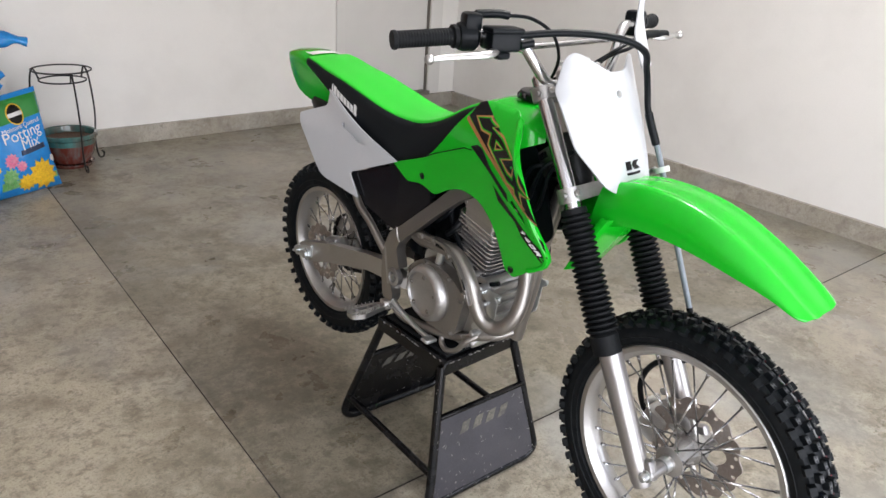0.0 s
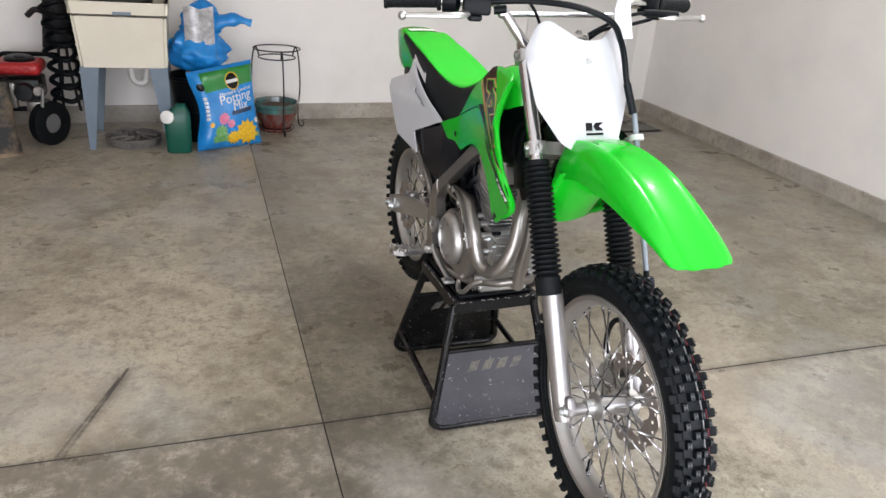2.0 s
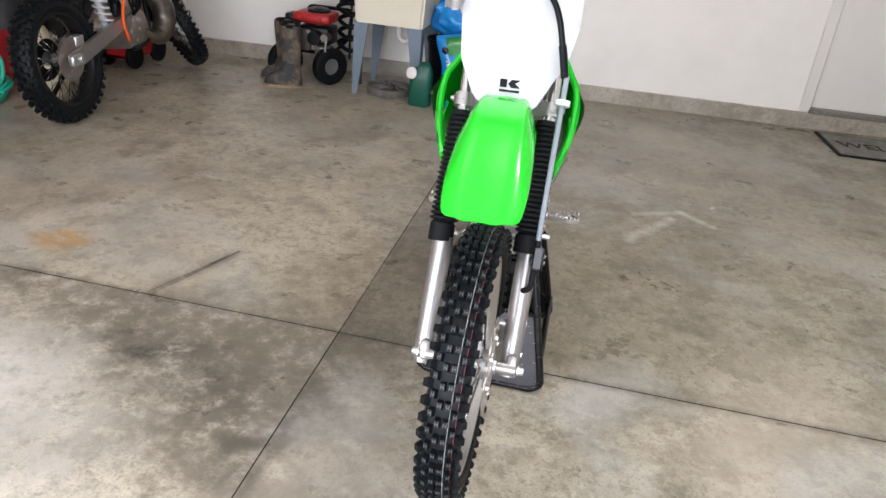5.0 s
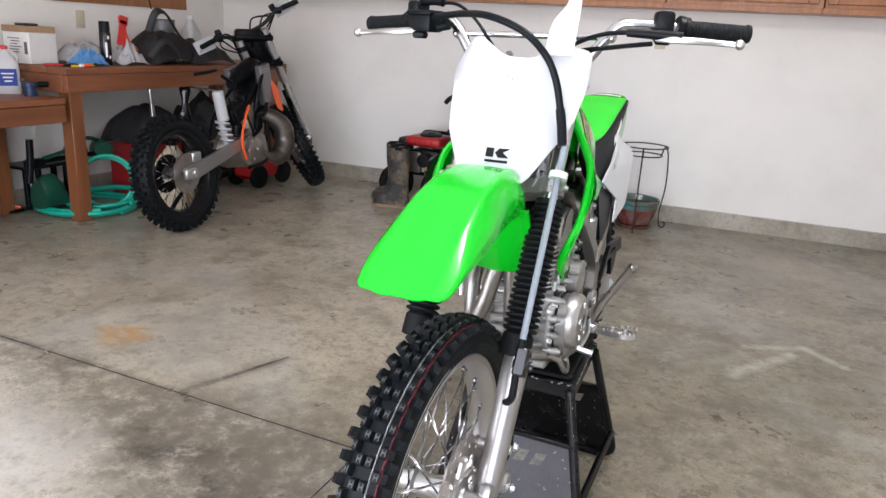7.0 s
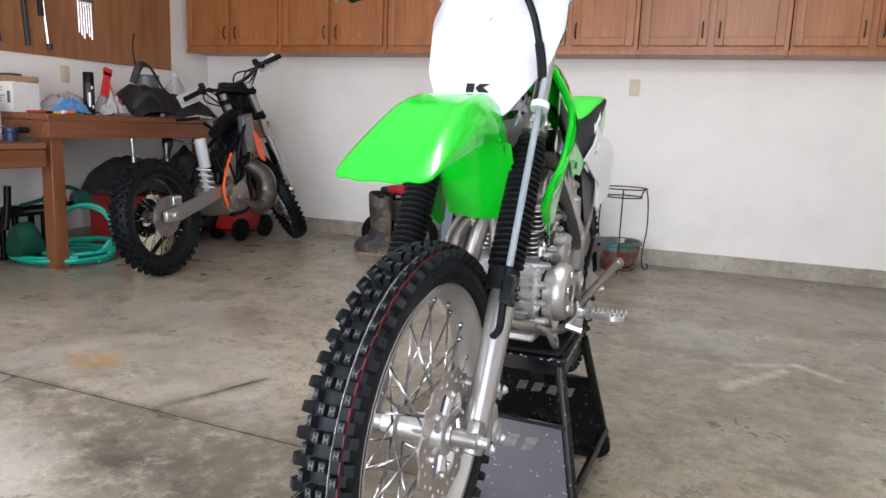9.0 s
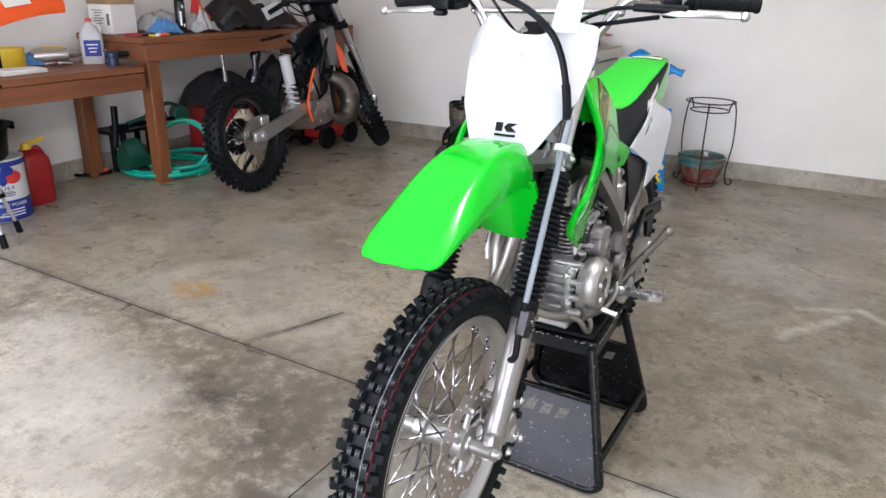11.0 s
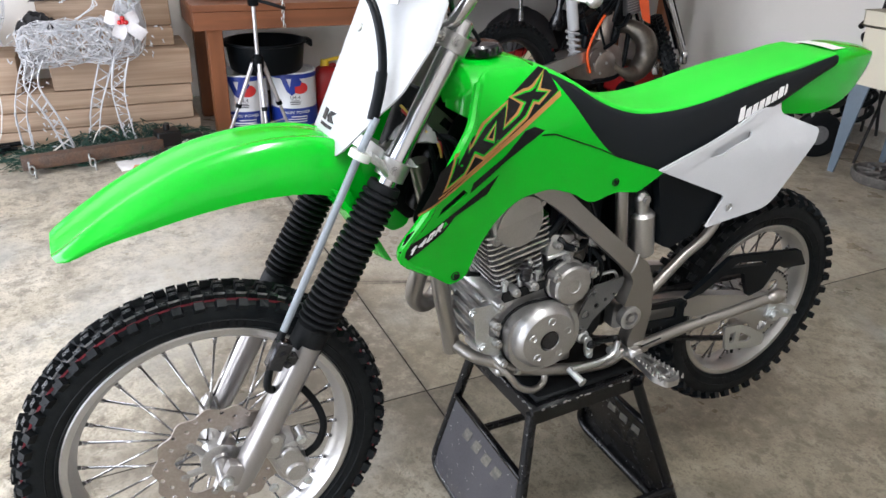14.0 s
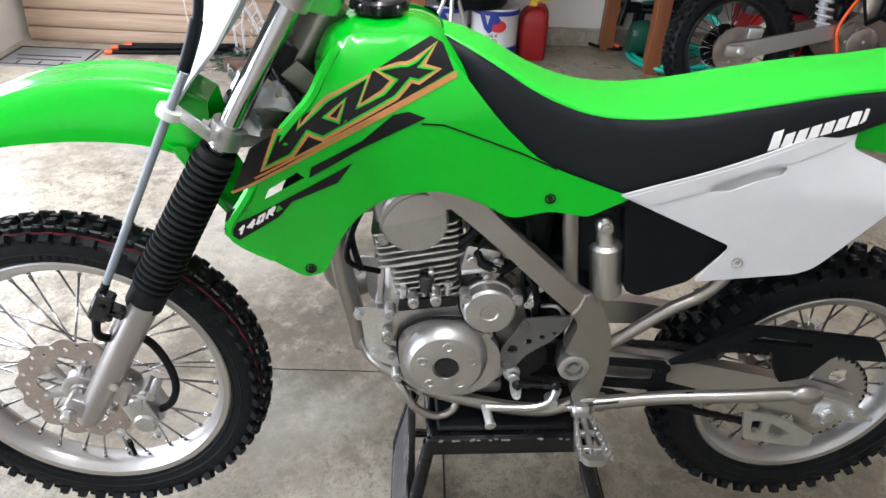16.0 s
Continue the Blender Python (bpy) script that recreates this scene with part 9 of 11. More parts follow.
# plant stand and glazed pot
ps = thing("plant_stand", (0.225, 3.38, 0.0), "black wire plant stand with a round top ring", "plant stand")
PC = Vector((0.225, 3.38, 0))
bm = bmesh.new()
for z, r in ((0.575, 0.158), (0.515, 0.125)):
    tube(bm, [PC + Vector((r * math.cos(a), r * math.sin(a), z)) for a in [2 * math.pi * i / 16 for i in range(16)]], 0.0045, 8, 3, closed=True)
part("ring", bm, WIRE_BLACK, ps)
for a in (-1.45, 0.45, 2.75):
    bm = bmesh.new()
    e = Vector((math.cos(a), math.sin(a), 0))
    tube(bm, [PC + e * 0.125 + Vector((0, 0, 0.515)), PC + e * 0.150 + Vector((0, 0, 0.575)), PC + e * 0.175 + Vector((0, 0, 0.50)), PC + e * 0.185 + Vector((0, 0, 0.30)), PC + e * 0.165 + Vector((0, 0, 0.12)), PC + e * 0.175 + Vector((0, 0, 0.02)), PC + e * 0.205 + Vector((0, 0, 0.006)), PC + e * 0.215 + Vector((0, 0, 0.03)), PC + e * 0.20 + Vector((0, 0, 0.045))], 0.005, 8)
    part("leg", bm, WIRE_BLACK, ps)
pot = thing("glazed_pot", (0.215, 3.40, 0.0), "teal and brown glazed pot on a saucer", "pot")
bm = bmesh.new()
lathe(bm, [(0.025, 0.09), (0.03, 0.105), (0.09, 0.135), (0.14, 0.147)], (0.215, 3.40, 0.0), (0, 0, 1), 36)
part("pot_body", bm, BROWN_GLAZE, pot, "brown streaked glaze")
bm = bmesh.new()
lathe(bm, [(0.14, 0.147), (0.17, 0.149), (0.18, 0.160), (0.20, 0.162), (0.205, 0.155), (0.20, 0.145), (0.16, 0.138)], (0.215, 3.40, 0.0), (0, 0, 1), 36)
part("rim", bm, TEAL_GLAZE, pot, "teal glazed rim")
bm = bmesh.new()
lathe(bm, [(0.165, 0.139), (0.165, 0.0)], (0.215, 3.40, 0.0), (0, 0, 1), 24)
part("soil", bm, mat("dry_soil", (0.10, 0.06, 0.04), 0.95, 0, 0.4, 90, 0.004), pot)
bm = bmesh.new()
lathe(bm, [(0, 0), (0, 0.11), (0.022, 0.128), (0.026, 0.128), (0.020, 0.10), (0.020, 0)], (0.215, 3.40, 0.0), (0, 0, 1), 32)
part("saucer", bm, BROWN_GLAZE, pot)

# rubber boots
def boot(x, y, turn, label):
    b = thing("rubber_boot", (x, y, 0), label, "boot", "muddy boots")
    R = Matrix.Translation((x, y, 0)) @ Matrix.Rotation(radians(turn), 4, "Z")
    bm = bmesh.new()
    rows = []
    for z, w, l0, l1 in ((0.0, 0.040, -0.075, 0.185), (0.02, 0.046, -0.08, 0.195), (0.06, 0.047, -0.078, 0.19), (0.095, 0.045, -0.072, 0.15), (0.125, 0.046, -0.070, 0.085), (0.17, 0.048, -0.068, 0.062), (0.25, 0.054, -0.068, 0.066), (0.33, 0.060, -0.070, 0.076), (0.42, 0.062, -0.070, 0.080), (0.44, 0.063, -0.070, 0.080)):
        c = (l0 + l1) / 2
        rows.append([R @ Vector((c + (l1 - l0) / 2 * math.copysign(abs(math.cos(a)) ** 0.8, math.cos(a)), w * math.copysign(abs(math.sin(a)) ** 0.8, math.sin(a)), z)) for a in [2 * math.pi * i / 20 for i in range(20)]])
    g = grid(bm, rows, close_cols=True)
    bm.faces.new(g[0])
    part("shaft", bm, MUD, b, sharp=60)
    bm = bmesh.new()
    grid(bm, [[p + Vector((0, 0, 0.001)) for p in [R @ Vector((0.06 + 0.142 * math.cos(a), 0.05 * math.sin(a), z)) for a in [2 * math.pi * i / 20 for i in range(20)]]] for z in (0.0, 0.022)], close_cols=True)
    part("sole", bm, mat("caked_mud", (0.27, 0.20, 0.13), 0.9, 0, 0.3, 60, 0.002, (0.1, 0.08, 0.06), 14, 0.6) if "caked_mud" not in bpy.data.materials else bpy.data.materials["caked_mud"], b)
    bm = bmesh.new()
    lathe(bm, [(0, 0.05), (0, 0.066), (0.025, 0.067), (0.025, 0.058)], R @ Vector((0.004, 0, 0.425)), (0, 0, 1), 20)
    part("cuff", bm, RUBBER, b)


boot(-1.40, 2.88, 196, "black rubber boot caked with dried mud, standing")
boot(-1.50, 3.02, 188, "black rubber boot with mud, standing behind its pair")

# pressure washer
pw = thing("pressure_washer", (-1.33, 3.22, 0.0), "red petrol pressure washer with black wheels and frame", "pressure washer")
for sx in (-0.20, 0.06):
    bm = bmesh.new()
    lathe(bm, [(-0.03, 0.06), (-0.034, 0.115), (-0.024, 0.136), (0.024, 0.136), (0.034, 0.115), (0.03, 0.06)], (-1.27 + sx * 1.35, 3.10, 0.136), (0.8, -0.6, 0), 28, closed=True)
    w_ = part("tyre", bm, RUBBER, pw)
    bm = bmesh.new()
    lathe(bm, [(-0.02, 0.0), (-0.02, 0.07), (0.02, 0.07), (0.02, 0)], (-1.27 + sx * 1.35, 3.10, 0.136), (0.8, -0.6, 0), 20)
    part("wheel_disc", bm, mat("grey_wheel_" + str(int(sx < 0)), (0.12, 0.12, 0.12), 0.5, 0, 0.2, 60), w_)
bm = bmesh.new()
box(bm, (-1.35, 3.24, 0.455), (0.29, 0.24, 0.075), 0.03, None, 3)
for k in range(4):
    box(bm, (-1.43 + 0.05 * k, 3.115, 0.452), (0.030, 0.012, 0.030), 0.004, None, 1)
part("engine_shroud", bm, RED, pw, "red engine cover")
bm = bmesh.new()
lathe(bm, [(0, 0.085), (0.012, 0.085), (0.020, 0.075), (0.022, 0.03), (0.028, 0.028), (0.028, 0)], (-1.33, 3.24, 0.492), (0.05, -0.1, 1), 24)
part("starter_housing", bm, BLACK, pw, "black recoil starter on top")
bm = bmesh.new()
box(bm, (-1.40, 3.13, 0.30), (0.10, 0.05, 0.16), 0.012, None, 2), cyl(bm, (-1.22, 3.14, 0.34), (-1.22, 3.05, 0.34), 0.030, n=16, chamfer=0.004), box(bm, (-1.24, 3.12, 0.24), (0.12, 0.10, 0.07), 0.012, None, 2)
part("pump", bm, CASE_GREY, pw, "grey alloy pump and fittings")
bm = bmesh.new()
tube(bm, [(-1.52, 3.10, 0.30), (-1.60, 3.06, 0.20), (-1.56, 3.04, 0.10), (-1.46, 3.04, 0.12), (-1.44, 3.06, 0.24)], 0.016, 10, 6)
part("outlet_hose", bm, RUBBER, pw)
bm = bmesh.new()
box(bm, (-1.34, 3.24, 0.33), (0.24, 0.22, 0.13), 0.015, None, 2), box(bm, (-1.52, 3.20, 0.42), (0.08, 0.14, 0.11), 0.02, None, 2), cyl(bm, (-1.30, 3.12, 0.33), (-1.30, 3.05, 0.33), 0.05, n=18)
part("engine", bm, DARK_METAL, pw)
bm = bmesh.new()
bars(bm, [(-1.52, 3.12, 0.22), (-1.18, 3.12, 0.22), (-1.14, 3.38, 0.30), (-1.13, 3.41, 0.50), (-1.48, 3.41, 0.50), (-1.50, 3.38, 0.30), (-1.52, 3.14, 0.22)], 0.014, 10)
part("frame", bm, BLACK, pw)
bm = bmesh.new()
tube(bm, [(-1.24, 3.06, 0.05), (-1.19, 3.03, 0.36)], 0.009, 8)
part("lance", bm, ZINC, pw)
# black hose loops and folded chair frame beside the sink
hc = thing("hose_coil", (-1.1, 3.26, 0.26), "thick black pressure hose hanging in loops", "hose")
rnd = random.Random(5)
for k in range(7):
    z = 0.26 + 0.085 * k
    bm = bmesh.new()
    tube(bm, [(-1.18 + rnd.uniform(-0.01, 0.01), 3.26, z + 0.03), (-1.13, 3.22, z), (-1.06, 3.20, z - 0.015), (-1.015 + rnd.uniform(-0.01, 0.01), 3.24, z + 0.02), (-1.03, 3.30, z + 0.05), (-1.10, 3.32, z + 0.06)], 0.016, 8, 5, closed=True)
    part("loop", bm, BLACK, hc)
ch = thing("folding_chair", (-1.12, 3.36, 0.0), "folded black camp chair leaning beside the sink", "chair")
for foot in ((-0.98, 3.20, 0.008), (-1.16, 3.46, 0.125), (-1.06, 3.46, 0.125)):
    bm = bmesh.new()
    tube(bm, [foot, (foot[0] * 0.5 - 0.56, 3.42, 0.5), (-1.08, 3.44, 1.02)], 0.009, 8)
    part("leg", bm, WIRE_BLACK, ch)
bm = bmesh.new()
loft(bm, [[Vector((-1.20 + 0.04 * j + 0.02 * i, 3.36 - 0.03 * math.sin(j * 1.2), 0.55 + 0.16 * i)) for j in range(5)] for i in range(4)], 3, 3, thick=0.02)
part("fabric", bm, mat("black_fabric", (0.014, 0.014, 0.015), 0.85, 0, 0.3, 400, 0.0006), ch)
bm = bmesh.new()
tube(bm, [(-1.27, 3.34, 0.74), (-1.22, 3.33, 0.78), (-1.16, 3.33, 0.76)], 0.018, 8)
part("arm_pad", bm, WIRE_BLACK, ch)

# welcome mat
wm = thing("door_mat", (2.88, 3.45, 0.0), "worn grey welcome mat with a dark border", "mat")
MO, MU, MV = Vector((2.44, 3.14, 0)), Vector((0.885, 0.045, 0)), Vector((-0.028, 0.55, 0))
for nm, m, a0, b0, a1, b1, h in (("border", RUBBER, 0, 0, 1, 1, 0.010), ("mat_surface", mat("worn_grey_pile", (0.20, 0.19, 0.17), 0.95, 0, 0.3, 120, 0.003, (0.09, 0.085, 0.08), 7, 0.9), 0.025, 0.04, 0.975, 0.96, 0.014)):
    bm = bmesh.new()
    q = [MO + MU * a + MV * b for a, b in ((a0, b0), (a1, b0), (a1, b1), (a0, b1))]
    g = grid(bm, [[p + Vector((0, 0, z)) for p in q] for z in (0.0005, h)], close_cols=True)
    bm.faces.new(g[1])
    part(nm, bm, m, wm)
bm = bmesh.new()
text_mesh(bm, "WELCOME", 0.17, Matrix.Translation(MO + MU * 0.55 + MV * 0.48 + Vector((0, 0, 0.0148))) @ Matrix((MU.normalized(), MV.normalized(), Vector((0, 0, 1)))).transposed().to_4x4())
part("lettering", bm, RUBBER, wm)

# ---- left side: what lies on and under the benches ----
def on_drum(cx, cy, r):
    """Lays a plane wrap on an upright drum, its middle facing +x."""
    return lambda a, b, d: Vector((cx + (r + 0.0012 - d) * math.cos(a / r), cy + (r + 0.0012 - d) * math.sin(a / r), b))


RAG_BLUE = mat("blue_shop_towel", (0.10, 0.27, 0.55), 0.85, 0, 0.12, 300, 0.0006, (0.05, 0.15, 0.36), 14, 0.5)
FILM = mat("clear_plastic_film", (0.62, 0.63, 0.64), 0.2, 0, 0.1, 60, 0.002, trans=0.35)
PAPER = mat("white_paper", (0.76, 0.75, 0.73), 0.7, 0, 0.03, 60, 0.0002, (0.6, 0.58, 0.55), 9, 0.3)
INK = mat("grey_print", (0.10, 0.10, 0.11), 0.7, 0, 0.2, 200)
CARD = mat("brown_cardboard", (0.36, 0.23, 0.13), 0.8, 0, 0.08, 90, 0.0003, (0.26, 0.16, 0.09), 6, 0.5)
LEATHER = mat("worn_tan_hide", (0.30, 0.22, 0.15), 0.7, 0, 0.25, 60, 0.0008, (0.09, 0.07, 0.055), 9, 0.8)
BLUE_PRINT = mat("blue_print", (0.012, 0.035, 0.26), 0.35, 0, 0.05, 90, coat=0.1)
RED_PRINT = mat("red_print", (0.55, 0.03, 0.03), 0.35, 0, 0.05, 90)
TIN_WHITE = mat("white_printed_tin", (0.68, 0.69, 0.71), 0.32, 0.1, 0.03, 60, 0.0002, (0.5, 0.5, 0.52), 9, 0.25)
FUEL_RED = mat("fuel_can_red", (0.30, 0.010, 0.012), 0.42, 0, 0.06, 90, 0.0002, (0.22, 0.01, 0.012), 6, 0.4)
HOSE_TEAL = mat("teal_garden_hose", (0.012, 0.42, 0.30), 0.35, 0, 0.05, 90, 0.0001, (0.01, 0.30, 0.21), 9, 0.4)
NET_GREEN = mat("dark_green_wire", (0.008, 0.045, 0.03), 0.5, 0, 0.2, 90)
FAIRY = mat("clear_white_wire", (0.66, 0.67, 0.70), 0.28, 0, 0.05, 90, trans=0.15)
CORD_WHITE = mat("white_cord", (0.72, 0.70, 0.66), 0.45, 0, 0.03, 90)
SATIN = mat("white_satin", (0.74, 0.73, 0.76), 0.35, 0, 0.04, 90, 0.0003)
BERRY = mat("red_berry", (0.50, 0.008, 0.012), 0.14, 0, 0.05, 90, coat=0.4)
RUST = mat("rusty_steel", (0.115, 0.082, 0.066), 0.6, 0.5, 0.3, 120, 0.0006, (0.20, 0.10, 0.055), 12, 0.7)
OCHRE = mat("blistered_orange_paint", (0.66, 0.20, 0.045), 0.6, 0, 0.2, 60, 0.0012, (0.70, 0.60, 0.46), 11, 1.0)
CLOTH_BLACK = mat("black_nylon", (0.012, 0.012, 0.014), 0.6, 0, 0.3, 300, 0.0006, (0.035, 0.035, 0.038), 8, 0.5)
JUG_CLEAR = mat("milky_clear_jug", (0.70, 0.71, 0.72), 0.3, 0, 0.03, 60, 0.0002, trans=0.3)
TANK_CREAM = mat("cream_tank", (0.66, 0.58, 0.42), 0.4, 0, 0.04, 60, 0.0002, (0.30, 0.22, 0.12), 6, 0.5)
MACHINE_GREEN = mat("machine_green", (0.006, 0.075, 0.045), 0.42, 0, 0.06, 90, 0.0002, (0.02, 0.05, 0.035), 8, 0.5)
PRUSSIAN = mat("dark_blue_paint", (0.012, 0.03, 0.085), 0.4, 0.1, 0.1, 90)
LOW, TALL = 0.766, 0.931


def block(name, c, s, m, label, category, bev=0.003, rot=None, group=""):
    bm = bmesh.new()
    box(bm, c, s, bev, rot, 2)
    return solo(name, bm, m, label, category, group)


def jug(x, y, z, h, w, m, label, category, cap, band=None, turn=0.0):
    t = thing("plastic_jug", (x, y, z), label, category)
    bm = bmesh.new()
    R = rotz(turn)
    st = []
    for k, kw, kd in ((0, 0.94, 0.94), (0.03, 1, 1), (0.52, 1, 1), (0.66, 0.96, 0.94), (0.80, 0.62, 0.62), (0.90, 0.30, 0.30), (0.95, 0.24, 0.24)):
        st.append([Vector((x, y, z + h * k)) + R @ Vector((a * kd * w * 0.38, b * kw * w * 0.5, 0)) for a, b in rounded([(-1, -1), (1, -1), (1, 1), (-1, 1)], 0.55 if k < 0.7 else 0.95, 4)])
    vs = grid(bm, st, close_cols=True)
    bm.faces.new(vs[0][::-1]), bm.faces.new(vs[-1])
    part("body", bm, m, t)
    bm = bmesh.new()
    cyl(bm, (x, y, z + h * 0.94), (x, y, z + h * 1.02), w * 0.14, n=18, chamfer=0.003)
    part("cap", bm, cap, t)
    bm = bmesh.new()
    tube(bm, [Vector((x, y, z)) + R @ Vector((0, b * w, k * h)) for b, k in ((0.40, 0.62), (0.46, 0.76), (0.36, 0.86), (0.12, 0.90))], w * 0.07, 8)
    part("handle", bm, m, t)
    if band:
        bm = bmesh.new()
        box(bm, Vector((x, y, z + h * 0.36)) + R @ Vector((w * 0.385, 0, 0)), (0.002, w * 0.72, h * 0.36), 0, R)
        part("label_patch", bm, band, t)
        bm = bmesh.new()
        for k in range(3):
            box(bm, Vector((x, y, z + h * (0.44 - 0.08 * k))) + R @ Vector((w * 0.388, 0, 0)), (0.002, w * (0.5 - 0.1 * k), h * 0.03), 0, R)
        part("printed_bar", bm, PAPER, t)
    return t


# lower bench
jug(-3.10, 1.165, LOW, 0.265, 0.13, JUG_CLEAR, "white plastic washer-fluid jug with blue fluid and red cap", "jug", RED_PRINT, BLUE_PRINT, -30)
mf = thing("exhaust_muffler", (-3.16, 0.95, LOW), "short polished exhaust muffler lying on the bench", "exhaust")
bm = bmesh.new()
lathe(bm, [(0, 0), (0, 0.030), (0.012, 0.046), (0.04, 0.052), (0.19, 0.052), (0.20, 0.049), (0.205, 0.02), (0.205, 0)], (-3.24, 0.85, LOW + 0.053), (0.38, 0.92, 0), 28)
part("canister", bm, POLISHED, mf)
bm = bmesh.new()
box(bm, (-3.185, 0.955, LOW + 0.100), (0.055, 0.12, 0.003), 0.001, rotz(-22) @ roty(18))
part("warning_label", bm, YELLOW, mf, "yellow and red warning label")
bm = bmesh.new()
tube(bm, [(-3.165, 1.035, LOW + 0.05), (-3.13, 1.08, LOW + 0.055), (-3.08, 1.15, LOW + 0.075), (-3.03, 1.22, LOW + 0.08)], 0.011, 10)
part("outlet_pipe", bm, RUST, mf, "brown heat-stained outlet pipe")
bm = bmesh.new()
tube(bm, [(-3.15, 0.88, LOW + 0.014), (-3.10, 0.93, LOW + 0.02), (-3.07, 1.00, LOW + 0.014)], 0.009, 8, flat=1.0), tube(bm, [(-3.10, 0.93, LOW + 0.014), (-3.06, 0.92, LOW + 0.012)], 0.009, 8)
part("bracket", bm, CHROME, mf)
vise = thing("pipe_fitting", (-2.92, 1.17, LOW), "dark blue cast pipe fitting standing on the bench", "fitting")
bm = bmesh.new()
lathe(bm, [(0, 0), (0, 0.034), (0.05, 0.032), (0.055, 0.040), (0.075, 0.040), (0.08, 0.03), (0.08, 0)], (-2.92, 1.17, LOW), (0, 0, 1), 20)
part("socket_body", bm, PRUSSIAN, vise)
bm = bmesh.new()
cyl(bm, (-2.92, 1.17, LOW + 0.062), (-2.88, 1.255, LOW + 0.066), 0.017, n=14, chamfer=0.002)
part("side_arm", bm, BLACK, vise)
bm = bmesh.new()
lathe(bm, [(0, 0.030), (0, 0.080), (0.006, 0.084), (0.115, 0.084), (0.12, 0.080), (0.12, 0.030)], (-3.20, 0.70, LOW), (0, 0, 1), 32, closed=True)
solo("tape_roll", bm, YELLOW, "fat bright yellow roll standing on the bench", "roll")
bm = bmesh.new()
crumple(bm, (-3.24, 0.84, LOW), (0.14, 0.16, 0.07), 4)
solo("shop_towel", bm, RAG_BLUE, "crumpled blue shop towel on the bench", "rag")
bm = bmesh.new()
for k in range(3):
    box(bm, (-2.96 - 0.004 * k, 0.60 + 0.012 * k, LOW + 0.005 + 0.008 * k), (0.15, 0.26 - 0.02 * k, 0.0075), 0.001, rotz(6 - 5 * k))
solo("paper_pad", bm, PAPER, "loose stack of white papers at the bench's edge", "papers")
for k, (x, y, a) in enumerate(((-3.02, 0.44, 20), (-3.08, 0.50, -12))):
    block("leaflet", (x, y, LOW + 0.003 + 0.003 * k), (0.13, 0.19, 0.003), PAPER if k else CARD, "printed leaflet lying on the bench", "paper", 0.0006, rotz(a))
for k, (x, y, a, r) in enumerate(((-3.04, 0.02, 8, 0.175), (-3.03, 0.04, -6, 0.17), (-3.05, 0.01, 14, 0.165), (-3.03, 0.03, 2, 0.16), (-3.06, 0.02, -10, 0.15))):
    bm = bmesh.new()
    z0 = LOW + 0.002 + 0.0165 * k
    R = rotz(a)
    sheet(bm, [[(r * 0.62 * math.cos(q) * (1 + 0.05 * math.sin(3 * q + k)), r * math.sin(q) * (1 + 0.06 * math.sin(2 * q + k))) for q in [2 * math.pi * i / 28 for i in range(28)]]],
          lambda p, q, d, x=x, y=y, R=R, z0=z0, k=k: Vector((x, y, z0 + 0.010 * ((p / 0.1) ** 2 * 0.25 + (q / 0.18) ** 2 * 0.35) + 0.012 - d)) + R @ Vector((p, q, 0)), 0.012, 0.06, 2)
    solo("curved_board", bm, LEATHER, "worn tan and dark curved board in a loose stack", "board", "stacked boards")
bm = bmesh.new()
crumple(bm, (-3.24, -0.10, LOW), (0.16, 0.18, 0.045), 11)
solo("work_glove", bm, CLOTH_BLACK, "black work glove lying flat on the bench", "glove")
ch = thing("chain", (-2.75, 0.30, 0.65), "short bright steel chain hanging over the bench's edge", "chain")
bm = bmesh.new()
for k in range(9):
    c0 = Vector((-2.735, 0.285 + 0.004 * (k % 3), 0.792 - 0.019 * k))
    ax = Vector((1, 0, 0)) if k % 2 else Vector((0, 1, 0))
    tube(bm, [c0 + Vector((0, 0, 0.013 * math.cos(q))) + ax * 0.007 * math.sin(q) for q in [2 * math.pi * i / 8 for i in range(8)]], 0.0024, 6, 2, True)
part("links", bm, ZINC, ch, kind="stuff")
bm = bmesh.new()
rows = []
for i in range(13):
    u = i / 12
    w = 0.10 * (1 - 0.5 * u * u)
    c0 = Vector((-3.00, 0.42 + 0.52 * u, 1.03 + 0.10 * math.sin(math.pi * (0.10 + 0.55 * u))))
    rows.append([c0 + Vector((0.60 * w * a, 0, -0.80 * w * a)) + Vector((0.80, 0, 0.60)) * (0.035 * (1 - a * a)) for a in (-1, -0.85, -0.5, 0, 0.5, 0.85, 1)])
loft(bm, [rows[0], rows[4], rows[8], rows[12]], 3, 4, thick=0.003)
of = solo("loose_fender", bm, ORANGE, "loose orange plastic fender with a white sticker", "fender")
bm = bmesh.new()
box(bm, (-2.966, 0.66, 1.150), (0.07, 0.15, 0.003), 0.001, rotx(8) @ roty(53))
st = part("sticker", bm, PAPER, of, "white sticker")
bm = bmesh.new()
tube(bm, [(-3.06, 0.56, LOW), (-3.07, 0.57, 0.92), (-3.06, 0.60, 1.09)], 0.016, 10)
lathe(bm, [(0, 0), (0, 0.07), (0.012, 0.07), (0.018, 0.02), (0.018, 0)], (-3.06, 0.56, LOW), (0, 0, 1), 20)
solo("work_light_post", bm, BLACK, "black upright post carrying the loose fender", "post")

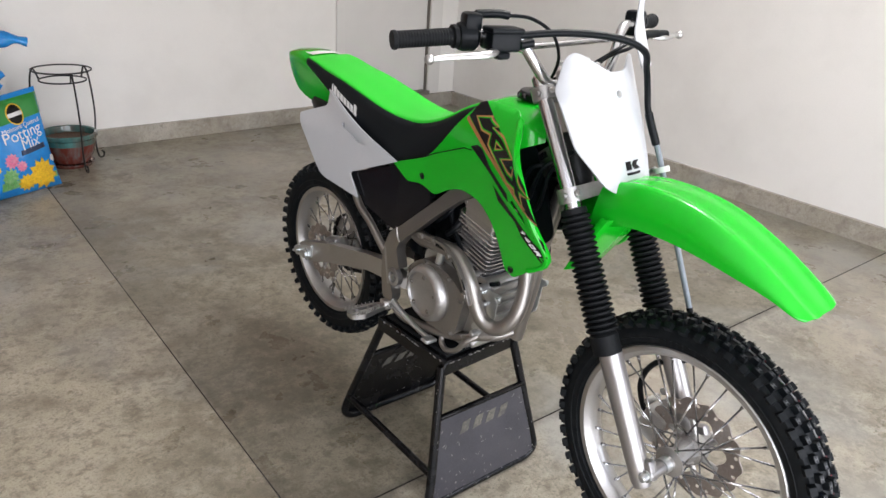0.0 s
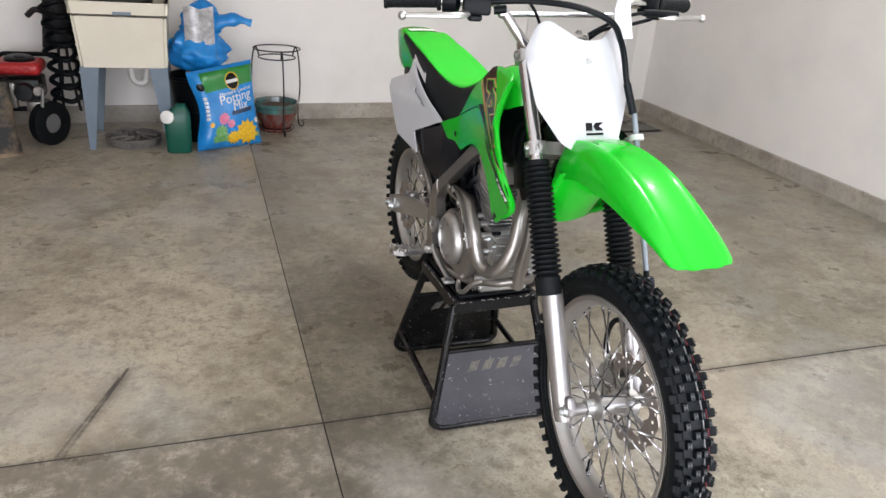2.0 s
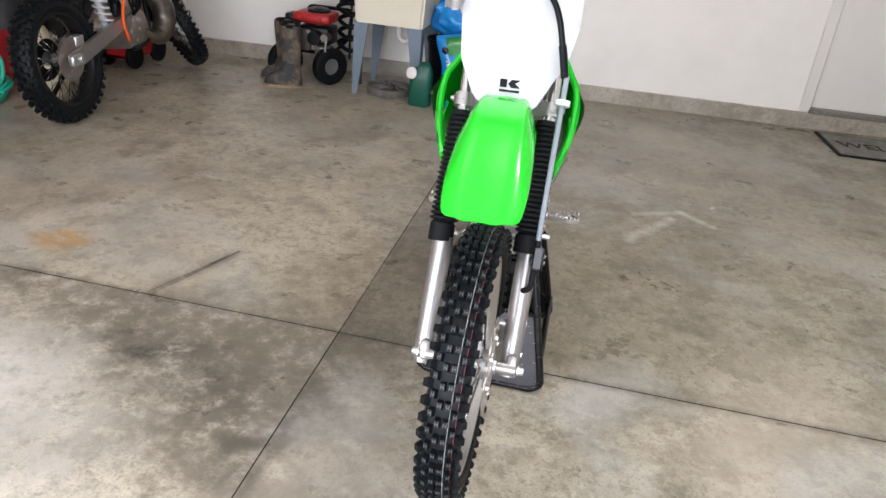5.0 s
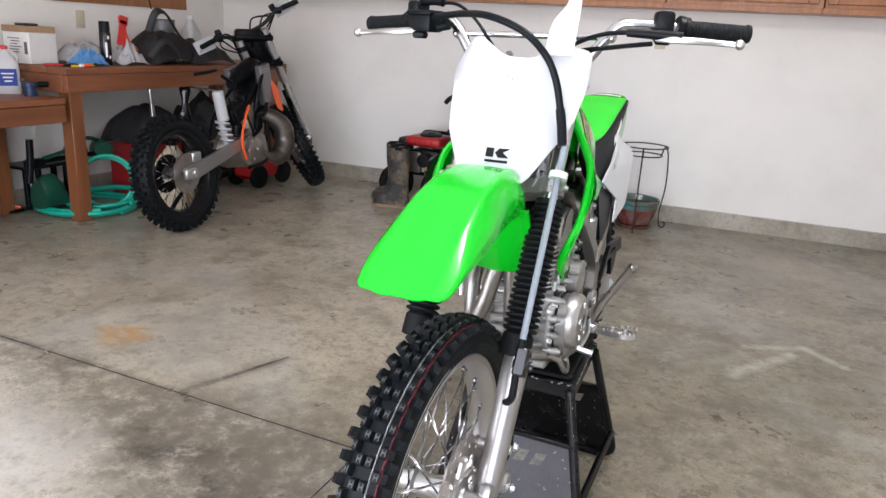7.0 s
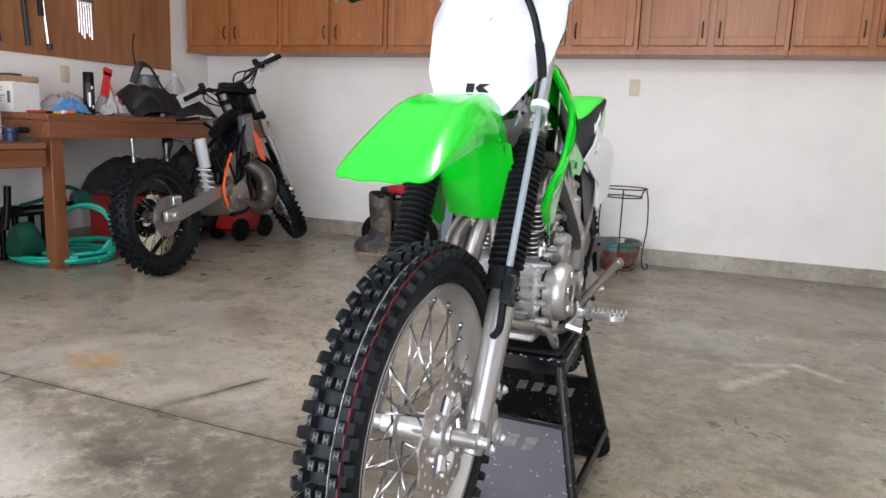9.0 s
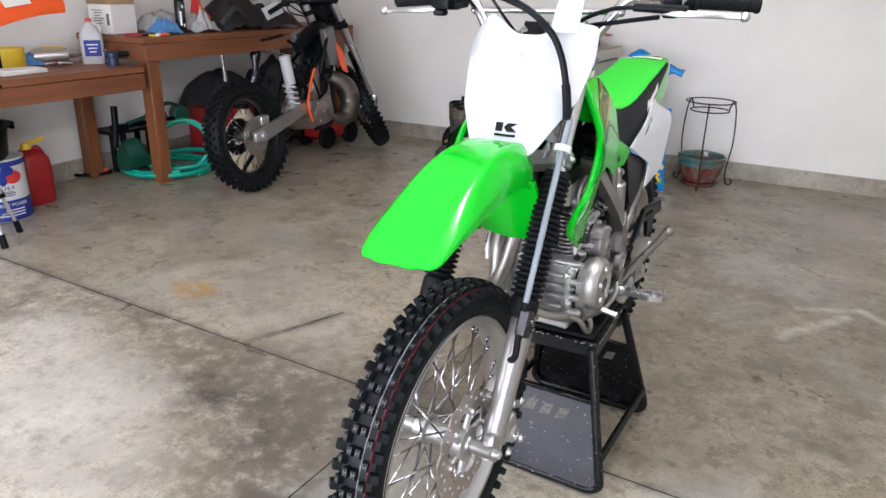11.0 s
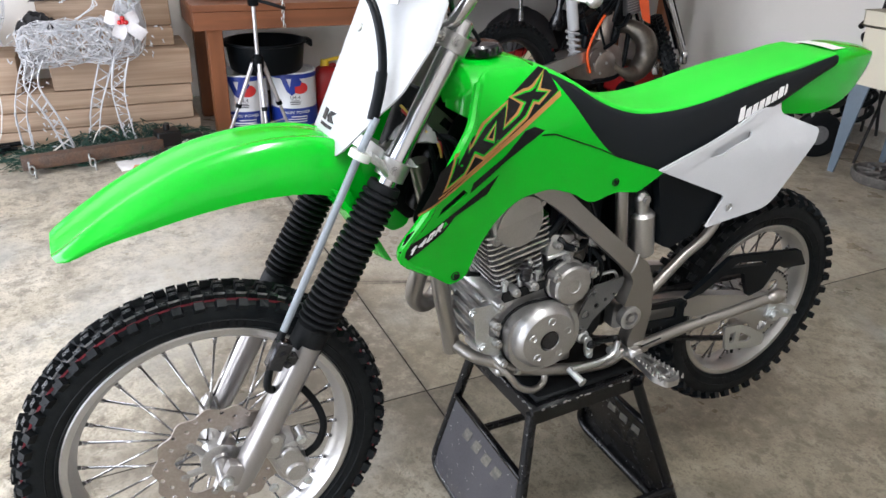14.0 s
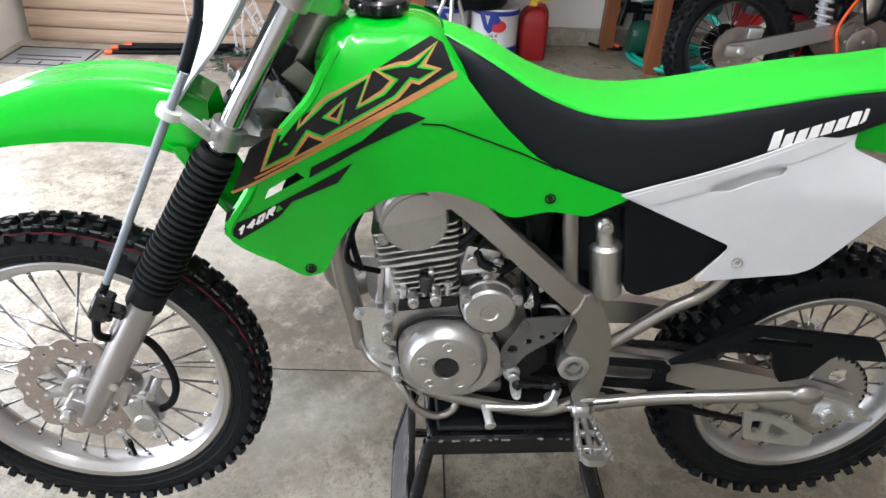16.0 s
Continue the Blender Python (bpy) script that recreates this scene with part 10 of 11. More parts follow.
# tall bench
ct = thing("carton", (-3.20, 1.41, TALL), "white shipping carton with printed label", "box")
bm = bmesh.new()
box(bm, (-3.20, 1.41, TALL + 0.09), (0.20, 0.20, 0.18), 0.003, rotz(6))
part("body", bm, PAPER, ct)
for k in range(6):
    bm = bmesh.new()
    box(bm, Vector((-3.20, 1.41, TALL + 0.145 - 0.016 * k)) + rotz(6) @ Vector((-0.02 + 0.012 * (k % 2), -0.1008, 0)), (0.09 - 0.02 * (k % 3), 0.002, 0.005), 0, rotz(6))
    part("printed_bar", bm, INK, ct)
bm = bmesh.new()
box(bm, Vector((-3.20, 1.41, TALL + 0.09)) + rotz(6) @ Vector((0.07, -0.1008, 0)), (0.022, 0.002, 0.07), 0, rotz(6))
part("barcode_bar", bm, INK, ct)
block("flat_box", (-3.22, 1.42, TALL + 0.199), (0.22, 0.20, 0.036), CARD, "flat brown cardboard box on top of the carton", "box", 0.003, rotz(-4))
block("dark_pouch", (-3.22, 1.41, TALL + 0.225), (0.08, 0.10, 0.014), CLOTH_BLACK, "small dark pouch on the flat box", "pouch", 0.005)
for m, pts, nm, lab in ((RED, [(-2.95, 1.30, TALL + 0.008), (-2.87, 1.36, TALL + 0.008)], "screwdriver", "red and black screwdriver on the bench"), (BLACK, [(-2.87, 1.36, TALL + 0.007), (-2.80, 1.50, TALL + 0.006)], "pry_bar", "thin black steel rod on the bench"),
                        (YELLOW, [(-2.80, 1.36, TALL + 0.007), (-2.79, 1.42, TALL + 0.007)], "pencil", "short yellow pencil on the bench")):
    bm = bmesh.new()
    tube(bm, pts, 0.007, 8)
    solo(nm, bm, m, lab, "tool")
mk = thing("marker", (-2.78, 1.44, TALL), "fat orange and white paint marker lying down", "marker")
for m, a, b, nm in ((DECAL_WHITE, 1.40, 1.425, "cap"), (ORANGE, 1.425, 1.485, "barrel"), (BAG_GREEN, 1.485, 1.50, "end_plug")):
    bm = bmesh.new()
    cyl(bm, (-2.78, a, TALL + 0.011), (-2.78, b, TALL + 0.011), 0.0105, n=14, chamfer=0.002)
    part(nm, bm, m, mk)
bm = bmesh.new()
crumple(bm, (-2.95, 1.60, TALL), (0.16, 0.20, 0.085), 7, rough=0.6)
solo("shop_towel", bm, RAG_BLUE, "crumpled blue shop towel on the tall bench", "rag")
bm = bmesh.new()
crumple(bm, (-3.16, 1.76, TALL), (0.26, 0.36, 0.12), 5)
solo("plastic_bag", bm, FILM, "crumpled clear-white plastic bag", "bag")
sc = thing("spray_can", (-2.93, 1.725, TALL), "tall black spray can with black cap", "spray can")
bm = bmesh.new()
lathe(bm, [(0, 0), (0, 0.032), (0.005, 0.034), (0.195, 0.034), (0.205, 0.030), (0.205, 0)], (-2.93, 1.725, TALL), (0, 0, 1), 28)
part("body", bm, GLOSS_BLACK, sc)
bm = bmesh.new()
lathe(bm, [(0.203, 0), (0.203, 0.0325), (0.262, 0.032), (0.268, 0.028), (0.268, 0)], (-2.93, 1.725, TALL), (0, 0, 1), 28)
part("cap", bm, BLACK, sc)
for a, z0, h in ((-0.02, 0.05, 0.09), (0.0, 0.04, 0.02), (-0.005, 0.16, 0.02)):
    bm = bmesh.new()
    sheet(bm, [[(a - 0.006, TALL + z0), (a + 0.006, TALL + z0), (a + 0.006, TALL + z0 + h), (a - 0.006, TALL + z0 + h)]], on_drum(-2.93, 1.725, 0.034), 0.0008, 1, 0)
    part("printed_bar", bm, DECAL_WHITE, sc)
fn = thing("funnel", (-2.98, 1.95, TALL), "orange-red plastic funnel lying on clear packaging", "funnel")
bm = bmesh.new()
lathe(bm, [(0, 0.055), (0.015, 0.055), (0.08, 0.018), (0.24, 0.012), (0.24, 0.009), (0.08, 0.014), (0.015, 0.050)], (-2.99, 1.97, TALL + 0.075), (0.02, -0.30, 0.95), 24, closed=True)
part("cone", bm, ORANGE, fn)
bm = bmesh.new()
crumple(bm, (-2.96, 1.90, TALL), (0.20, 0.22, 0.13), 13, rough=0.6)
solo("clear_packaging", bm, FILM, "crumpled clear packaging on the bench", "packaging")
bm = bmesh.new()
box(bm, (-2.93, 1.86, TALL + 0.20), (0.004, 0.06, 0.16), 0.001, rotx(-14)), box(bm, (-2.93, 1.88, TALL + 0.28), (0.004, 0.07, 0.05), 0.001, rotx(-14))
solo("red_flag", bm, RED_PRINT, "red plastic strip standing up from the packaging", "strip")
gb = thing("gear_bag", (-3.0, 2.24, TALL), "slumped black nylon gear bag with straps", "bag")
bm = bmesh.new()
crumple(bm, (-3.02, 2.26, TALL), (0.34, 0.44, 0.23), 21, n=22, rough=0.16, fall=3, freq=1.6)
part("body", bm, CLOTH_BLACK, gb)
for pts in ([(-2.86, 2.02, TALL + 0.22), (-2.82, 2.05, TALL + 0.34), (-2.84, 2.16, TALL + 0.33), (-2.83, 2.28, TALL + 0.18), (-2.80, 2.42, TALL + 0.12)], [(-2.82, 1.98, TALL + 0.05), (-2.80, 2.10, TALL + 0.16), (-2.80, 2.24, TALL + 0.05)]):
    bm = bmesh.new()
    tube(bm, pts, 0.024, 8, flat=0.35)
    part("strap", bm, CLOTH_BLACK, gb)
bm = bmesh.new()
crumple(bm, (-2.98, 2.60, TALL), (0.38, 0.40, 0.17), 33, rough=0.3, freq=1.8)
solo("riding_vest", bm, CLOTH_BLACK, "black padded riding vest heaped on the bench", "vest")
tc = thing("paint_can", (-3.14, 2.42, TALL), "grey metal can behind the black bag", "can")
bm = bmesh.new()
lathe(bm, [(0, 0), (0, 0.085), (0.29, 0.085), (0.295, 0.09), (0.30, 0.085), (0.285, 0.075), (0.285, 0)], (-3.14, 2.42, TALL), (0, 0, 1), 28)
part("drum", bm, mat("grey_can", (0.13, 0.135, 0.14), 0.4, 0.4, 0.1, 60, 0.0002), tc)
jug(-3.10, 2.66, TALL, 0.33, 0.15, JUG_CLEAR, "empty clear plastic milk jug", "jug", PAPER, None, 10)

# under the tall bench
def coil(bm, c, R, r, turns, seed, tilt=None, squash=1.0):
    rnd = random.Random(seed)
    pts = []
    for k in range(turns * 14):
        a = 2 * math.pi * k / 14
        q = R * (1 + 0.05 * math.sin(k * 0.21 + seed) + rnd.uniform(-0.01, 0.01))
        p = Vector((q * math.cos(a), q * squash * math.sin(a), r + 0.012 * (k / 14) + rnd.uniform(0, 0.004)))
        pts.append(Vector(c) + (tilt @ p if tilt else p))
    tube(bm, pts, r, 10, 2)


hs = thing("garden_hose", (-3.0, 1.60, 0), "teal green garden hose loosely coiled on the floor", "hose")
bm = bmesh.new()
coil(bm, (-3.03, 1.57, 0.003), 0.30, 0.0135, 3, 3, squash=0.95)
part("floor_coil", bm, HOSE_TEAL, hs)
bm = bmesh.new()
coil(bm, (-2.93, 1.65, 0.185), 0.165, 0.0135, 2, 5, rotz(50) @ rotx(80))
part("upright_coil", bm, HOSE_TEAL, hs)
bm = bmesh.new()
coil(bm, (-2.98, 1.66, 0.045), 0.23, 0.0135, 2, 8, rotx(6))
part("loose_coil", bm, HOSE_TEAL, hs)
tr = thing("lawn_edger", (-3.1, 1.5, 0), "green and black electric lawn edger lying under the bench", "garden tool")
bm = bmesh.new()
tube(bm, [(-3.12, 1.24, 0.34), (-3.10, 1.45, 0.345), (-3.08, 1.75, 0.35)], 0.016, 10)
part("shaft", bm, BLACK, tr)
bm = bmesh.new()
tube(bm, [(-3.02, 1.17, 0.24), (-3.02, 1.19, 0.36), (-3.02, 1.20, 0.50)], 0.021, 10), box(bm, (-3.05, 1.24, 0.345), (0.06, 0.12, 0.06), 0.015, None, 2)
part("grip", bm, BLACK, tr)
bm = bmesh.new()
loft(bm, [[Vector((x, y, z)) for x, z in ((-3.16, 0.06), (-3.05, 0.06), (-3.02, 0.17 + h), (-3.08, 0.26 + h), (-3.15, 0.20 + h))] for y, h in ((1.27, -0.02), (1.31, 0.0), (1.38, 0.0), (1.43, -0.06))], 3, 4, cap=True, ring=True)
part("motor_housing", bm, MACHINE_GREEN, tr)
for y, z in ((1.58, 0.38), (1.78, 0.37)):
    bm = bmesh.new()
    lathe(bm, [(0, 0), (0, 0.055), (0.01, 0.062), (0.09, 0.062), (0.10, 0.05), (0.10, 0)], (-3.14, y, z), (0.95, -0.3, 0), 20)
    part("drum", bm, MACHINE_GREEN if y > 1.6 else BLACK, tr)
bm = bmesh.new()
tube(bm, [(-3.05, 1.30, 0.37), (-3.06, 1.48, 0.40), (-3.06, 1.62, 0.46), (-3.10, 1.75, 0.43)], 0.013, 8)
part("cable", bm, MACHINE_GREEN, tr)
bm = bmesh.new()
for k in range(4):
    cyl(bm, (-3.30 + 0.12 * (k % 2), 1.35 + 0.2 * (k // 2), 0), (-3.30 + 0.12 * (k % 2), 1.35 + 0.2 * (k // 2), 0.30), 0.02, n=10)
box(bm, (-3.24, 1.46, 0.30), (0.22, 0.46, 0.02), 0.004)
solo("plastic_stool", bm, BLACK, "low black plastic stool behind the hose", "stool")
bm = bmesh.new()
box(bm, (-3.10, 2.16, 0.19), (0.36, 0.34, 0.38), 0.012, rotz(4), 2)
solo("storage_crate", bm, RED, "deep red plastic crate under the bench", "crate")
bm = bmesh.new()
crumple(bm, (-3.03, 2.10, 0.381), (0.40, 0.46, 0.26), 41, rough=0.14, fall=5, freq=1.4)
solo("duffel_bag", bm, CLOTH_BLACK, "black duffel bag on the red crate", "bag")
bm = bmesh.new()
crumple(bm, (-3.0, 2.62, 0.0), (0.42, 0.50, 0.70), 43, rough=0.2, fall=5, freq=1.5)
solo("duffel_bag", bm, CLOTH_BLACK, "tall slumped black bag under the bench", "bag")
for a, b, lab in (((-2.80, 1.95, 0.62), (-2.80, 1.93, 0.888), "short chrome post below the bench top"), ((-2.86, 1.80, 0.86), (-2.86, 2.72, 0.72), "slanting thin steel rod below the bench")):
    bm = bmesh.new()
    cyl(bm, a, b, 0.014 if "post" in lab else 0.007, n=12, chamfer=0.002)
    if "post" in lab:
        cyl(bm, (-2.80, 1.952, 0.60), (-2.80, 1.949, 0.66), 0.018, n=12)
    solo("steel_rod", bm, CHROME, lab, "rod")
bm = bmesh.new()
tube(bm, [(-2.84, 2.27, 0.52), (-2.83, 2.28, 0.66), (-2.84, 2.30, 0.79)], lambda t: 0.045 - 0.02 * t + 0.012 * math.sin(t * 9), 12, flat=0.5)
solo("knee_guard", bm, GLOSS_BLACK, "black plastic knee guard standing on the bag", "knee guard")
jug(-2.70, 2.00, 0.0, 0.44, 0.30, TANK_CREAM, "cream plastic fluid tank on the floor", "tank", BLACK, None, 30)
pwd = thing("toy_mower", (-2.68, 2.93, 0), "small red machine with black wheels on the floor", "machine")
bm = bmesh.new()
loft(bm, [[Vector((-2.76, y + 0.05, 0.08)), Vector((-2.58, y + 0.05, 0.08)), Vector((-2.60, y + 0.05, 0.20 + h)), Vector((-2.74, y + 0.05, 0.21 + h))] for y, h in ((2.66, -0.03), (2.74, 0.03), (2.90, 0.03), (2.98, 0.0))], 2, 4, cap=True, ring=True)
part("hood", bm, RED, pwd)
for x, y in ((-2.58, 2.77), (-2.58, 3.07), (-2.80, 2.77), (-2.80, 3.07)):
    bm = bmesh.new()
    lathe(bm, [(-0.025, 0), (-0.025, 0.05), (-0.02, 0.085), (-0.012, 0.09), (0.012, 0.09), (0.02, 0.085), (0.025, 0.05), (0.025, 0)], (x, y, 0.09), (1, 0, 0), 24)
    part("wheel", bm, RUBBER, pwd)
bm = bmesh.new()
box(bm, (-2.69, 2.92, 0.085), (0.2, 0.42, 0.03), 0.008)
part("deck", bm, DARK_METAL, pwd)
bm = bmesh.new()
tube(bm, [(-3.45, 1.08, 0.012), (-3.40, 1.14, 0.018), (-3.34, 1.22, 0.018), (-3.28, 1.29, 0.02)], 0.013, 8), tube(bm, [(-3.45, 1.10, 0.014), (-3.36, 1.09, 0.02), (-3.27, 1.17, 0.02), (-3.26, 1.28, 0.018)], 0.011, 8)
qc = solo("quick_clamp", bm, BLACK, "black and orange bar clamp lying on the floor", "clamp")
bm = bmesh.new()
tube(bm, [(-3.37, 1.20, 0.035), (-3.31, 1.22, 0.04), (-3.28, 1.27, 0.032)], 0.014, 8)
part("grip", bm, ORANGE, qc)

# under the lower bench: fuel pails, drain pan, fuel can
def pail(x, y, turn):
    p = thing("fuel_pail", (x, y, 0), "white round fuel pail with blue band and printed badge", "pail", "fuel pails")
    r = 0.145
    bm = bmesh.new()
    lathe(bm, [(0, 0), (0, r - 0.004), (0.004, r), (0.10, r), (0.104, r + 0.002), (0.108, r), (0.33, r), (0.336, r + 0.004), (0.342, r + 0.002), (0.342, r - 0.006), (0.330, r - 0.008), (0.330, 0)], (x, y, 0), (0, 0, 1), 48)
    part("drum", bm, TIN_WHITE, p)
    for z0, z1 in ((0.004, 0.118), (0.305, 0.332)):
        bm = bmesh.new()
        lathe(bm, [(z0, r + 0.0005), (z0, r + 0.003), (z1, r + 0.003), (z1, r + 0.0005)], (x, y, 0), (0, 0, 1), 48)
        part("blue_band", bm, BLUE_PRINT, p)
    wrap = on_drum(x, y, r)

    def mark(name, loop, m, lift=0.0):
        bm = bmesh.new()
        sheet(bm, [loop], lambda a, b, d: wrap(a + turn, b, d - lift), 0.001, 0.03, 3)
        part(name, bm, m, p)
    mark("badge_disc", circle(0.035, 0.245, 0.050, 24, 0.72), RED_PRINT, 0.001)
    mark("badge_shape", [(-0.085, 0.305), (-0.05, 0.305), (-0.03, 0.250), (-0.018, 0.305), (0.03, 0.305), (0.045, 0.285), (0.035, 0.262), (0.0, 0.255), (0.0, 0.215), (-0.02, 0.20), (-0.05, 0.225)], BLUE_PRINT, 0.0025)
    for k, (w, z, h) in enumerate(((0.07, 0.155, 0.006), (0.06, 0.143, 0.006), (0.05, 0.165, 0.004))):
        mark("printed_bar", [(-w / 2, z), (w / 2, z), (w / 2, z + h), (-w / 2, z + h)], INK, 0.001)
    bm = bmesh.new()
    text_mesh(bm, "U4.4", 0.034, Matrix.Translation((0, 0.187, 0)), 0.0006)
    for v in bm.verts:
        v.co = wrap(v.co.x + turn, v.co.y, -0.0006 - v.co.z)
    part("lettering", bm, INK, p)
    bm = bmesh.new()
    text_mesh(bm, "MAKIN' POWER", 0.026, Matrix.Translation((0, 0.092, 0)), 0.0006)
    for v in bm.verts:
        v.co = wrap(v.co.x + turn, v.co.y, -0.0038 - v.co.z)
    part("lettering", bm, DECAL_WHITE, p)
    for k in range(3):
        mark("printed_bar", [(-0.07 + 0.02 * k, 0.030 + 0.016 * k), (0.07, 0.030 + 0.016 * k), (0.07, 0.036 + 0.016 * k), (-0.07 + 0.02 * k, 0.036 + 0.016 * k)], DECAL_WHITE, 0.0042)


pail(-2.98, 0.065, -0.035)
pail(-2.96, 0.375, -0.025)
dp = thing("drain_pan", (-2.97, 0.22, 0.343), "large round black plastic oil drain pan on the pails", "drain pan")
bm = bmesh.new()
lathe(bm, [(0, 0), (0, 0.205), (0.02, 0.222), (0.165, 0.238), (0.170, 0.252), (0.182, 0.252), (0.182, 0.236), (0.17, 0.228), (0.06, 0.214), (0.03, 0.19), (0.03, 0)], (-2.97, 0.22, 0.344), (0, 0, 1), 48)
part("pan", bm, BLACK, dp)
for sg in (1, -1):
    bm = bmesh.new()
    box(bm, (-2.97, 0.22 + sg * 0.262, 0.512), (0.11, 0.045, 0.022), 0.006, None, 2), box(bm, (-2.97, 0.22 + sg * 0.278, 0.498), (0.10, 0.016, 0.04), 0.005, None, 2)
    part("grip", bm, BLACK, dp)
fc = thing("fuel_can", (-3.06, 0.64, 0), "red plastic fuel can with yellow spout cap", "fuel can")
bm = bmesh.new()
st = [[Vector((-3.06 + a * 0.085 * k, 0.63 + b * 0.09 * k, z)) for a, b in rounded([(-1, -1), (1, -1), (1, 1), (-1, 1)], 0.5, 4)] for z, k in ((0, 0.92), (0.012, 1.0), (0.22, 1.0), (0.27, 0.93), (0.31, 0.6), (0.325, 0.35))]
g = grid(bm, st, close_cols=True)
bm.faces.new(g[0][::-1]), bm.faces.new(g[-1])
part("body", bm, FUEL_RED, fc)
bm = bmesh.new()
cyl(bm, (-3.06, 0.62, 0.318), (-3.06, 0.62, 0.362), 0.030, 0.026, n=20, chamfer=0.003), cyl(bm, (-3.06, 0.62, 0.352), (-3.06, 0.73, 0.372), 0.012, n=12)
part("spout_cap", bm, YELLOW, fc)
bm = bmesh.new()
tube(bm, [(-3.06, 0.65, 0.315), (-3.06, 0.68, 0.325), (-3.06, 0.705, 0.29), (-3.06, 0.712, 0.24)], 0.014, 10)
part("handle", bm, FUEL_RED, fc)

# tripod
tp = thing("tripod", (-2.52, 0.08, 0), "silver aluminium tripod with black head and rubber feet", "tripod")
TOPZ = 0.47
hub = Vector((-2.56, 0.085, TOPZ))
for fx, fy in ((-2.44, 0.085), (-2.63, -0.115), (-2.62, 0.265)):
    bm = bmesh.new()
    a, b = hub + (Vector((fx, fy, TOPZ)) - hub).normalized() * 0.03, Vector((fx, fy, 0.022))
    m = a.lerp(b, 0.55)
    cyl(bm, a, m, 0.0125, n=12), cyl(bm, m, b, 0.0095, n=12)
    lg = part("leg", bm, mat("brushed_aluminium", (0.62, 0.62, 0.64), 0.34, 0.7, 0.06, 200) if fx == -2.44 else bpy.data.materials["brushed_aluminium"], tp)
    bm = bmesh.new()
    cyl(bm, m.lerp(a, 0.05), m.lerp(b, 0.05), 0.017, n=12)
    part("clamp", bm, BLACK, lg)
    bm = bmesh.new()
    cyl(bm, b + (a - b).normalized() * 0.05, b - Vector((0, 0, 0.020)), 0.014, 0.017, n=12)
    part("rubber_foot", bm, RUBBER, lg)
    bm = bmesh.new()
    cyl(bm, hub.lerp(b, 0.78), Vector((hub.x, hub.y, 0.11)), 0.004, n=8)
    part("brace", bm, bpy.data.materials["brushed_aluminium"], tp)
bm = bmesh.new()
cyl(bm, (hub.x, hub.y, 0.10), (hub.x, hub.y, 0.80), 0.011, n=14)
part("centre_column", bm, bpy.data.materials["brushed_aluminium"], tp)
bm = bmesh.new()
lathe(bm, [(-0.05, 0), (-0.05, 0.02), (-0.02, 0.034), (0.03, 0.034), (0.05, 0.018), (0.05, 0)], hub, (0, 0, 1), 20)
part("leg_yoke", bm, BLACK, tp)
bm = bmesh.new()
box(bm, (hub.x, hub.y, 0.815), (0.045, 0.055, 0.07), 0.008, None, 2), box(bm, (hub.x, hub.y, 0.872), (0.06, 0.06, 0.035), 0.006, None, 2), cyl(bm, (hub.x, hub.y, 0.88), (hub.x, hub.y, 0.94), 0.017, n=12)
head = part("pan_head", bm, BLACK, tp)
bm = bmesh.new()
tube(bm, [(hub.x, hub.y + 0.02, 0.81), (hub.x + 0.05, hub.y + 0.10, 0.79), (hub.x + 0.07, hub.y + 0.16, 0.77)], 0.010, 10)
part("pan_handle", bm, BLACK, head)
bm = bmesh.new()
cyl(bm, (hub.x, hub.y + 0.03, 0.84), (hub.x, hub.y + 0.06, 0.84), 0.016, n=10)
part("knob", bm, BLACK, head)

# ---- timber stack by the open door ----
def timber(x0, x1, y0, y1, z0, z1, lab="long rough-sawn pale timber in the stack"):
    bm = bmesh.new()
    box(bm, ((x0 + x1) / 2, (y0 + y1) / 2, (z0 + z1) / 2), (x1 - x0, y1 - y0, z1 - z0 - 0.004), 0.011, None, 2)
    for v in bm.verts:
        v.co += Vector((0.006 * noise.noise(v.co * 3), 0.01 * noise.noise(v.co * 3 + Vector((3, 0, 0))), 0.004 * noise.noise(v.co * 2 + Vector((0, 5, 0)))))
    solo("timber", bm, CRATE, lab, "timber", "timbers in the stack")


SX = -3.33
for x0, x1 in ((SX, -3.14), (-3.135, -2.93)):
    timber(x0, x1, -2.47, -0.215, 0.0, 0.088)
    timber(x0, x1, -2.47, -0.25, 0.088, 0.195)
    timber(x0, x1, -2.47, -0.245, 0.195, 0.302)
timber(SX, -2.92, -0.985, -0.235, 0.302, 0.515, "thick pale timber block on the stack")
timber(SX, -2.93, -1.255, -1.135, 0.302, 0.50, "short upright block in the stack")
timber(SX, -2.93, -1.455, -1.335, 0.302, 0.505, "short upright block in the stack")
timber(SX, -2.92, -2.47, -1.575, 0.302, 0.50, "thick pale timber block on the stack")
timber(SX, -2.98, -1.12, -0.31, 0.515, 0.62, "dark-edged timber on the upper stack")
timber(SX, -3.03, -1.00, -0.305, 0.62, 0.78, "long pale timber on the upper stack")
timber(SX, -2.96, -2.47, -1.30, 0.505, 0.70, "long pale timber on the upper stack")
bm = bmesh.new()
crumple(bm, (-3.14, -0.72, 0.779), (0.36, 0.62, 0.20), 51, rough=0.4, fall=4)
solo("tarp_bag", bm, CLOTH_BLACK, "black bag slumped on the timber stack", "bag")
bm = bmesh.new()
crumple(bm, (-2.98, -1.00, 0.62), (0.16, 0.22, 0.10), 53, rough=0.4)
solo("tarp_bag", bm, CLOTH_BLACK, "small black bag tucked on the timbers", "bag")

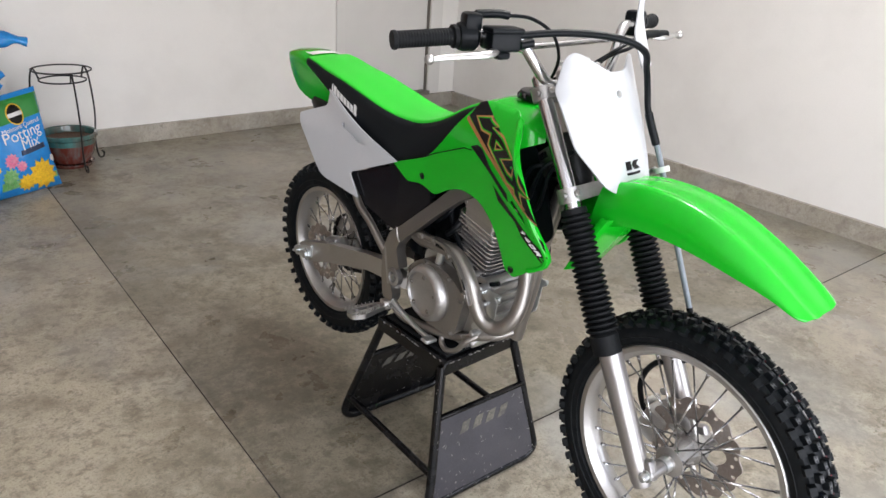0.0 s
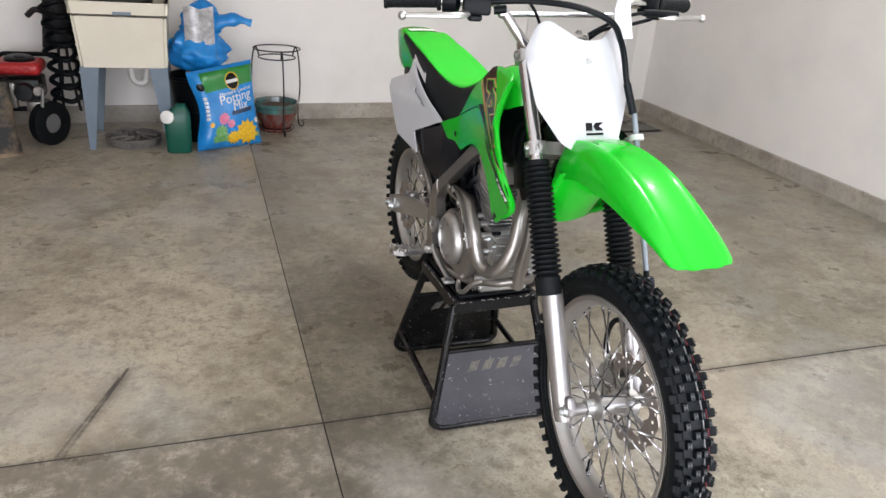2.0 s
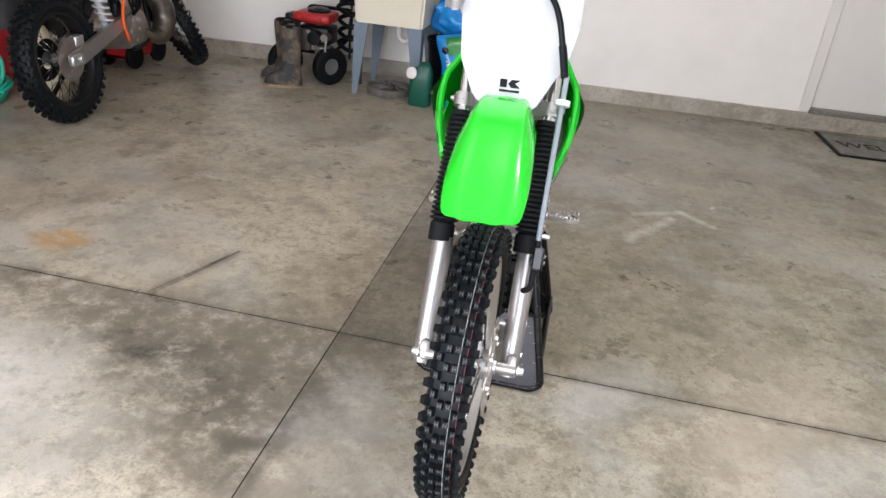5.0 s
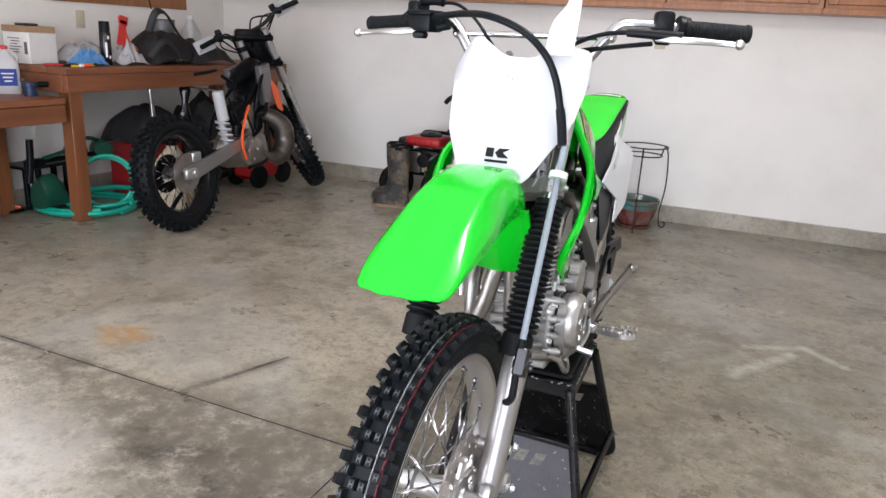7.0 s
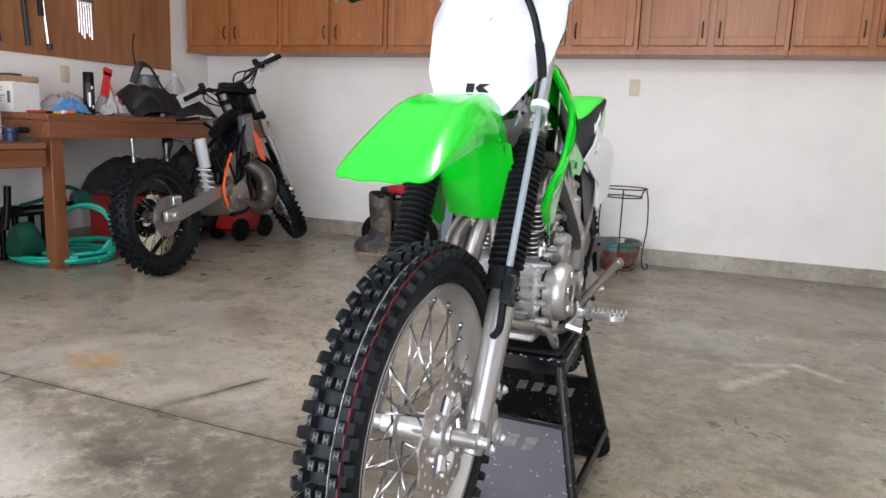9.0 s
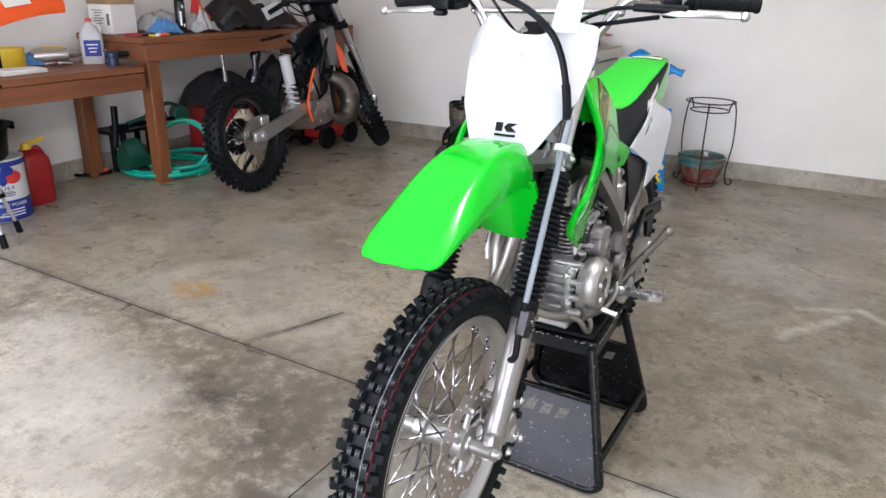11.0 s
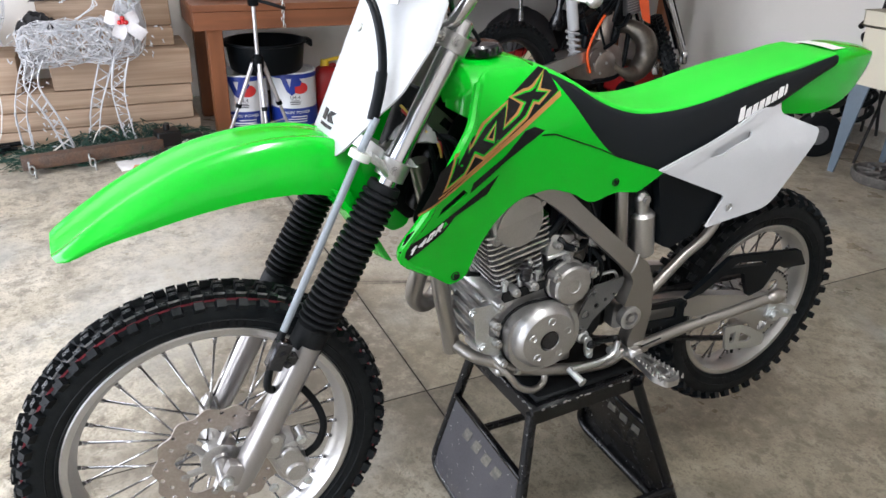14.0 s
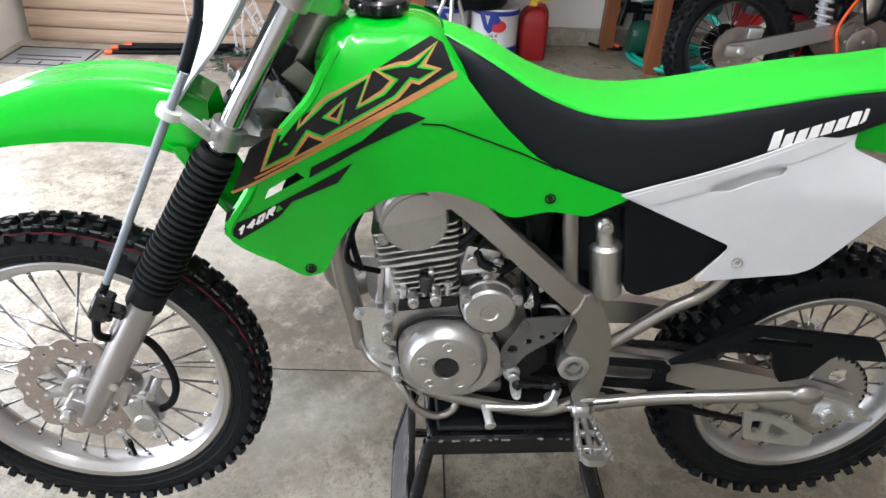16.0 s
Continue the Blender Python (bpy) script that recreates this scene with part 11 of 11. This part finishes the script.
# ---- wire light reindeer ----
def wire_shell(bm, stations, r, seed, chords, rings=True):
    """Rings and stringers of thin wire over a body, with crossing strands."""
    rnd = random.Random(seed)
    n = 9
    loops = []
    for c, ax, rad, flat in stations:
        x, y, z = frame_of(ax)
        loops.append([Vector(c) + (x * math.cos(2 * math.pi * k / n) * flat + y * math.sin(2 * math.pi * k / n)) * rad for k in range(n)])
    if rings:
        for lp in loops:
            tube(bm, lp, r, 5, 2, True)
    for k in range(0, n):
        tube(bm, [lp[k] for lp in loops], r, 5, 3)
    m = len(loops)
    for _ in range(chords):
        i = rnd.randrange(m - 1)
        k = rnd.randrange(n)
        a, b = loops[i][k], loops[i + 1][(k + rnd.choice((-2, -1, 1, 2, 3))) % n]
        mid = a.lerp(b, 0.5) + Vector((rnd.uniform(-1, 1), rnd.uniform(-1, 1), rnd.uniform(-1, 1))) * 0.02
        tube(bm, [a, mid, b], r * 0.7, 4, 3)


def deer_leg(bm, pts, w, r, seed):
    rnd = random.Random(seed)
    c = curve_points(pts, 4)
    for sx, sy in ((-1, -1), (1, -1), (1, 1), (-1, 1)):
        tube(bm, [p + Vector((sx * w * 0.6, sy * w, 0)) * (1.25 - 0.6 * i / len(c)) for i, p in enumerate(c)], r, 5, 1)
    for i in range(len(c) - 1):
        for _ in range(3):
            a, b = rnd.choice(((-1, -1), (1, -1), (1, 1), (-1, 1))), rnd.choice(((-1, 1), (1, 1), (1, -1), (-1, -1)))
            tube(bm, [c[i] + Vector((a[0] * w * 0.6, a[1] * w, 0)), c[i + 1] + Vector((b[0] * w * 0.6, b[1] * w, 0))], r * 0.75, 4, 1)


def bulbs(bm, c, spread, count, seed):
    rnd = random.Random(seed)
    for _ in range(count):
        p = Vector(c) + Vector((rnd.gauss(0, spread[0]), rnd.gauss(0, spread[1]), rnd.gauss(0, spread[2])))
        d = Vector((rnd.uniform(-1, 1), rnd.uniform(-1, 1), rnd.uniform(-1, 1))).normalized() * 0.022
        cyl(bm, p, p + d, 0.0045, 0.002, n=5)


deer = thing("light_reindeer", (-2.72, -0.85, 0), "white wire reindeer strung with clear lights and a bow", "reindeer decoration")
bm = bmesh.new()
wire_shell(bm, [((-2.74, -1.10, 0.575), (0, 1, 0), 0.045, 0.8), ((-2.74, -1.05, 0.585), (0, 1, 0.1), 0.105, 0.8), ((-2.74, -0.93, 0.595), (0, 1, 0), 0.118, 0.8), ((-2.74, -0.80, 0.60), (0, 1, 0), 0.108, 0.8),
                ((-2.74, -0.68, 0.60), (0, 1, 0.2), 0.125, 0.8), ((-2.74, -0.59, 0.61), (0, 0.8, 0.5), 0.115, 0.75), ((-2.74, -0.545, 0.68), (0, 0.4, 0.9), 0.085, 0.75), ((-2.74, -0.54, 0.80), (0, 0.15, 1), 0.060, 0.8), ((-2.74, -0.52, 0.92), (0, 0.2, 1), 0.050, 0.8)], 0.0024, 5, 1000)
wire_shell(bm, [((-2.74, -0.54, 0.93), (0, 0.8, 0.4), 0.05, 0.8), ((-2.74, -0.46, 0.955), (0, 1, -0.2), 0.055, 0.8), ((-2.74, -0.36, 0.925), (0, 1, -0.3), 0.03, 0.8)], 0.0026, 6, 40)
part("body", bm, FAIRY, deer, kind="stuff")
for k, pts in enumerate(([(-2.68, -0.62, 0.52), (-2.67, -0.66, 0.36), (-2.66, -0.655, 0.20), (-2.66, -0.63, 0.015)], [(-2.80, -0.68, 0.52), (-2.81, -0.74, 0.36), (-2.80, -0.79, 0.22), (-2.80, -0.83, 0.015)],
                         [(-2.68, -1.03, 0.53), (-2.67, -1.07, 0.40), (-2.66, -1.00, 0.22), (-2.66, -0.945, 0.015)], [(-2.80, -1.05, 0.53), (-2.81, -1.11, 0.40), (-2.80, -1.16, 0.22), (-2.80, -1.16, 0.015)])):
    bm = bmesh.new()
    deer_leg(bm, pts, 0.030, 0.0034, 20 + k)
    part("leg", bm, FAIRY, deer)
bm = bmesh.new()
for q in ([(-2.72, -0.54, 0.95), (-2.72, -0.66, 0.99), (-2.72, -0.76, 0.90), (-2.72, -0.70, 0.80), (-2.72, -0.80, 0.72)], [(-2.72, -0.70, 0.95), (-2.72, -0.80, 0.86), (-2.72, -0.86, 0.80)]):
    for dx in (-0.018, 0.0, 0.018):
        tube(bm, [Vector(p) + Vector((dx, 0.012 * math.sin(i * 2 + dx * 90), 0.01 * math.cos(i * 3 + dx * 50))) for i, p in enumerate(curve_points(q, 3))], 0.003, 5, 3)
part("antlers", bm, FAIRY, deer, kind="stuff")
bm = bmesh.new()
bulbs(bm, (-2.70, -0.82, 0.60), (0.05, 0.17, 0.05), 260, 8), bulbs(bm, (-2.70, -0.54, 0.82), (0.025, 0.025, 0.08), 40, 9), bulbs(bm, (-2.66, -0.66, 0.28), (0.02, 0.03, 0.12), 22, 10), bulbs(bm, (-2.68, -1.04, 0.28), (0.03, 0.05, 0.12), 26, 12)
part("light_bulbs", bm, FAIRY, deer, kind="stuff")
bm = bmesh.new()
C0 = Vector((-2.655, -0.585, 0.712))
for sy, sz, ln in ((-1, 0.35, 0.085), (1, 0.30, 0.08), (-0.4, -1, 0.09), (0.9, -0.75, 0.13)):
    d = Vector((0.02, sy, sz)).normalized()
    s = Vector((0, -d.z, d.y))
    loft(bm, [[C0 + d * (ln * u) + s * (w * a) + Vector((0.018 * math.sin(u * 3) + 0.006 * a * a, 0, 0)) for a in (-1, -0.4, 0.4, 1)] for u, w in ((0, 0.012), (0.4, 0.030), (0.8, 0.034), (1.0, 0.028))], 2, 3, thick=0.002)
part("bow", bm, SATIN, deer, "white satin bow")
for dy, dz in ((0, 0.016), (-0.016, -0.006), (0.016, -0.006), (0, -0.004)):
    bm = bmesh.new()
    sphere(bm, C0 + Vector((0.022, dy, dz)), 0.0125, 12)
    part("berry", bm, BERRY, deer, "shiny red berry")
deer2 = thing("light_reindeer", (-2.82, -1.45, 0.5), "second white wire light figure lying against the timbers", "reindeer decoration")
bm = bmesh.new()
wire_shell(bm, [((-2.86, -1.80, 0.60), (0, 1, 0), 0.03, 0.8), ((-2.86, -1.72, 0.60), (0, 1, 0), 0.055, 0.8), ((-2.85, -1.55, 0.60), (0, 1, 0.1), 0.05, 0.8), ((-2.84, -1.40, 0.60), (0, 1, 0.2), 0.06, 0.8), ((-2.84, -1.28, 0.64), (0, 0.8, 0.6), 0.075, 0.8), ((-2.85, -1.22, 0.74), (0, 0.3, 1), 0.085, 0.8), ((-2.86, -1.22, 0.88), (0, 0.1, 1), 0.10, 0.8)], 0.0026, 31, 150)
bulbs(bm, (-2.84, -1.45, 0.61), (0.025, 0.14, 0.03), 60, 33)
part("wire_body", bm, FAIRY, deer2, kind="stuff")
bm = bmesh.new()
tube(bm, [(-2.80, -1.45, 0.58), (-2.79, -1.46, 0.40), (-2.80, -1.455, 0.20), (-2.79, -1.42, 0.075), (-2.78, -1.36, 0.065), (-2.79, -1.29, 0.09), (-2.79, -1.25, 0.22), (-2.80, -1.24, 0.32), (-2.81, -1.26, 0.42), (-2.82, -1.22, 0.56)], 0.0035, 6, 5)
part("hanging_cord", bm, CORD_WHITE, deer2)
bm = bmesh.new()
tube(bm, [(-2.62, -0.62, 0.06), (-2.58, -0.55, 0.045), (-2.55, -0.40, 0.05), (-2.60, -0.33, 0.07), (-2.64, -0.42, 0.07)], 0.0045, 6, 5), tube(bm, [(-2.66, -0.95, 0.10), (-2.58, -1.06, 0.04), (-2.53, -1.00, 0.03), (-2.55, -0.88, 0.03), (-2.52, -0.72, 0.04), (-2.58, -0.64, 0.05)], 0.0045, 6, 5)
tube(bm, [(-2.66, -0.84, 0.06), (-2.63, -0.80, 0.14), (-2.62, -0.76, 0.17), (-2.64, -0.70, 0.12)], 0.0035, 6, 5)
part("floor_cord", bm, CORD_WHITE, deer, "white lead lying on the floor")

# green light net, rusty hitch bar, painted board and cards
rnd = random.Random(77)
bm = bmesh.new()
for k in range(270):
    p = Vector((rnd.uniform(-2.88, -2.52), rnd.uniform(-1.25, -0.18), 0.008))
    pts = [p]
    for _ in range(rnd.randrange(3, 6)):
        p = p + Vector((rnd.uniform(-0.07, 0.07), rnd.uniform(-0.10, 0.10), 0))
        x = min(-2.47, max(-2.90, p.x))
        hgt = 0.19 * max(0.1, 1 - abs(p.y + 0.62) / 0.6) * (1 - abs(x + 2.72) / 0.32)
        p = Vector((x, min(-0.12, max(-1.32, p.y)), 0.006 + rnd.random() * max(0.015, hgt)))
        pts.append(p)
    tube(bm, pts, 0.0022, 4, 3)
bulbs(bm, (-2.70, -0.65, 0.05), (0.09, 0.26, 0.025), 90, 78)
solo("net_lights", bm, NET_GREEN, "tangled heap of dark green net lights on the floor", "lights", kind="stuff")
hb = thing("hitch_bar", (-2.52, -0.8, 0), "rusty steel hitch bar with chain links on the floor", "steel bar")
bm = bmesh.new()
box(bm, (-2.50, -0.83, 0.062), (0.075, 0.70, 0.065), 0.006, rotz(10), 2)
part("square_tube", bm, RUST, hb)
bm = bmesh.new()
box(bm, (-2.585, -0.45, 0.085), (0.10, 0.13, 0.085), 0.006, rotz(10)), cyl(bm, (-2.585, -0.45, 0.12), (-2.585, -0.45, 0.16), 0.018, n=12), box(bm, (-2.60, -0.33, 0.07), (0.05, 0.14, 0.03), 0.004, rotz(10))
part("bracket", bm, DARK_METAL, hb)
for y in (-1.14, -0.86):
    bm = bmesh.new()
    for k in range(3):
        c0 = Vector((-2.425 + 0.02 * k - 0.1 * (y + 1.0), y + 0.012 * k, 0.055 - 0.019 * k))
        ax = Vector((0, 1, 0)) if k % 2 else Vector((1, 0, 0))
        tube(bm, [c0 + Vector((0, 0, 0.022 * math.cos(q))) + ax * 0.013 * math.sin(q) for q in [2 * math.pi * i / 10 for i in range(10)]], 0.0045, 6, 2, True)
    part("chain_links", bm, ZINC, hb, kind="stuff")
bm = bmesh.new()
sheet(bm, [rounded([(-2.33, -0.65), (-2.24, -0.67), (-2.20, -0.56), (-2.13, -0.57), (-2.08, -0.52), (-2.03, -0.23), (-2.11, -0.15), (-2.30, -0.12), (-2.36, -0.18), (-2.37, -0.48), (-2.31, -0.55)], 0.012)], lambda a, b, d: Vector((a, b, 0.028 - d)), 0.026, 0.08, 2)
solo("painted_board", bm, OCHRE, "flaking orange paddle-shaped board with a short handle", "board")
bm = bmesh.new()
lathe(bm, [(0, 0), (0, 0.016), (0.04, 0.016), (0.045, 0.012), (0.06, 0.012), (0.06, 0)], (-2.27, -0.46, 0.028), (0, 0, 1), 16)
solo("small_bottle", bm, RED, "small red bottle standing on the painted board", "bottle")
for x, y, a, s in ((-2.42, -0.60, 8, (0.17, 0.26)), (-2.45, -0.26, -6, (0.13, 0.22))):
    block("white_card", (x, y, 0.004), (*s, 0.004), PAPER, "white card lying on the floor", "card", 0.0006, rotz(a))
for k in range(4):
    rd = thing("tent_pole", (-2.74, -1.65, 0), "black rod with a bright orange tip on the floor", "rod", "black rods")
    y0 = -1.90 + 0.03 * k
    z0 = 0.014 + 0.020 * (k % 2)
    a, b = Vector((-2.73 - 0.030 * k, y0, z0)), Vector((-2.80 - 0.03 * k, y0 + 0.62, z0 + 0.004))
    bm = bmesh.new()
    cyl(bm, a, b, 0.0125, n=10)
    part("shaft", bm, BLACK, rd)
    bm = bmesh.new()
    cyl(bm, a - (b - a).normalized() * 0.045, a, 0.014, n=10, chamfer=0.003)
    part("tip", bm, ORANGE, rd)
mt = thing("patterned_mat", (-2.62, -2.2, 0), "thin grey mat with a black geometric border", "mat")
bm = bmesh.new()
box(bm, (-2.62, -2.22, 0.004), (0.36, 0.50, 0.007), 0.002)
part("base", bm, mat("grey_mat", (0.26, 0.26, 0.265), 0.8, 0, 0.15, 200, 0.0005), mt)
for x, y, sx, sy in ((-2.46, -2.22, 0.012, 0.46), (-2.78, -2.22, 0.012, 0.46), (-2.62, -1.995, 0.30, 0.012), (-2.62, -2.445, 0.30, 0.012), (-2.50, -2.10, 0.05, 0.010), (-2.50, -2.22, 0.05, 0.010), (-2.50, -2.34, 0.05, 0.010), (-2.55, -2.22, 0.01, 0.30), (-2.62, -2.22, 0.01, 0.36)):
    bm = bmesh.new()
    box(bm, (x, y, 0.0085), (sx, sy, 0.003), 0.0005)
    part("stripe", bm, BLACK, mt)
